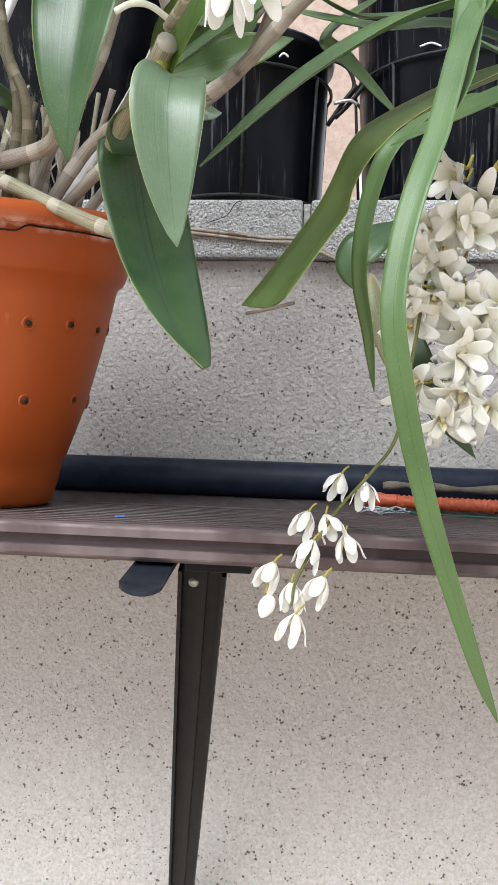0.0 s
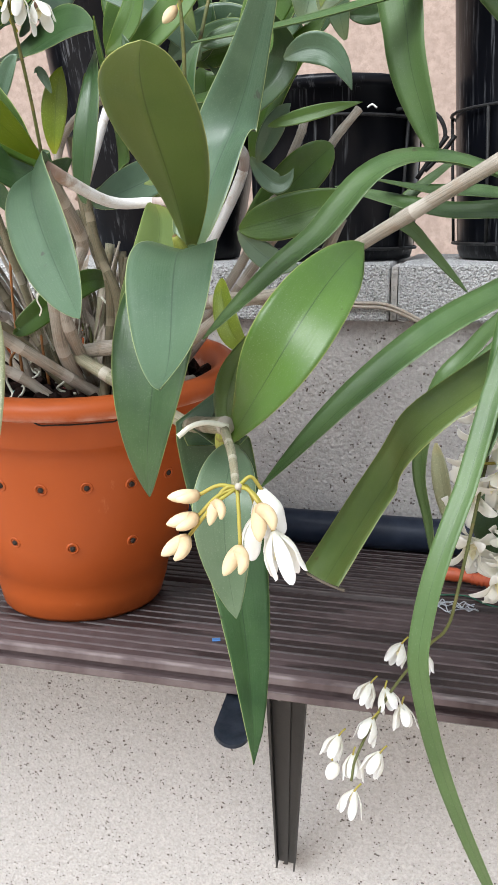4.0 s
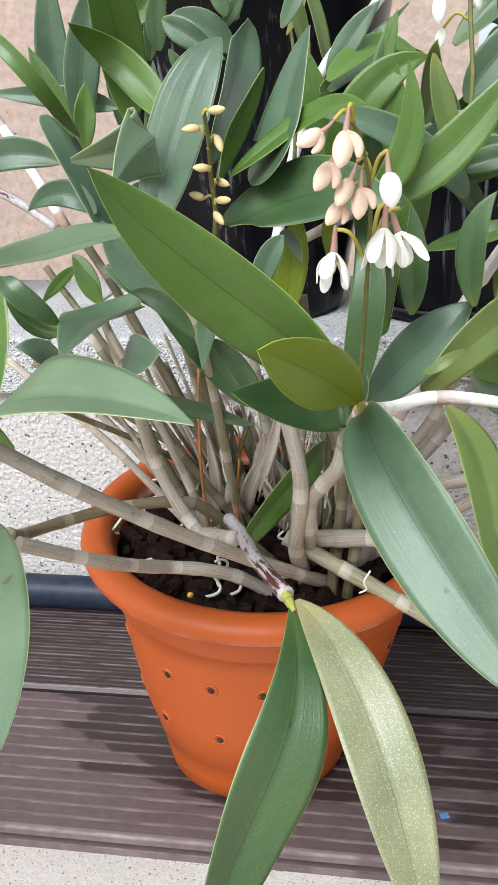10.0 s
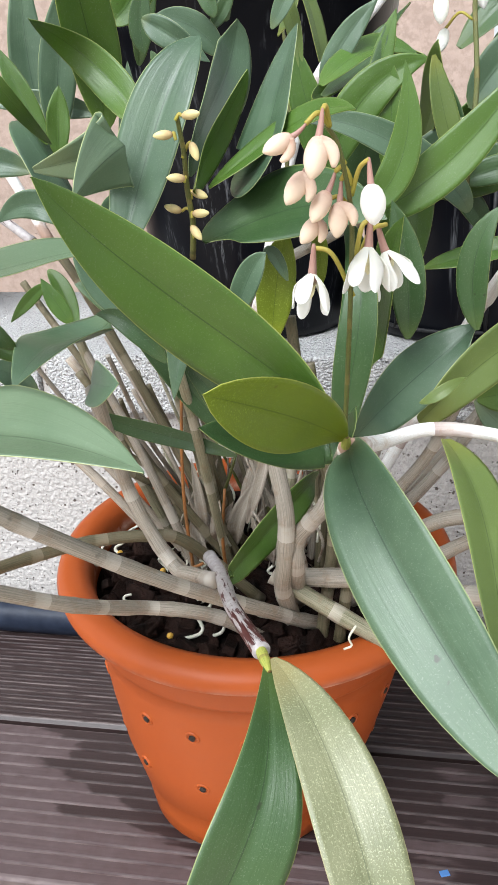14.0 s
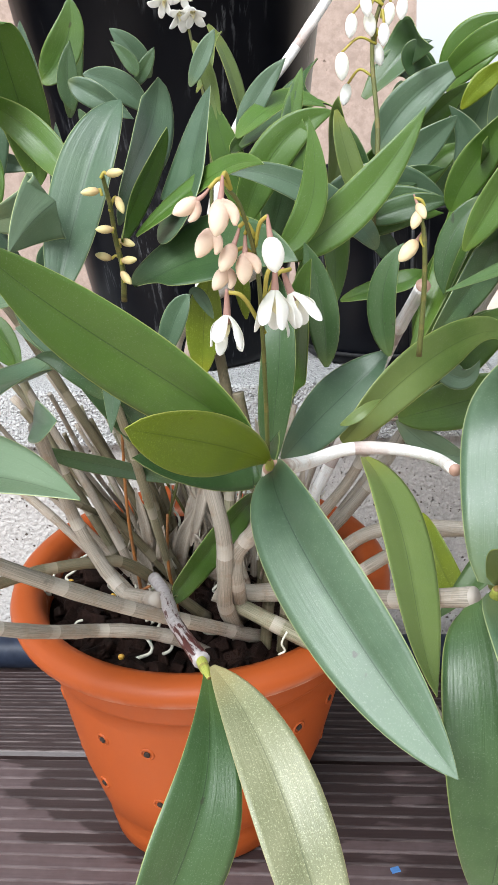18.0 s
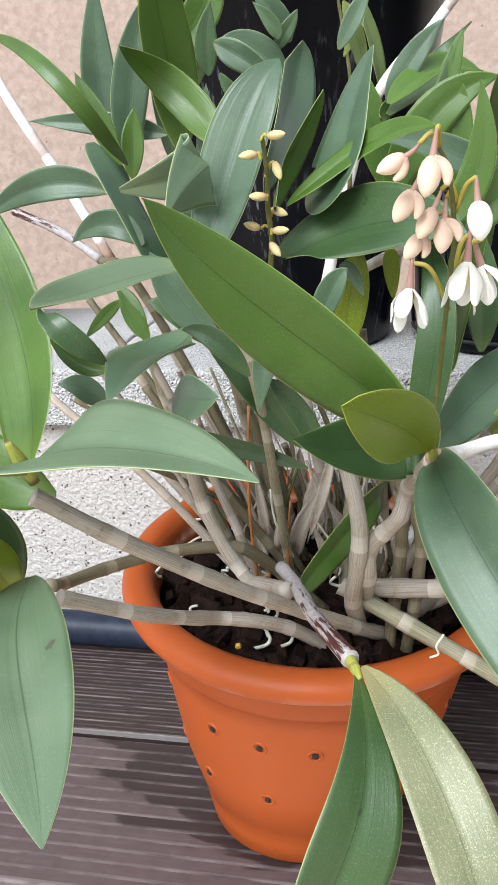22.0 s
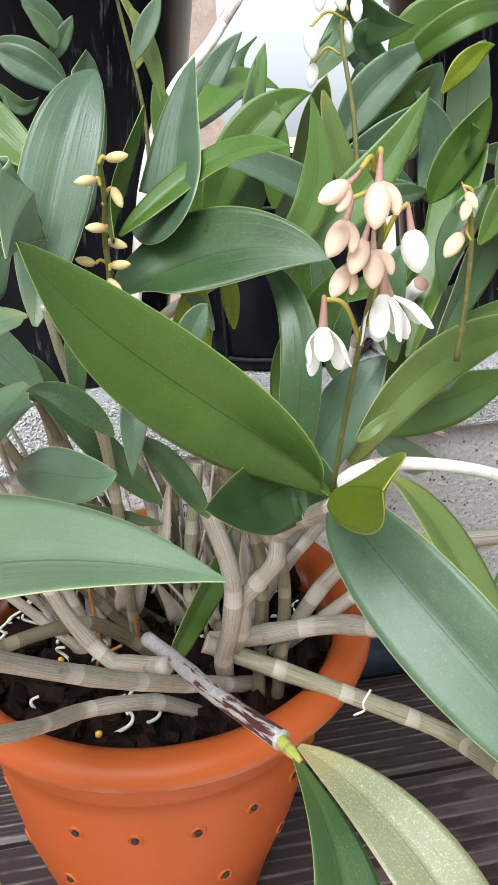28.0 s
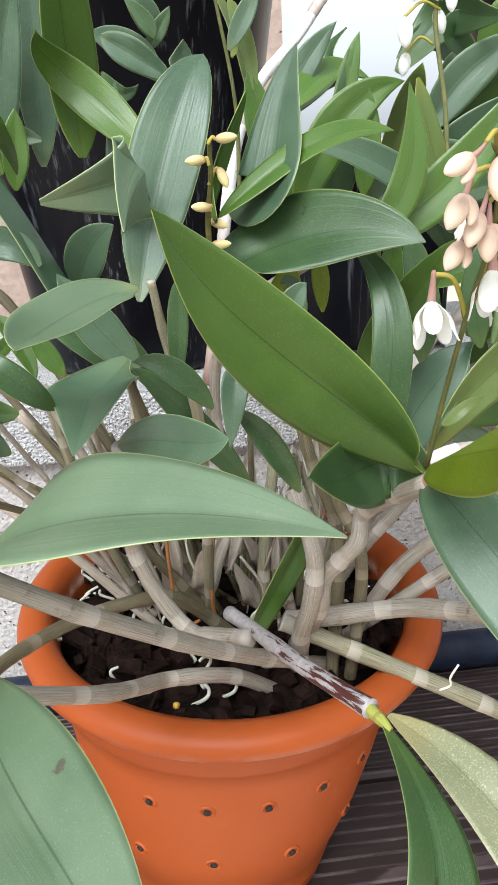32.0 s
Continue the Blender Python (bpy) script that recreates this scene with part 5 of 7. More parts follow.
leaf(orchid, (0.174, 0.140, 0.399), (0.184, 0.140, 0.449), (0.187, 0.140, 0.468), 0.0055, (-0.29, -0.96, -0.03), "D", 0.18)
leaf(orchid, (0.174, 0.050, 0.334), (0.171, 0.050, 0.366), (0.181, 0.050, 0.390), 0.0068, (-0.32, -0.93, 0.18), "D", 0.18)
leaf(orchid, (0.220, 0.060, 0.409), (0.204, 0.060, 0.387), (0.202, 0.060, 0.362), 0.0059, (-0.39, -0.91, 0.12), "D", 0.18)
leaf(orchid, (0.019, 0.050, 0.402), (0.016, 0.050, 0.422), (0.016, 0.050, 0.455), 0.0063, (0.09, -1.00, 0.04), "B", 0.18)
cane(orchid, [(0.040, 0.110, 0.150), (0.039, 0.020, 0.315), (0.029, 0.010, 0.351), (0.024, -0.003, 0.383)], 0.0030, 0.0016, "green")
leaf(orchid, (0.031, 0.000, 0.342), (0.033, 0.000, 0.369), (0.034, 0.000, 0.383), 0.0037, (-0.00, -0.98, 0.20), "D", 0.18)
leaf(orchid, (0.043, -0.020, 0.337), (0.029, -0.020, 0.353), (0.015, -0.020, 0.357), 0.0044, (0.01, -0.96, 0.26), "D", 0.18)
leaf(orchid, (0.053, -0.020, 0.352), (0.051, -0.025, 0.344), (0.048, -0.030, 0.324), 0.0078, (-0.06, -0.95, 0.30), "B", 0.18)
leaf(orchid, (0.075, -0.020, 0.300), (0.062, -0.020, 0.324), (0.050, -0.020, 0.336), 0.0045, (-0.10, -0.93, 0.35), "D", 0.18)
leaf(orchid, (0.088, 0.030, 0.361), (0.082, 0.030, 0.373), (0.077, 0.030, 0.373), 0.0097, (-0.15, -0.97, 0.17), "B", 0.18)
leaf(orchid, (0.101, 0.060, 0.354), (0.100, 0.060, 0.372), (0.099, 0.060, 0.378), 0.0059, (-0.18, -0.97, 0.16), "O", 0.18)
leaf(orchid, (-0.054, 0.120, 0.425), (-0.060, 0.120, 0.465), (-0.057, 0.120, 0.515), 0.0090, (0.32, -0.94, -0.07), "B", 0.18, 0.66)
leaf(orchid, (-0.044, 0.110, 0.422), (-0.038, 0.110, 0.466), (-0.025, 0.110, 0.504), 0.0092, (0.29, -0.96, -0.08), "B", 0.18, 0.66)
leaf(orchid, (-0.038, 0.080, 0.421), (-0.049, 0.080, 0.445), (-0.058, 0.080, 0.466), 0.0053, (0.33, -0.94, -0.04), "G", 0.18)
leaf(orchid, (-0.033, 0.080, 0.414), (-0.031, 0.080, 0.433), (-0.029, 0.080, 0.448), 0.0057, (0.29, -0.96, -0.01), "G", 0.18)
leaf(orchid, (-0.040, 0.060, 0.409), (-0.073, 0.060, 0.414), (-0.109, 0.060, 0.398), 0.0077, (0.39, -0.92, 0.04), "B", 0.18)
leaf(orchid, (-0.024, 0.060, 0.383), (-0.042, 0.060, 0.394), (-0.062, 0.060, 0.385), 0.0098, (0.33, -0.94, 0.08), "B", 0.18)
leaf(orchid, (-0.035, 0.020, 0.329), (-0.050, 0.020, 0.333), (-0.064, 0.020, 0.347), 0.0048, (0.37, -0.90, 0.24), "G", 0.18)
leaf(orchid, (0.015, 0.040, 0.339), (-0.003, 0.040, 0.361), (-0.015, 0.040, 0.382), 0.0089, (0.25, -0.95, 0.17), "B", 0.18)
leaf(orchid, (-0.024, 0.120, 0.435), (-0.059, 0.120, 0.442), (-0.104, 0.120, 0.446), 0.0061, (0.32, -0.95, -0.03), "B", 0.18)
leaf(orchid, (-0.016, 0.030, 0.341), (-0.023, 0.030, 0.352), (-0.029, 0.030, 0.363), 0.0049, (0.30, -0.93, 0.20), "G", 0.18)
leaf(orchid, (-0.035, 0.050, 0.357), (-0.046, 0.050, 0.348), (-0.057, 0.050, 0.337), 0.0031, (0.34, -0.92, 0.19), "G", 0.18)
leaf(orchid, (0.142, 0.040, 0.332), (0.140, 0.040, 0.366), (0.133, 0.040, 0.394), 0.0073, (0.02, -0.98, 0.18), "D", 0.18)
leaf(orchid, (0.177, 0.140, 0.392), (0.195, 0.140, 0.415), (0.224, 0.140, 0.434), 0.0160, (-0.10, -0.99, 0.03), "G", 0.18)
leaf(orchid, (0.183, 0.120, 0.367), (0.173, 0.120, 0.385), (0.158, 0.120, 0.391), 0.0077, (-0.05, -0.99, 0.10), "D", 0.18)
leaf(orchid, (0.172, 0.130, 0.430), (0.192, 0.130, 0.457), (0.225, 0.130, 0.476), 0.0100, (-0.09, -0.99, -0.06), "B", 0.18)
leaf(orchid, (-0.007, 0.160, 0.466), (-0.008, 0.160, 0.484), (-0.004, 0.160, 0.504), 0.0071, (0.29, -0.95, -0.10), "D", 0.18)
leaf(orchid, (0.034, 0.160, 0.482), (0.030, 0.160, 0.491), (0.020, 0.160, 0.502), 0.0078, (0.23, -0.97, -0.12), "D", 0.18)
leaf(orchid, (0.242, -0.113, 0.188), (0.239, -0.105, 0.206), (0.253, -0.100, 0.236), 0.0073, (-0.52, -0.83, 0.21), "Y", 0.18)
leaf(orchid, (0.180, 0.140, 0.273), (0.229, 0.140, 0.318), (0.249, 0.140, 0.334), 0.0166, (0.17, -0.98, 0.08), "G", 0.18)
leaf(orchid, (0.184, 0.120, 0.277), (0.229, 0.120, 0.288), (0.276, 0.120, 0.301), 0.0142, (0.17, -0.98, 0.13), "G", 0.18)
leaf(orchid, (0.183, 0.120, 0.276), (0.208, 0.120, 0.255), (0.228, 0.120, 0.252), 0.0127, (0.20, -0.96, 0.18), "L", 0.18)
leaf(orchid, (0.198, 0.100, 0.325), (0.216, 0.100, 0.307), (0.228, 0.100, 0.317), 0.0101, (0.20, -0.97, 0.10), "B", 0.18)
leaf(orchid, (0.230, 0.060, 0.378), (0.255, 0.060, 0.381), (0.272, 0.060, 0.358), 0.0132, (0.15, -0.99, -0.02), "B", 0.18)
leaf(orchid, (0.215, 0.080, 0.342), (0.246, 0.080, 0.349), (0.276, 0.080, 0.354), 0.0042, (0.16, -0.99, 0.04), "G", 0.18)
leaf(orchid, (0.203, 0.100, 0.321), (0.215, 0.100, 0.345), (0.226, 0.100, 0.358), 0.0092, (0.20, -0.98, 0.04), "B", 0.18)
leaf(orchid, (0.238, 0.080, 0.401), (0.248, 0.080, 0.444), (0.255, 0.080, 0.491), 0.0168, (0.15, -0.98, -0.12), "L", 0.18)
leaf(orchid, (0.252, 0.060, 0.403), (0.274, 0.060, 0.436), (0.304, 0.060, 0.468), 0.0119, (0.11, -0.99, -0.11), "L", 0.18)
leaf(orchid, (0.208, 0.040, 0.386), (0.225, 0.040, 0.415), (0.239, 0.040, 0.439), 0.0079, (0.21, -0.98, -0.08), "G", 0.18)
leaf(orchid, (0.254, 0.050, 0.403), (0.257, 0.050, 0.417), (0.260, 0.050, 0.430), 0.0027, (0.15, -0.99, -0.08), "Y", 0.18)
leaf(orchid, (0.214, 0.100, 0.450), (0.227, 0.100, 0.464), (0.240, 0.100, 0.470), 0.0111, (0.18, -0.97, -0.15), "O", 0.18)
leaf(orchid, (0.176, 0.120, 0.408), (0.188, 0.120, 0.417), (0.209, 0.120, 0.421), 0.0105, (0.24, -0.97, -0.07), "D", 0.18)
leaf(orchid, (0.256, 0.150, 0.421), (0.276, 0.150, 0.420), (0.296, 0.150, 0.428), 0.0059, (0.10, -0.99, -0.07), "D", 0.18)
leaf(orchid, (0.150, 0.080, 0.453), (0.158, 0.080, 0.421), (0.168, 0.080, 0.399), 0.0055, (0.30, -0.95, -0.08), "Y", 0.18)
leaf(orchid, (0.154, 0.120, 0.389), (0.176, 0.120, 0.396), (0.209, 0.120, 0.397), 0.0077, (0.25, -0.97, -0.04), "G", 0.18)
cane(orchid, [(0.1040, 0.0660, 0.1560), (0.0896, 0.0466, 0.1713), (0.0789, 0.0323, 0.1841), (0.0385, -0.0215, 0.2325), (-0.0046, -0.0619, 0.2788), (-0.0325, -0.0788, 0.3057)], 0.0044, 0.0036, "dry")
cane(orchid, [(0.0740, 0.0440, 0.1560), (0.0515, 0.0316, 0.1783), (0.0330, 0.0219, 0.1892), (0.0139, 0.0120, 0.1963), (0.0024, -0.0079, 0.2084), (-0.0112, -0.0338, 0.2263), (-0.0365, -0.0620, 0.2505)], 0.0041, 0.0036, "dry")
cane(orchid, [(0.0620, 0.0820, 0.1600), (0.0257, 0.0603, 0.2080), (0.0069, 0.0491, 0.2182), (-0.0220, 0.0318, 0.2220), (-0.0445, 0.0073, 0.2250), (-0.0543, -0.0217, 0.2326), (-0.0452, -0.0522, 0.2501)], 0.0037, 0.0032, "old")
cane(orchid, [(0.0786, 0.0544, 0.1936), (0.0993, 0.0483, 0.1978), (0.1360, 0.0374, 0.2053), (0.1510, 0.0139, 0.2166), (0.1657, -0.0174, 0.2325), (0.2021, -0.0518, 0.2539)], 0.0056, 0.0044, "dry")
cane(orchid, [(0.0745, 0.0475, 0.1985), (0.0940, 0.0424, 0.1897), (0.1786, 0.0204, 0.1515), (0.1959, -0.0073, 0.1522), (0.1995, -0.0527, 0.1724), (0.2428, -0.1281, 0.1925)], 0.005, 0.0042, "green")
cane(orchid, [(0.0465, 0.0209, 0.2232), (0.0559, 0.0027, 0.2248), (0.0626, -0.0186, 0.2299), (0.0716, -0.0450, 0.2361), (0.0883, -0.0785, 0.2409)], 0.0034, 0.0036, "bark")
cane(orchid, [(0.0849, 0.0610, 0.1595), (0.0837, 0.0482, 0.1774), (0.0821, 0.0319, 0.2002), (0.0853, 0.0198, 0.2250), (0.0866, 0.0159, 0.2522), (0.0796, 0.0244, 0.2819)], 0.005, 0.0042, "dry")
cane(orchid, [(0.0860, 0.0750, 0.1650), (0.0902, 0.0266, 0.2157), (0.0913, 0.0216, 0.2348), (0.0984, 0.0162, 0.2475), (0.1063, 0.0126, 0.2590), (0.1101, 0.0130, 0.2740), (0.1190, -0.0460, 0.3110)], 0.0046, 0.004, "dry")
cane(orchid, [(0.1190, -0.0470, 0.3120), (0.1323, 0.0042, 0.2950), (0.1515, 0.0229, 0.2941), (0.1734, 0.0200, 0.2946), (0.1904, -0.0016, 0.2982), (0.1948, -0.0390, 0.3067)], 0.0038, 0.0026, "white")
cane(orchid, [(0.0500, 0.1400, 0.3000), (0.0807, 0.1963, 0.4365), (0.1239, 0.2120, 0.4924), (0.1730, 0.2300, 0.5560)], 0.0038, 0.0032, "white")
cane(orchid, [(-0.093, 0.200, 0.355), (-0.117, 0.200, 0.402), (-0.147, 0.200, 0.452), (-0.185, 0.200, 0.526), (-0.206, 0.200, 0.572)], 0.0038, 0.0032, "white")
cane(orchid, [(0.105, 0.075, 0.150), (0.159, 0.070, 0.222), (0.235, 0.043, 0.239), (0.290, 0.001, 0.271), (0.360, -0.040, 0.310)], 0.0045, 0.004, "dry")
cane(orchid, [(0.100, 0.085, 0.150), (0.191, 0.060, 0.225), (0.227, 0.050, 0.234), (0.255, 0.040, 0.255), (0.271, 0.030, 0.283)], 0.004, 0.0034, "dry")
cane(orchid, [(0.100, 0.050, 0.150), (0.107, 0.060, 0.235), (0.092, 0.060, 0.288), (0.085, 0.060, 0.338)], 0.0038, 0.003, "old")
cane(orchid, [(0.110, 0.050, 0.150), (0.117, 0.050, 0.227), (0.104, 0.050, 0.265), (0.095, 0.050, 0.317)], 0.0036, 0.003, "old")
cane(orchid, [(0.090, 0.100, 0.150), (0.121, 0.080, 0.213), (0.154, 0.070, 0.260), (0.174, 0.060, 0.309)], 0.0036, 0.003, "dry")
cane(orchid, [(0.120, 0.100, 0.152), (0.135, 0.100, 0.165), (0.155, 0.090, 0.170)], 0.0055, 0.0045, "dry")
cane(orchid, [(0.030, 0.090, 0.150), (-0.002, 0.085, 0.243), (-0.034, 0.080, 0.321)], 0.0030, 0.0024, "dry")
cane(orchid, [(0.025, 0.100, 0.150), (-0.040, 0.100, 0.228), (-0.106, 0.100, 0.290)], 0.0032, 0.0026, "sheath")
cane(orchid, [(0.035, 0.115, 0.150), (-0.025, 0.122, 0.255), (-0.085, 0.130, 0.343)], 0.0028, 0.0022, "old")
cane(orchid, [(0.045, 0.120, 0.150), (0.006, 0.120, 0.239), (-0.032, 0.120, 0.313)], 0.0028, 0.0022, "sheath")
cane(orchid, [(0.050, 0.125, 0.150), (0.025, 0.128, 0.248), (-0.001, 0.130, 0.331)], 0.0026, 0.0020, "old")
cane(orchid, [(0.070, 0.130, 0.150), (0.053, 0.100, 0.325), (0.122, 0.100, 0.383)], 0.0032, 0.0028, "dry")
cane(orchid, [(0.0533, -0.0039, 0.2244), (0.0386, 0.0112, 0.2182), (0.0299, 0.0201, 0.2146), (0.0189, 0.0259, 0.2253), (0.0093, 0.0270, 0.2446), (0.0046, 0.0215, 0.2669), (0.0070, -0.0120, 0.3220)], 0.0042, 0.0034, "dry")
cane(orchid, [(0.100, 0.130, 0.150), (0.1776, 0.1300, 0.2451), (0.2172, 0.1500, 0.3308), (0.2256, 0.1600, 0.3583)], 0.0040, 0.0032, "dry")
cane(orchid, [(0.110, 0.150, 0.150), (0.2205, 0.1600, 0.2966), (0.2421, 0.1700, 0.3370), (0.2615, 0.1800, 0.3630)], 0.0038, 0.0032, "dry")


cane(orchid, [(0.0980, 0.1250, 0.1600), (0.1769, 0.1440, 0.3089), (0.1840, 0.1049, 0.3379), (0.1922, 0.0656, 0.3663)], 0.0042, 0.0038, "white")

cane(orchid, [(0.0500, 0.1100, 0.1600), (-0.0413, 0.1100, 0.3459), (-0.0705, 0.1200, 0.3680)], 0.0030, 0.0026, "old")
cane(orchid, [(-0.0705, 0.1200, 0.3680), (-0.0980, 0.1300, 0.3837), (-0.1305, 0.1400, 0.3959)], 0.0029, 0.0026, "bark")

# upright canes crowded in the middle of the pot
rnd = random.Random(11)
for k in range(24):
    bx, by = PX + rnd.uniform(-0.030, 0.065), PY + rnd.uniform(-0.02, 0.055)
    lean = Vector((-0.02 + (bx - PX) * 0.7 + rnd.uniform(-0.035, 0.03), rnd.uniform(-0.02, 0.05), 0))
    h = rnd.uniform(0.06, 0.15)
    p0 = Vector((bx, by, 0.158))
    p2 = p0 + lean * h / 0.14 + Vector((0, 0, h))
    p1 = p0.lerp(p2, 0.5) + Vector((rnd.uniform(-0.010, 0.010), rnd.uniform(-0.01, 0.01), 0.006))
    cane(orchid, [p0, p1, p2], rnd.uniform(0.0012, 0.0032), rnd.uniform(0.0010, 0.0024), rnd.choice(["sheath", "old", "old", "old", "green", "green"]))
cane(orchid, [(0.072, 0.104, 0.148), (0.074, 0.110, 0.205), (0.084, 0.116, 0.268)], 0.0042, 0.0034, "green")
cane(orchid, [(0.094, 0.108, 0.148), (0.096, 0.112, 0.200), (0.093, 0.116, 0.262)], 0.0040, 0.0032, "old")
# papery old canes that fan out over the back of the pot
for k in range(14):
    p0 = Vector((PX + rnd.uniform(-0.045, 0.02), PY + rnd.uniform(-0.03, 0.04), 0.157))
    p2 = Vector((-0.095 + 0.0085 * k + rnd.uniform(-0.008, 0.008), rnd.uniform(0.045, 0.110), rnd.uniform(0.270, 0.335)))
    p1 = p0.lerp(p2, 0.5) + Vector((rnd.uniform(-0.012, 0.004), rnd.uniform(-0.01, 0.01), 0.008))
    r = rnd.uniform(0.0016, 0.0034)
    cane(orchid, [p0, p1, p2], r, r * 0.8, ("sheath", "old", "green", "old", "dry")[k % 5])
for low, high in (((0.0225, 0.080, 0.170), (0.0218, 0.080, 0.2911)), ((0.0440, 0.080, 0.165), (0.0440, 0.078, 0.2345)), ((0.0190, 0.070, 0.180), (0.0330, 0.060, 0.1960))):
    mid = Vector(low).lerp(Vector(high), 0.5) + Vector((-0.003, 0.0, 0.0))
    part("shoot", tube(bmesh.new(), [low, mid, high], lambda u: 0.0012 * (1 - 0.3 * u), 7, 12), SHOOT, orchid, "thin orange-brown young shoot")
# torn papery sheaths between the canes
for k in range(34):
    p0 = Vector((PX + rnd.uniform(-0.03, 0.07), PY + rnd.uniform(-0.03, 0.055), rnd.uniform(0.165, 0.21)))
    d = Vector((rnd.uniform(-0.02, 0.02), rnd.uniform(-0.015, 0.02), rnd.uniform(0.03, 0.06)))
    bm = blade(bmesh.new(), smooth_path([p0, p0 + d * 0.5 + Vector((rnd.uniform(-0.006, 0.006), -0.003, 0)), p0 + d], 8), rnd.uniform(0.003, 0.0065), (rnd.uniform(-0.6, 0.6), -1, 0.3), leaf_width, 0.6, 2, 0.0004, 0.2, 0.3, k)
    part("dry_sheath", bm, CANE["sheath"], orchid, "torn papery sheath")
# loose pale fibres of old sheaths
for k in range(46):
    p0 = Vector((PX + rnd.uniform(-0.04, 0.07), PY + rnd.uniform(-0.035, 0.055), rnd.uniform(0.16, 0.20)))
    d = Vector((rnd.uniform(-0.025, 0.02), rnd.uniform(-0.015, 0.02), rnd.uniform(0.03, 0.075)))
    side = Vector((rnd.uniform(-0.008, 0.008), rnd.uniform(-0.006, 0.006), 0))
    part("fibre", tube(bmesh.new(), [p0, p0 + d * 0.5 + side, p0 + d], rnd.uniform(0.0004, 0.0010), 6, 8), CANE["sheath"] if k % 3 else ROOT, orchid, "loose pale fibre")
# thin upright young shoots
for k in range(9):
    p0 = Vector((PX + rnd.uniform(-0.035, 0.03), PY + rnd.uniform(-0.02, 0.04), 0.162))
    part("shoot", tube(bmesh.new(), [p0, p0 + Vector((rnd.uniform(-0.008, 0.008), 0, 0.03)), p0 + Vector((rnd.uniform(-0.014, 0.014), 0.004, rnd.uniform(0.05, 0.085)))], lambda u: 0.0016 * (1 - 0.5 * u), 7, 10), CANE["stalk"], orchid, "thin green-brown young shoot")
for k in range(40):
    a, rr = (rnd.uniform(0, 6.283), rnd.uniform(0.03, 0.090)) if k < 20 else (rnd.uniform(1.8, 3.4), rnd.uniform(0.055, 0.093))
    p = Vector((PX + rr * math.cos(a), PY + rr * math.sin(a), 0.166 + 0.06 * rr * math.sin(a)))
    turn, size, bend = rnd.uniform(0, 6.283), rnd.uniform(0.006, 0.016), rnd.uniform(1.6, 3.4)
    q = [p + size * Vector((math.cos(turn) * math.sin(bend * u) + 0.3 * math.sin(7 * u + k), math.sin(turn) * math.sin(bend * u) * 0.8, 0.75 * (1 - math.cos(bend * u)))) for u in [j / 6 for j in range(7)]]
    part("root", tube(bmesh.new(), q, lambda u: 0.0011 * (1 - 0.3 * u), 7, 22), ROOT, orchid, "pale aerial root")
part("root", tube(bmesh.new(), [(0.119, -0.063, 0.233), (0.122, -0.066, 0.237), (0.121, -0.068, 0.242), (0.1235, -0.069, 0.248)], 0.00045, 7, 14), ROOT, orchid, "short white aerial root")


def leaf_joint(low, high, r):
    """The swollen yellow-green joint from which a pair of leaves grows."""
    q = [low, Vector(low).lerp(Vector(high), 0.5), high]
    return part("joint", tube(bmesh.new(), q, lambda u: r * (0.85 + 0.35 * math.sin(math.pi * u) - 0.45 * u * u), 10, 10, 2.0), CANE["joint"], orchid, "yellow-green ringed leaf joint")


leaf_joint((0.118, -0.041, 0.306), (0.1185, -0.048, 0.317), 0.0023)
leaf_joint((0.0868, -0.0750, 0.2408), (0.0930, -0.0890, 0.2395), 0.0021)
leaf_joint((0.209, -0.069, 0.259), (0.205, -0.081, 0.275), 0.0033)
leaf_joint((0.236, -0.113, 0.177), (0.241, -0.126, 0.193), 0.0029)
leaf_joint((-0.048, -0.064, 0.251), (-0.060, -0.071, 0.266), 0.0029)
leaf_joint((-0.032, -0.077, 0.311), (-0.037, -0.084, 0.330), 0.0026)


# ---- flowers ----
def petal_width(u):
    return max(0.03, 2.45 * (u + 0.03) ** 0.70 * (1 - u) ** 0.80)


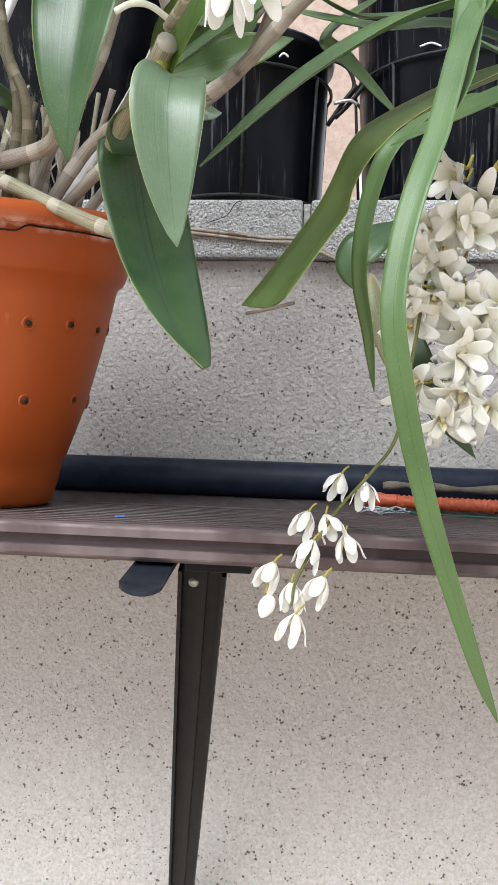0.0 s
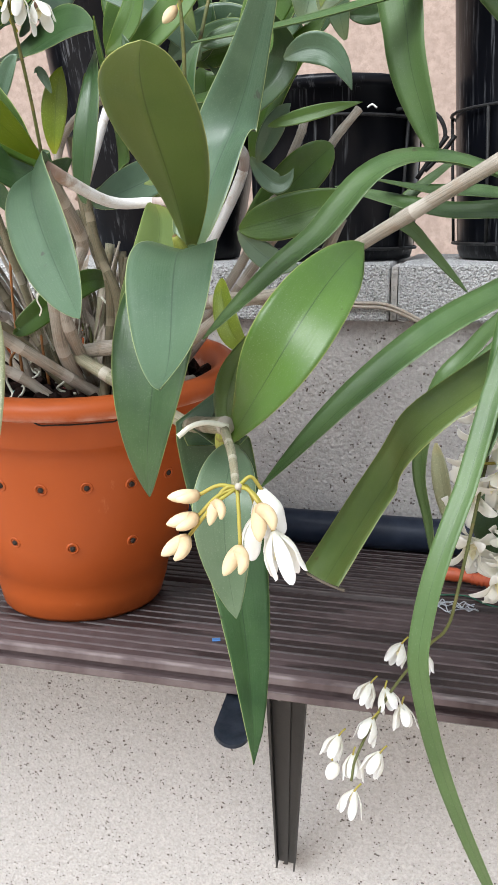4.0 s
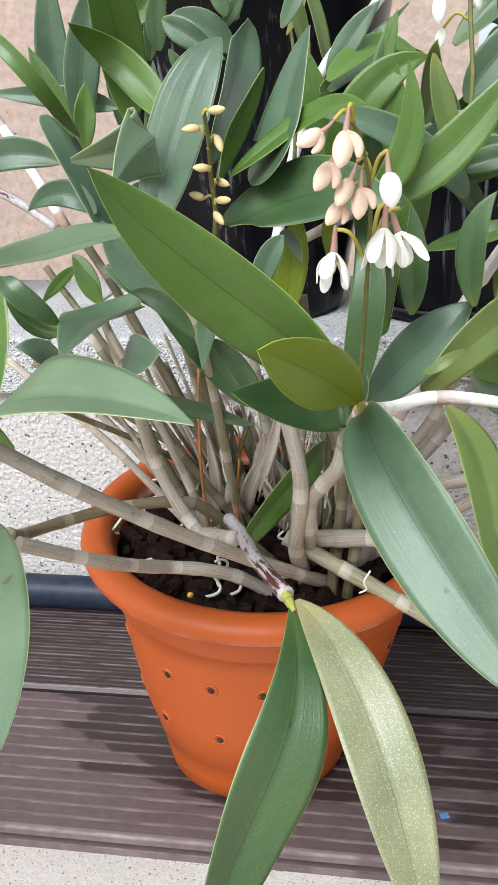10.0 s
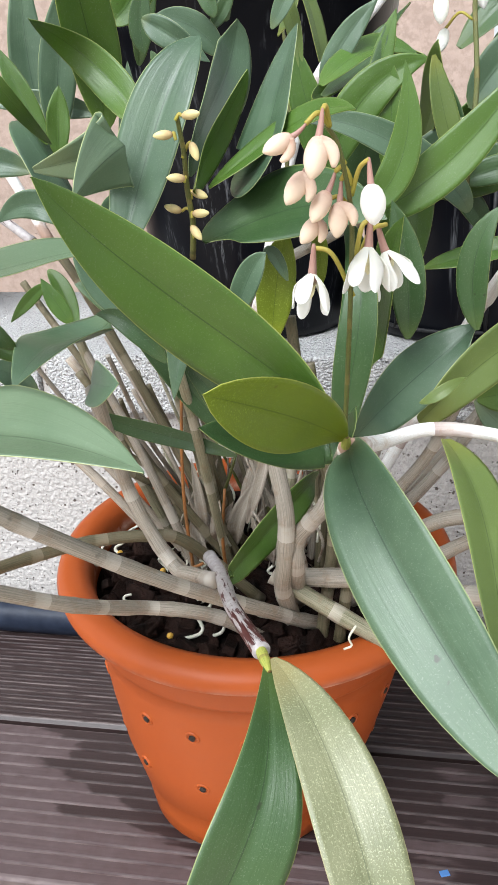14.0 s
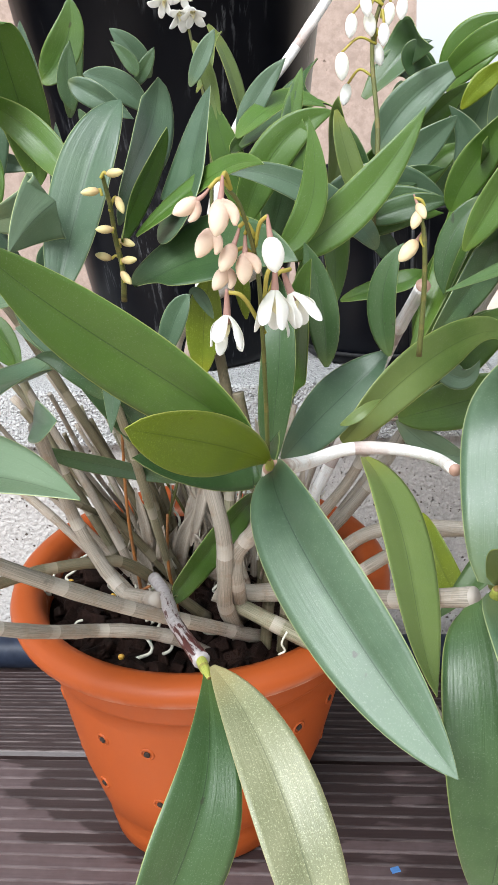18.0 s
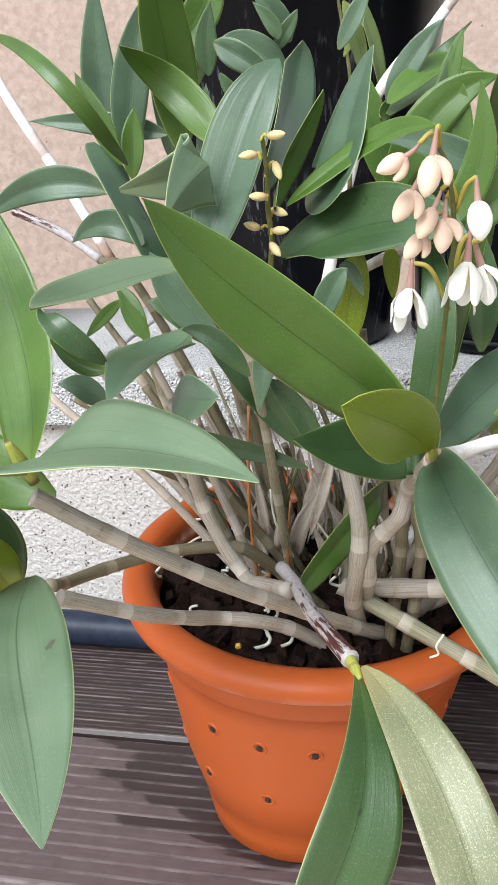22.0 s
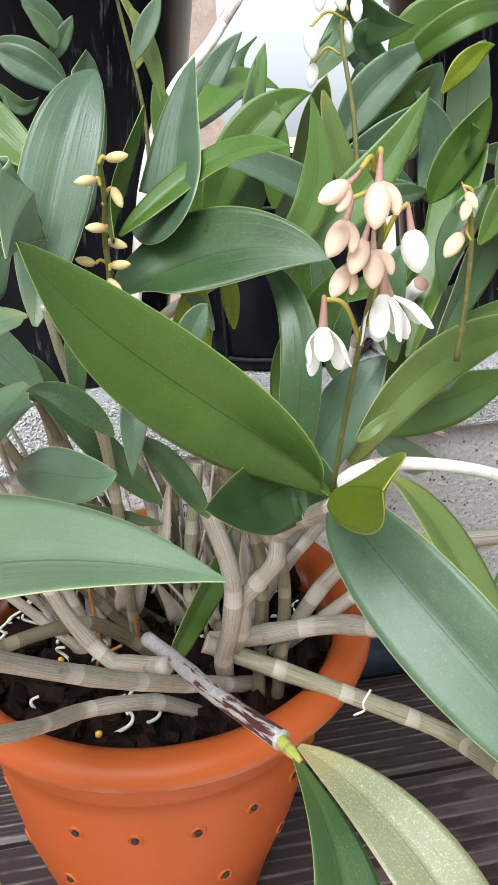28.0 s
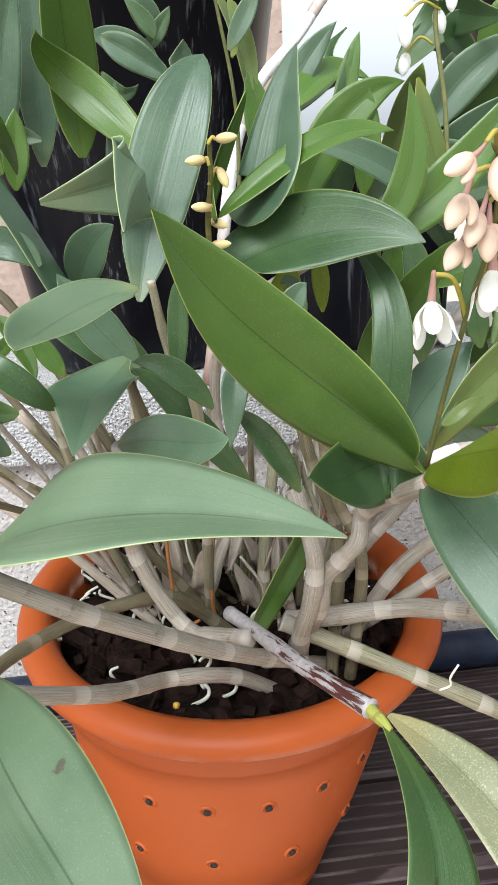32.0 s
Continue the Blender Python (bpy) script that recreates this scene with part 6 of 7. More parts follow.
def flower(spike, at, facing, size, open_by, petal_mat=None, label="", lip=True, broad=1.0, shape=petal_width, seed=0, bell=False):
    """An open flower: five petals round a small yellow lip, spread by open_by radians, or hanging as a loose bell."""
    rnd = random.Random(seed + at[0] * 917 + at[2] * 313)
    d = Vector(facing).normalized()
    frame_ = d.to_track_quat("Z", "Y").to_matrix()
    at = Vector(at)
    bm = bmesh.new()
    spin = rnd.uniform(0, 6.28)
    for k in range(5):
        a = 2 * math.pi * k / 5 + spin
        radial = Vector((math.cos(a), math.sin(a), 0))
        path = []
        out = open_by * (rnd.uniform(0.2, 2.6) if bell else rnd.uniform(0.8, 1.25))
        for j in range(13):
            u = 1 - (1 - j / 12) ** 1.5
            bend = out * (0.55 + 0.75 * u * u)
            if bell:
                away = 0.06 + 0.72 * open_by * math.sin(0.5 * math.pi * min(1.0, 1.7 * u)) + 0.22 * (out - open_by) * u * u
                path.append(at + frame_ @ (radial * size * away + Vector((0, 0, size * (u - 0.05 + 0.10 * (k % 2) * u)))))
            else:
                path.append(at + frame_ @ (radial * size * (0.10 * min(1, 4 * u) + u * math.sin(bend)) + Vector((0, 0, size * u * math.cos(bend)))))
        blade(bm, path, size * (0.23 if k % 2 else 0.28) * broad, frame_ @ (Vector((0, 0, 0.5)) - radial), shape, 0.25, 3, 0.0005, -0.12, 0.08, rnd.uniform(0, 6))
    f = part("flower", bm, petal_mat or PETAL, spike, label)
    if lip:
        bm = bmesh.new()
        path = [at + frame_ @ Vector((0, -0.08 * size - 0.12 * size * (j / 5) ** 2, size * (0.08 + 0.50 * j / 5))) for j in range(6)]
        blade(bm, path, size * (0.15 if shape is petal_width else 0.20) * broad, frame_ @ Vector((0, 1, 0.3)), petal_width, 0.7, 2, 0.0006)
        part("lip", bm, LIP, f, "yellow-marked lip")
        rod = [at + frame_ @ Vector((0, 0.03 * size, size * 0.06)), at + frame_ @ Vector((0, 0.05 * size, size * 0.22)), at + frame_ @ Vector((0, -0.01 * size, size * 0.36))]
        part("column", tube(bmesh.new(), rod, lambda u: size * (0.05 + 0.02 * u), 8, 6), LIP, f, "pale yellow column")
    return f


def cap(spike, at, facing, length, mat):
    """The tapered pink neck behind a hanging flower."""
    d = Vector(facing).normalized()
    a = Vector(at)
    q = [a + d * length * 0.35, a - d * length * 0.1, a - d * length * 0.55 + Vector((0, 0, length * 0.1)), a - d * length * 0.9 + Vector((0, 0, length * 0.3))]
    return part("neck", tube(bmesh.new(), q, lambda u: length * (0.15 * (1 - u) ** 0.7 + 0.06), 9, 8, 1.0), mat, spike, "pink tapered flower neck")


def bud(spike, at, facing, length, mat, fat=0.34, spur=True, label="", hook=(0.6, -0.3, 0.1)):
    """A closed teardrop bud; the spur at its foot bends out towards hook and down again."""
    d = Vector(facing).normalized()
    out = Vector(hook) - d * d.dot(Vector(hook))
    out = out.normalized() if out.length > 1e-4 else d.orthogonal().normalized()
    turn = Matrix((out, d.cross(out), d)).transposed().to_4x4()
    turn.translation = Vector(at)
    prof = [(0.20, 0.0), (0.55, 0.06), (0.82, 0.18), (0.98, 0.36), (1.0, 0.48), (0.90, 0.66), (0.64, 0.83), (0.30, 0.95), (0.04, 1.0)]
    bm = bmesh.new()
    uv = bm.loops.layers.uv.verify()
    rings = []
    for r, z in prof:
        q = length * fat * r
        rings.append([bm.verts.new((q * math.cos(2 * math.pi * k / 16) * (1 + 0.05 * math.cos(6 * math.pi * k / 16)), q * math.sin(2 * math.pi * k / 16), length * z)) for k in range(16)])
    for i, (a, b) in enumerate(zip(rings, rings[1:])):
        for k in range(16):
            f = bm.faces.new((a[k], a[(k + 1) % 16], b[(k + 1) % 16], b[k]))
            for loop, z in zip(f.loops, (prof[i][1], prof[i][1], prof[i + 1][1], prof[i + 1][1])):
                loop[uv].uv = (z, 0.5)
    bm.faces.new(rings[0][::-1])
    bm.faces.new(rings[-1])
    if spur:
        tube(bm, [(0.02 * length, 0, 0.16 * length), (0.25 * length, 0, 0.20 * length), (0.42 * length, 0, 0.38 * length), (0.47 * length, 0, 0.64 * length)], lambda u: length * (0.20 - 0.03 * u - 0.12 * u**4), 10, 10, 0.75)
    bmesh.ops.transform(bm, verts=bm.verts, matrix=turn)
    return part("bud", bm, mat, spike, label)


def pedicel(spike, points, r=0.0007):
    return part("pedicel", tube(bmesh.new(), points, r, 7, 12), PEDICEL, spike, "thin yellow-green flower stalk")


def spike_stem(points, r=0.0013, look_of="stalk", parent=None):
    ob = part("flower_spike", tube(bmesh.new(), points, lambda u: r * (1.1 - 0.4 * u), 8, 26, 5), CANE[look_of], parent or orchid)
    return ob


# main spike of pink-cream buds and two open flowers
main = spike_stem([(0.1175, -0.044, 0.316), (0.1190, -0.055, 0.345), (0.1205, -0.070, 0.378), (0.1210, -0.084, 0.402), (0.1180, -0.094, 0.420), (0.1145, -0.0970, 0.4265)], 0.0009)
# centre, hanging direction, length, where the spur points, and the height on the stem from which the bud hangs
MAIN_BUDS = [((0.1024, -0.106, 0.4220), (-0.88, -0.2, -0.42), 0.0125, (0.3, 0, -1), 0.426), ((0.1125, -0.108, 0.4184), (-0.18, -0.25, -1), 0.0158, (1, 0.1, 0), 0.426), ((0.1059, -0.096, 0.4099), (-0.52, -0.2, -0.85), 0.0145, (1, 0, 0.1), 0.416),
             ((0.1125, -0.0925, 0.4045), (-0.45, -0.3, -0.85), 0.0140, (0.2, 1, 0), 0.411), ((0.1175, -0.0900, 0.4005), (-0.08, -0.2, -1), 0.0145, (1, -0.2, 0), 0.410), ((0.1090, -0.087, 0.3973), (-0.55, -0.2, -0.8), 0.0130, (1, 0, -0.2), 0.402), ((0.1274, -0.0945, 0.4050), (0.12, -0.2, -1), 0.0160, (1, 0, 0), 0.407)]


def stem_at(z):
    return Vector((0.1212 - 0.9 * max(0.0, z - 0.412) ** 1.0 * 0.45, -0.070 - 0.56 * (z - 0.378), z))


for k, (centre, d, n, hook, z) in enumerate(MAIN_BUDS):
    dd, n = Vector(d).normalized(), 0.71 * n
    at = Vector(centre) - dd * n * 0.5
    bud(main, at, d, n, PETAL if k == 6 else BUD, 0.32 if k == 6 else 0.29, k not in (3, 6), "white swollen bud" if k == 6 else "", hook)
    cap(main, at, d, n * 0.52, NECK)
    a = at - dd * n * 0.44 + Vector((0, 0, n * 0.15))
    root = stem_at(z)
    pedicel(main, [root, root.lerp(a, 0.45) + Vector((0, -0.002, 0.0030)), a], 0.0007)
for (x, y, z), d, n, spread, low in (((0.1082, -0.0716, 0.3815), (-0.08, -0.45, -0.85), 0.0122, 0.60, 0.374), ((0.1260, -0.0732, 0.3900), (-0.05, -0.35, -1), 0.0136, 0.52, 0.381), ((0.1312, -0.0650, 0.3875), (0.40, -0.15, -0.85), 0.0130, 0.58, 0.381)):
    at = Vector((x, y, z))
    flower(main, at, d, n, spread, broad=0.92, bell=True)
    cap(main, at, (d[0], 0, -1), 0.0082, NECK)
    a, root = at + Vector((0, 0.001, 0.0085)), stem_at(low)
    pedicel(main, [root, root.lerp(a, 0.5) + Vector((0, -0.003, 0.006)), a], 0.0008)

# spike of small green-pink buds
small = spike_stem([(0.046, 0.026, 0.372), (0.048, 0.022, 0.388), (0.0478, 0.016, 0.402), (0.0492, 0.008, 0.417), (0.0490, 0.001, 0.431)], 0.0013)
for (x, y, z), side, dip in (((0.0430, -0.0017, 0.4242), -1, -0.05), ((0.0556, -0.0009, 0.4314), 1, 0.1), ((0.0540, 0.0071, 0.4171), 0.35, -0.9), ((0.0446, 0.0084, 0.4075), -1, 0.1), ((0.0527, 0.0194, 0.3999), 1, -0.35), ((0.0390, 0.0217, 0.3943), -1, 0.35), ((0.0531, 0.0181, 0.3923), 1, 0.05), ((0.0500, 0.0200, 0.3835), 0.5, -0.6)):
    d = Vector((side, -0.25, dip)).normalized()
    at = Vector((x, y, z)) - d * 0.0045
    bud(small, at, d, 0.0080, GREEN_BUD, 0.24, False)
    pedicel(small, [(0.0484, y + 0.001, z - 0.002), Vector((0.0484, y + 0.001, z - 0.001)).lerp(at, 0.6) + Vector((0, 0, 0.001)), at])

# upper spike of long white buds
upper = spike_stem([(0.168, 0.085, 0.395), (0.172, 0.105, 0.440), (0.170, 0.118, 0.482), (0.176, 0.120, 0.506), (0.188, 0.120, 0.512)], 0.0013)
UPPER = [(0.154, 0.116, 0.482, 0.020), (0.157, 0.122, 0.467, 0.016), (0.160, 0.118, 0.500, 0.017), (0.168, 0.118, 0.500, 0.017), (0.172, 0.123, 0.486, 0.017), (0.176, 0.114, 0.494, 0.016), (0.180, 0.120, 0.504, 0.017), (0.186, 0.118, 0.506, 0.016), (0.166, 0.114, 0.508, 0.016)]
for k, (x, y, z, n) in enumerate(UPPER):
    at, d = Vector((x, y, z)), Vector((0.25 * math.sin(5 * k), -0.25, -1))
    bud(upper, at, d, n * 0.72, PETAL if k % 3 else CREAM, 0.26, False, "long white bud")
    root = Vector((0.172 + 0.2 * (z - 0.48), 0.118, z + 0.003))
    pedicel(upper, [root, root.lerp(at, 0.5) + Vector((0, 0, 0.005)), at])
# pair of buds beside the canes
pair = spike_stem([(0.184, 0.004, 0.345), (0.1855, 0.000, 0.375), (0.1850, -0.003, 0.398), (0.1825, -0.004, 0.409)], 0.0012)
for centre, d, n in (((0.1781, -0.0014, 0.3920), (-0.68, -0.2, -0.72), 0.0125), ((0.1812, -0.0050, 0.4050), (-0.35, -0.3, -0.8), 0.0090), ((0.1836, -0.0050, 0.4085), (0.3, -0.3, -0.6), 0.0080)):
    dd = Vector(d).normalized()
    at = Vector(centre) - dd * n * 0.5
    bud(pair, at, d, n * 0.92, TAN_BUD, 0.28, False)
    cap(pair, at, d, n * 0.45, NECK)
    pedicel(pair, [(0.1850, -0.003, centre[2] + 0.002), Vector((0.1850, -0.003, centre[2] + 0.006)).lerp(at, 0.5), at - dd * n * 0.35])
# small open flowers at the top of a thin stalk
high = spike_stem([(0.074, 0.15, 0.40), (0.075, 0.160, 0.450), (0.066, 0.165, 0.509)], 0.0012)
for at in ((0.061, 0.163, 0.515), (0.070, 0.163, 0.516), (0.055, 0.165, 0.523), (0.066, 0.165, 0.527)):
    flower(high, at, (random.Random(at[0]).uniform(-0.5, 0.5), -0.6, -0.7), 0.011, 0.6)

# spray that hangs in front of the shelf edge
front = spike_stem([(0.245, -0.138, 0.194), (0.256, -0.165, 0.190), (0.266, -0.195, 0.186), (0.272, -0.214, 0.193)], 0.0019, "green")
for at, d, n in (((0.258, -0.214, 0.189), (-1, -0.2, -0.1), 0.0130), ((0.258, -0.216, 0.182), (-1, -0.2, -0.3), 0.0135), ((0.255, -0.218, 0.175), (-0.8, -0.2, -0.6), 0.0140), ((0.264, -0.214, 0.188), (-0.2, -0.3, -1), 0.0110), ((0.2800, -0.217, 0.1885), (0.05, -0.2, -1), 0.0150), ((0.2740, -0.220, 0.1740), (-0.45, -0.2, -0.9), 0.0140)):
    bud(front, at, d, n * 0.88, TAN_BUD, 0.22, True)
    pedicel(front, [(0.271, -0.212, 0.192), Vector((0.271, -0.212, 0.196)).lerp(Vector(at), 0.5), at])
for at, d in (((0.2790, -0.208, 0.1900), (0.2, 0.1, -1)), ((0.2850, -0.216, 0.1780), (0.35, -0.1, -1)), ((0.2770, -0.206, 0.180), (-0.1, 0.1, -1))):
    flower(front, at, d, 0.0165, 0.42, broad=0.75, bell=True)
    pedicel(front, [(0.272, -0.212, 0.193), Vector((0.272, -0.212, 0.193)).lerp(Vector(at), 0.5) + Vector((0, 0, 0.004)), at])
part("root", tube(bmesh.new(), [(0.247, -0.139, 0.195), (0.240, -0.146, 0.198), (0.234, -0.150, 0.197), (0.229, -0.153, 0.193)], 0.0012, 7, 14), ROOT, orchid, "curved white aerial root")

# ---- strap-leaved orchid at the right, with white flowers ----
strap_plant = thing("strap_leaved_orchid", "orchid with long arching strap leaves and hanging sprays of white flowers", "orchid")


def strap_width(u):
    return max(0.03, min(1.0, 0.55 + 2.2 * u) * (1 - u**5) ** 0.8)


def strap(points, half, normal, cut=False, look_of="S"):
    path = smooth_path(points, 40)
    bm = blade(bmesh.new(), path, half, normal, (lambda u: min(1.0, 0.6 + 1.4 * u)) if cut else strap_width, 0.30, 3, 0.0010, 0.0, 0.03, half * 900)
    ob = part("leaf", bm, LEAF[look_of], strap_plant, "strap leaf with a brown cut end" if cut else "")
    if cut:
        end, t = path[-1], (path[-1] - path[-3]).normalized()
        s = t.cross(Vector(normal).normalized()).normalized()
        part("cut_edge", tube(bmesh.new(), [end - s * half * 1.02, end + t * 0.0006, end + s * half * 1.02], 0.0009, 6, 6), TWIG, ob, "dry brown cut edge")
    return ob


strap([(0.5360, 0.1165, 0.2230), (0.4212, -0.0053, 0.2596), (0.3521, -0.0483, 0.2385), (0.3016, -0.0739, 0.2036), (0.2513, -0.0979, 0.1539)], 0.0130, (0.05, -0.25, 1))
strap([(0.5360, 0.1165, 0.2230), (0.4443, 0.0164, 0.2422), (0.3383, -0.0490, 0.1863), (0.3086, -0.0446, 0.1427), (0.2808, -0.0754, 0.0970)], 0.0158, (-0.6, -0.55, 0.6), True, "Y")
strap([(0.5360, 0.1165, 0.2230), (0.3292, 0.0429, 0.3140), (0.2540, 0.0194, 0.2672), (0.1936, -0.0046, 0.2140)], 0.0141, (0, -0.35, 0.9))
strap([(0.5360, 0.1165, 0.2230), (0.4600, 0.1100, 0.3900), (0.3594, 0.0800, 0.4216), (0.3125, 0.0500, 0.4072), (0.2474, 0.0200, 0.3883), (0.1933, -0.0100, 0.3758)], 0.0086, (0, -0.45, 0.9))
strap([(0.5360, 0.1165, 0.2230), (0.3915, -0.0391, 0.2536), (0.3472, -0.1101, 0.1571), (0.3333, -0.1289, 0.1021), (0.3361, -0.1302, 0.0672), (0.3495, -0.1210, 0.0150), (0.3722, -0.1066, -0.0485), (0.3852, -0.0966, -0.0792)], 0.0052, (-0.35, -0.95, 0.1))
strap([(0.5360, 0.1165, 0.2230), (0.3956, -0.0150, 0.2946), (0.3594, -0.0864, 0.1892), (0.3516, -0.0982, 0.1725)], 0.0079, (-0.5, -0.7, 0.4))
strap([(0.5360, 0.1165, 0.2230), (0.3939, 0.0505, 0.2322), (0.3455, 0.0160, 0.2021), (0.3301, 0.0151, 0.1748), (0.3241, 0.0250, 0.1325), (0.3305, 0.0348, 0.0949), (0.3345, 0.0392, 0.0620)], 0.0070, (-0.7, -0.7, 0.1))
strap([(0.5360, 0.1165, 0.2230), (0.3979, 0.0749, 0.2800), (0.3277, 0.0759, 0.2867), (0.2596, 0.0772, 0.3036)], 0.0085, (0, -0.6, 0.7))
strap([(0.5360, 0.1165, 0.2230), (0.4026, 0.1090, 0.2878), (0.3571, 0.0872, 0.2969), (0.3175, 0.0877, 0.2997), (0.2855, 0.0657, 0.3067)], 0.0073, (0, -0.5, 0.8))
strap([(0.3320, 0.0996, 0.3176), (0.2996, 0.0875, 0.2881), (0.3134, 0.0868, 0.2725), (0.3467, 0.0851, 0.2358)], 0.0047, (-0.5, -0.8, 0.3))
strap([(0.5360, 0.1165, 0.2230), (0.3148, 0.0823, 0.4570), (0.3044, 0.0571, 0.3854), (0.3248, 0.0543, 0.3146)], 0.0158, (-0.5, -0.7, 0.4))
strap([(0.5360, 0.1165, 0.2230), (0.4447, 0.0733, 0.2514), (0.3364, -0.0070, 0.1904)], 0.0113, (0, -0.5, 0.8))

bm = blade(bmesh.new(), smooth_path([(0.3502, 0.1054, 0.1751), (0.3311, 0.0847, 0.1586), (0.3200, 0.0820, 0.1450), (0.3237, 0.0813, 0.1258)], 16), 0.0141, (-0.4, -0.9, 0.2), leaf_width, 0.1, 3)
part("leaf", bm, LEAF["D"], strap_plant, "short dark round-tipped leaf")
bm = blade(bmesh.new(), smooth_path([(0.3314, 0.0759, 0.1363), (0.3361, 0.0695, 0.1163), (0.3398, 0.0687, 0.0972), (0.3447, 0.0678, 0.0747)], 16), 0.0068, (-0.5, -0.8, 0.2), leaf_width, 0.3, 3)
part("leaf", bm, LEAF["M"], strap_plant, "withered brownish leaf")
bm = blade(bmesh.new(), smooth_path([(0.3546, 0.1146, 0.1183), (0.3640, 0.0963, 0.0864), (0.3769, 0.0894, 0.0552), (0.4023, 0.0856, 0.0218)], 18), 0.0096, (-0.2, -0.95, 0.2), leaf_width, 0.2, 3)
part("leaf", bm, LEAF["D"], strap_plant, "dark pointed leaf behind the flowers")

# heavy spray of broad white flowers
scape = part("flower_spike", tube(bmesh.new(), [(0.4571, 0.1054, 0.2051), (0.4138, 0.0812, 0.2110), (0.3919, 0.0764, 0.1656), (0.3850, 0.0741, 0.1034), (0.3779, 0.0724, 0.0558)], lambda u: 0.0022 * (1.1 - 0.4 * u), 9, 30, 5), PEDICEL, strap_plant, "arching yellow-green flower spike")
SPRAY = [(0.3845, 0.0639, 0.1931), (0.3960, 0.0598, 0.1787), (0.3693, 0.0662, 0.1599), (0.3815, 0.0574, 0.1695), (0.3673, 0.0657, 0.1452), (0.3610, 0.0669, 0.1145), (0.3710, 0.0580, 0.1229), (0.3856, 0.0602, 0.1242), (0.3993, 0.0575, 0.1155),
         (0.3839, 0.0566, 0.0882), (0.3962, 0.0614, 0.0995), (0.3662, 0.0675, 0.0716), (0.3899, 0.0558, 0.0679), (0.3756, 0.0621, 0.0494), (0.3979, 0.0555, 0.0613), (0.4144, 0.0590, 0.1609), (0.4165, 0.0591, 0.1044), (0.3787, 0.0698, 0.1373)]
rnd = random.Random(21)
SPRAY += [(x + 0.0095 * math.sin(5 * k), y + 0.004, z + 0.010 * math.cos(3 * k) - 0.002) for k, (x, y, z) in enumerate(SPRAY)]
for k, at in enumerate(SPRAY):
    d = Vector((-0.35 + rnd.uniform(-0.9, 0.6), -0.75, rnd.uniform(-0.8, 0.1)))
    flower(scape, at, d, 0.0228, 0.90 if k % 3 else 0.5, CREAM, broad=0.84, seed=k)
    root = Vector((0.3893 + 0.02 * (at[2] - 0.11), 0.0745, at[2] + 0.008))
    pedicel(scape, [root, root.lerp(Vector(at), 0.5) + Vector((0, 0.002, -0.004)), at], 0.0010)

# thin hanging spray of small white flowers
hanging = part("flower_spike", tube(bmesh.new(), [(0.3650, 0.0689, 0.1308), (0.3504, 0.0191, 0.0568), (0.3447, 0.0112, 0.0334), (0.3332, 0.0154, 0.0164), (0.3121, -0.0064, -0.0068), (0.2958, -0.0333, -0.0343), (0.2935, -0.0455, -0.0457)], lambda u: 0.0011 * (1.1 - 0.4 * u), 8, 30, 5), CANE["stalk"], strap_plant, "thin hanging flower spike")
SMALL = [(0.3168, 0.0177, 0.0102), (0.3300, 0.0198, 0.0056), (0.2993, -0.0017, -0.0095), (0.3087, -0.0042, -0.0104), (0.3028, -0.0223, -0.0217), (0.3195, -0.0035, -0.0209), (0.2828, -0.0272, -0.0336), (0.2925, -0.0312, -0.0428), (0.3089, -0.0312, -0.0389), (0.2795, -0.0313, -0.0489), (0.2959, -0.0505, -0.0538)]
for k, at in enumerate(SMALL):
    d = Vector((-0.35 + 0.55 * (k % 2) + rnd.uniform(-0.2, 0.2), -0.62, -0.9))
    if k == 9:
        bud(hanging, Vector(at) + Vector((0.003, 0, 0.004)), (-0.4, -0.2, -0.9), 0.0125, PETAL, 0.34, False, "swollen white bud")
    else:
        flower(hanging, Vector(at) + Vector((0, 0.002, 0.004)), d, 0.0148, 0.54, broad=0.86, seed=k, bell=True)
    root = Vector((at[0] + 0.004 - 0.003 * (k % 2), at[1] + 0.003, at[2] + 0.009))
    pedicel(hanging, [root, root.lerp(Vector(at), 0.5) + Vector((0, 0, 0.003)), Vector(at) + Vector((0, 0, 0.005))], 0.0006)

# the strap-leaved orchid's own pot, beyond the shelf's visible end
nursery = thing("nursery_pot", "black plastic nursery pot on the shelf holding the strap-leaved orchid", "flower pot")
prof = [(0.052, 0.0005), (0.058, 0.004), (0.070, 0.170), (0.074, 0.171), (0.074, 0.182), (0.070, 0.183), (0.066, 0.178), (0.056, 0.02), (0.0, 0.02)]
bm = lathe([(r * 1.13, z * 1.13 + TOP) for r, z in prof], 48, 0.557, 0.1186)
for v in bm.verts:
    v.co.z -= FALL * (v.co.y - 0.019) * max(0.0, 1 - (v.co.z - TOP) / 0.2)
part("body", bm, BLACK, nursery)
part("potting_bark", lathe([(0.0757, 0.175), (0.0, 0.179)], 32, 0.557, 0.1186, False), BARK, nursery)

# odds and ends on the shelf
tool = thing("orange_hose", "ribbed orange plastic hose lying on the shelf", "hose")
part("fitting", tube(bmesh.new(), [(0.3400, 0.2284, deck(0.2284, 0.0073)), (0.3580, 0.2248, deck(0.2248, 0.0073)), (0.3659, 0.2225, deck(0.2225, 0.0073))], lambda u: 0.0052 + 0.0012 * (u < 0.4), 12, 10), ORANGE, tool, "smooth orange end fitting")
bm = bmesh.new()
run = [(0.3659 + 0.001352 * k, 0.2224 - 0.000352 * k, deck(0.2224 - 0.000352 * k, 0.0068)) for k in range(130)]
tube(bm, run, lambda u: 0.0050 + 0.0011 * (round(u * 129) % 3 == 0), 12)
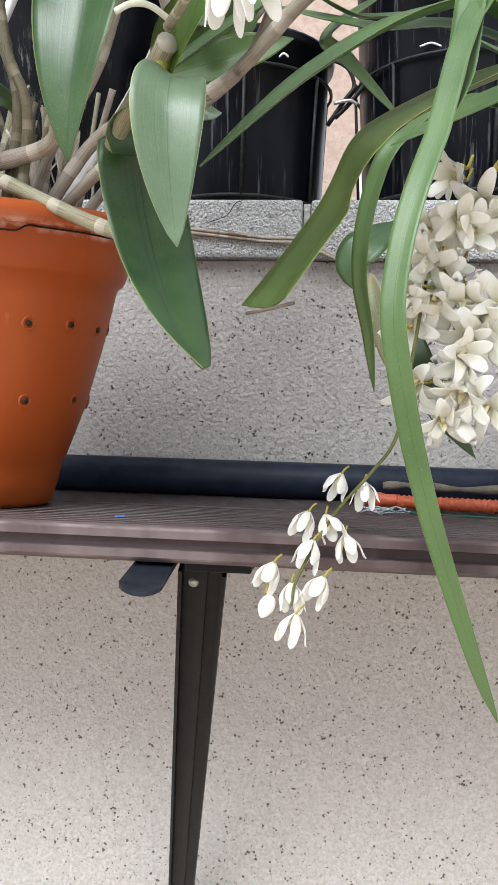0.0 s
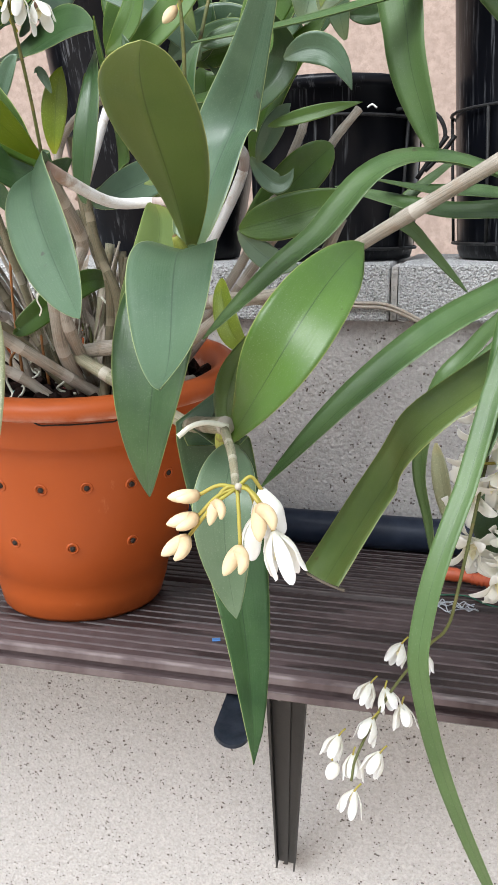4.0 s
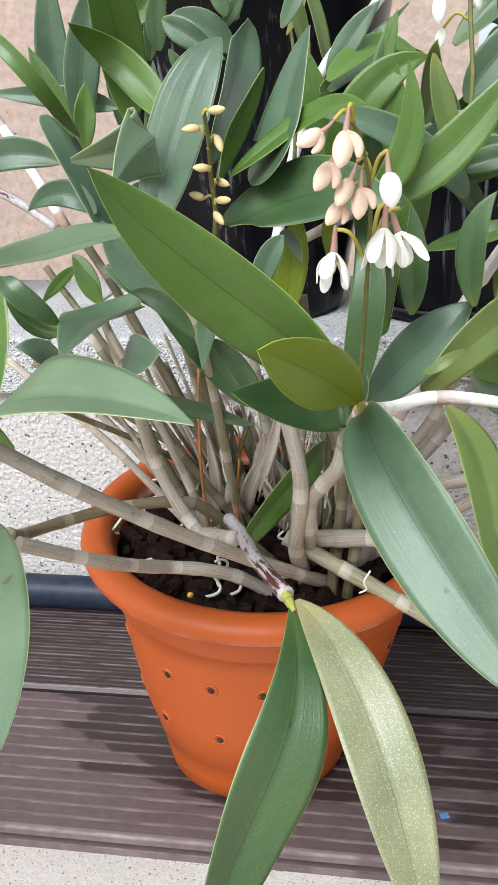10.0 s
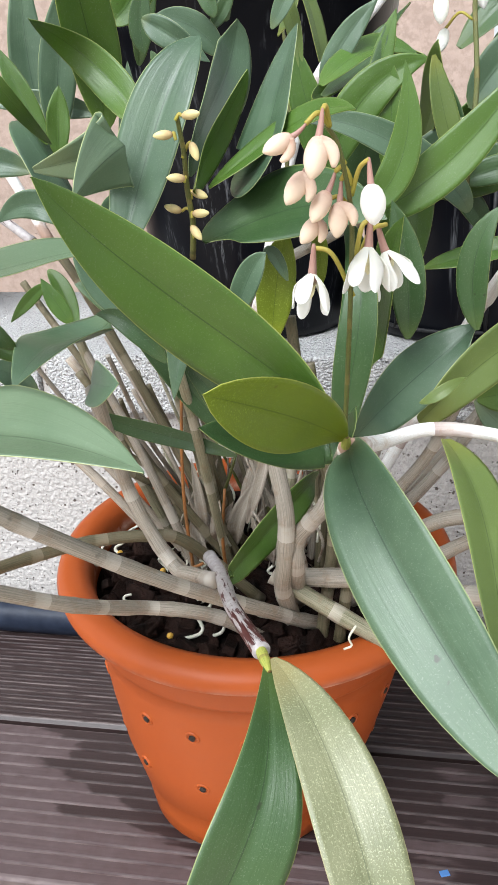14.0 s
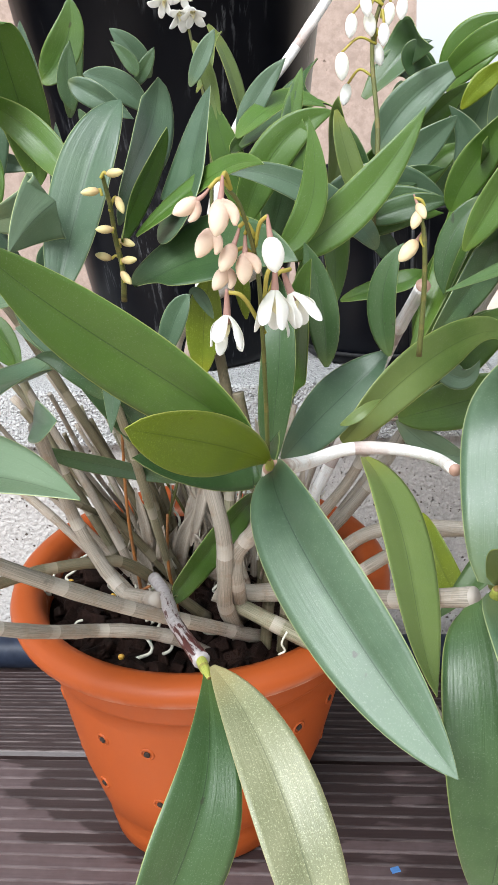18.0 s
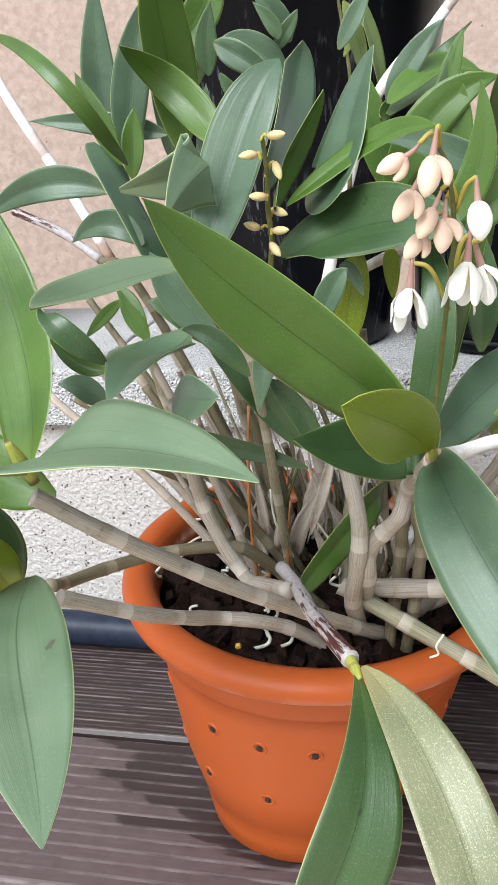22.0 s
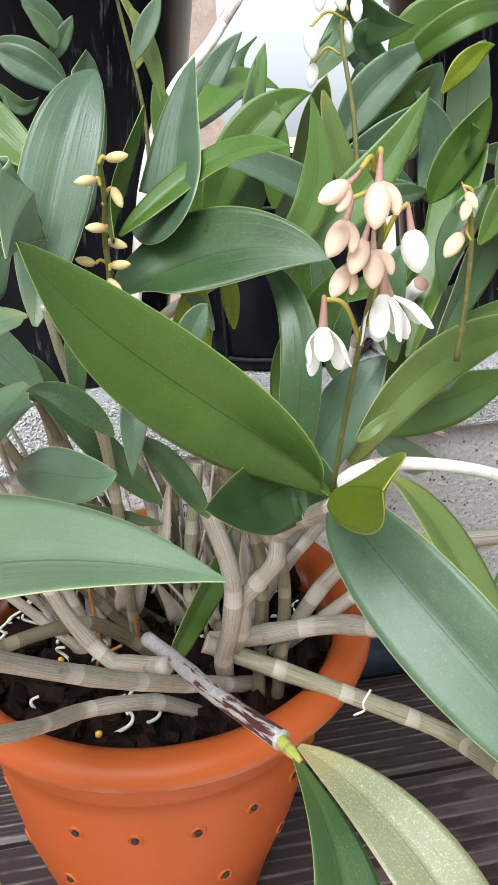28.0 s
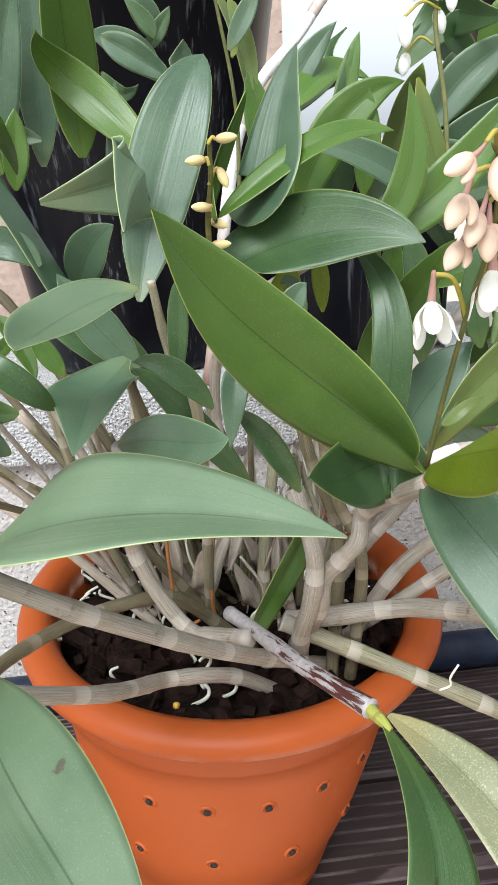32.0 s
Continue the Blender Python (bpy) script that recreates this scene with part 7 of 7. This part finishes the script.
part("ribbed_tube", bm, ORANGE, tool)
twig = thing("dry_twig", "dry grey-brown twig lying along the pipe", "twig")
part("twig", tube(bmesh.new(), [(0.3547, 0.2512, deck(0.2512, 0.0181)), (0.3829, 0.2476, deck(0.2476, 0.0192)), (0.4224, 0.2392, deck(0.2392, 0.0175)), (0.4733, 0.2444, deck(0.2444, 0.0192)), (0.5410, 0.2380, deck(0.2380, 0.0181))], lambda u: 0.0030 + 0.0009 * math.sin(23 * u), 9, 40), TWIG, twig)
CLEAR = plain("clear_wire", (0.55, 0.57, 0.60), (0.38, 0.40, 0.44), 0.25, 200)
tangle = thing("plastic_thread_tangle", "small tangle of clear plastic thread on the shelf", "thread")
for k in range(5):
    q = [(0.335 + 0.0068 * j + rnd.uniform(-0.003, 0.003), 0.1604 + rnd.uniform(-0.009, 0.009), deck(0.1604, 0.0016) + rnd.uniform(0, 0.005)) for j in range(6)]
    part("loop", tube(bmesh.new(), q, 0.0005, 6, 30), CLEAR, tangle)
STRING = plain("green_string", (0.02, 0.16, 0.09), (0.02, 0.11, 0.07), 0.7, 300)
cord = thing("green_string", "thin green string lying on the shelf", "string")
part("strand", tube(bmesh.new(), [(0.3318, 0.1887, deck(0.1887, 0.0011)), (0.3601, 0.1940, deck(0.1940, 0.0011)), (0.3825, 0.1769, deck(0.1769, 0.0011)), (0.4502, 0.1649, deck(0.1649, 0.0011))], 0.0006, 6, 24), STRING, cord)
rope = thing("dry_flower_stem", "pale dry flower stem lying against the coping", "stem")
for dz in (0.0, 0.0035):
    part("strand", tube(bmesh.new(), [(0.1654, 0.3220, 0.2120 + dz), (0.2400, 0.3225, 0.2040 + dz), (0.2760, 0.3225, 0.2015 + dz), (0.3184, 0.3225, 0.1835 + 0.5 * dz)], 0.0017, 7, 24), CANE["sheath"], rope)
thread = thing("black_thread", "fine black thread lying over the coping edge", "thread")
part("strand", tube(bmesh.new(), [(0.188, 0.3235, 0.2216), (0.205, 0.3235, 0.228), (0.216, 0.3235, 0.241), (0.240, 0.345, 0.2447), (0.268, 0.365, 0.2447)], 0.0004, 6, 24), WIRE, thread)
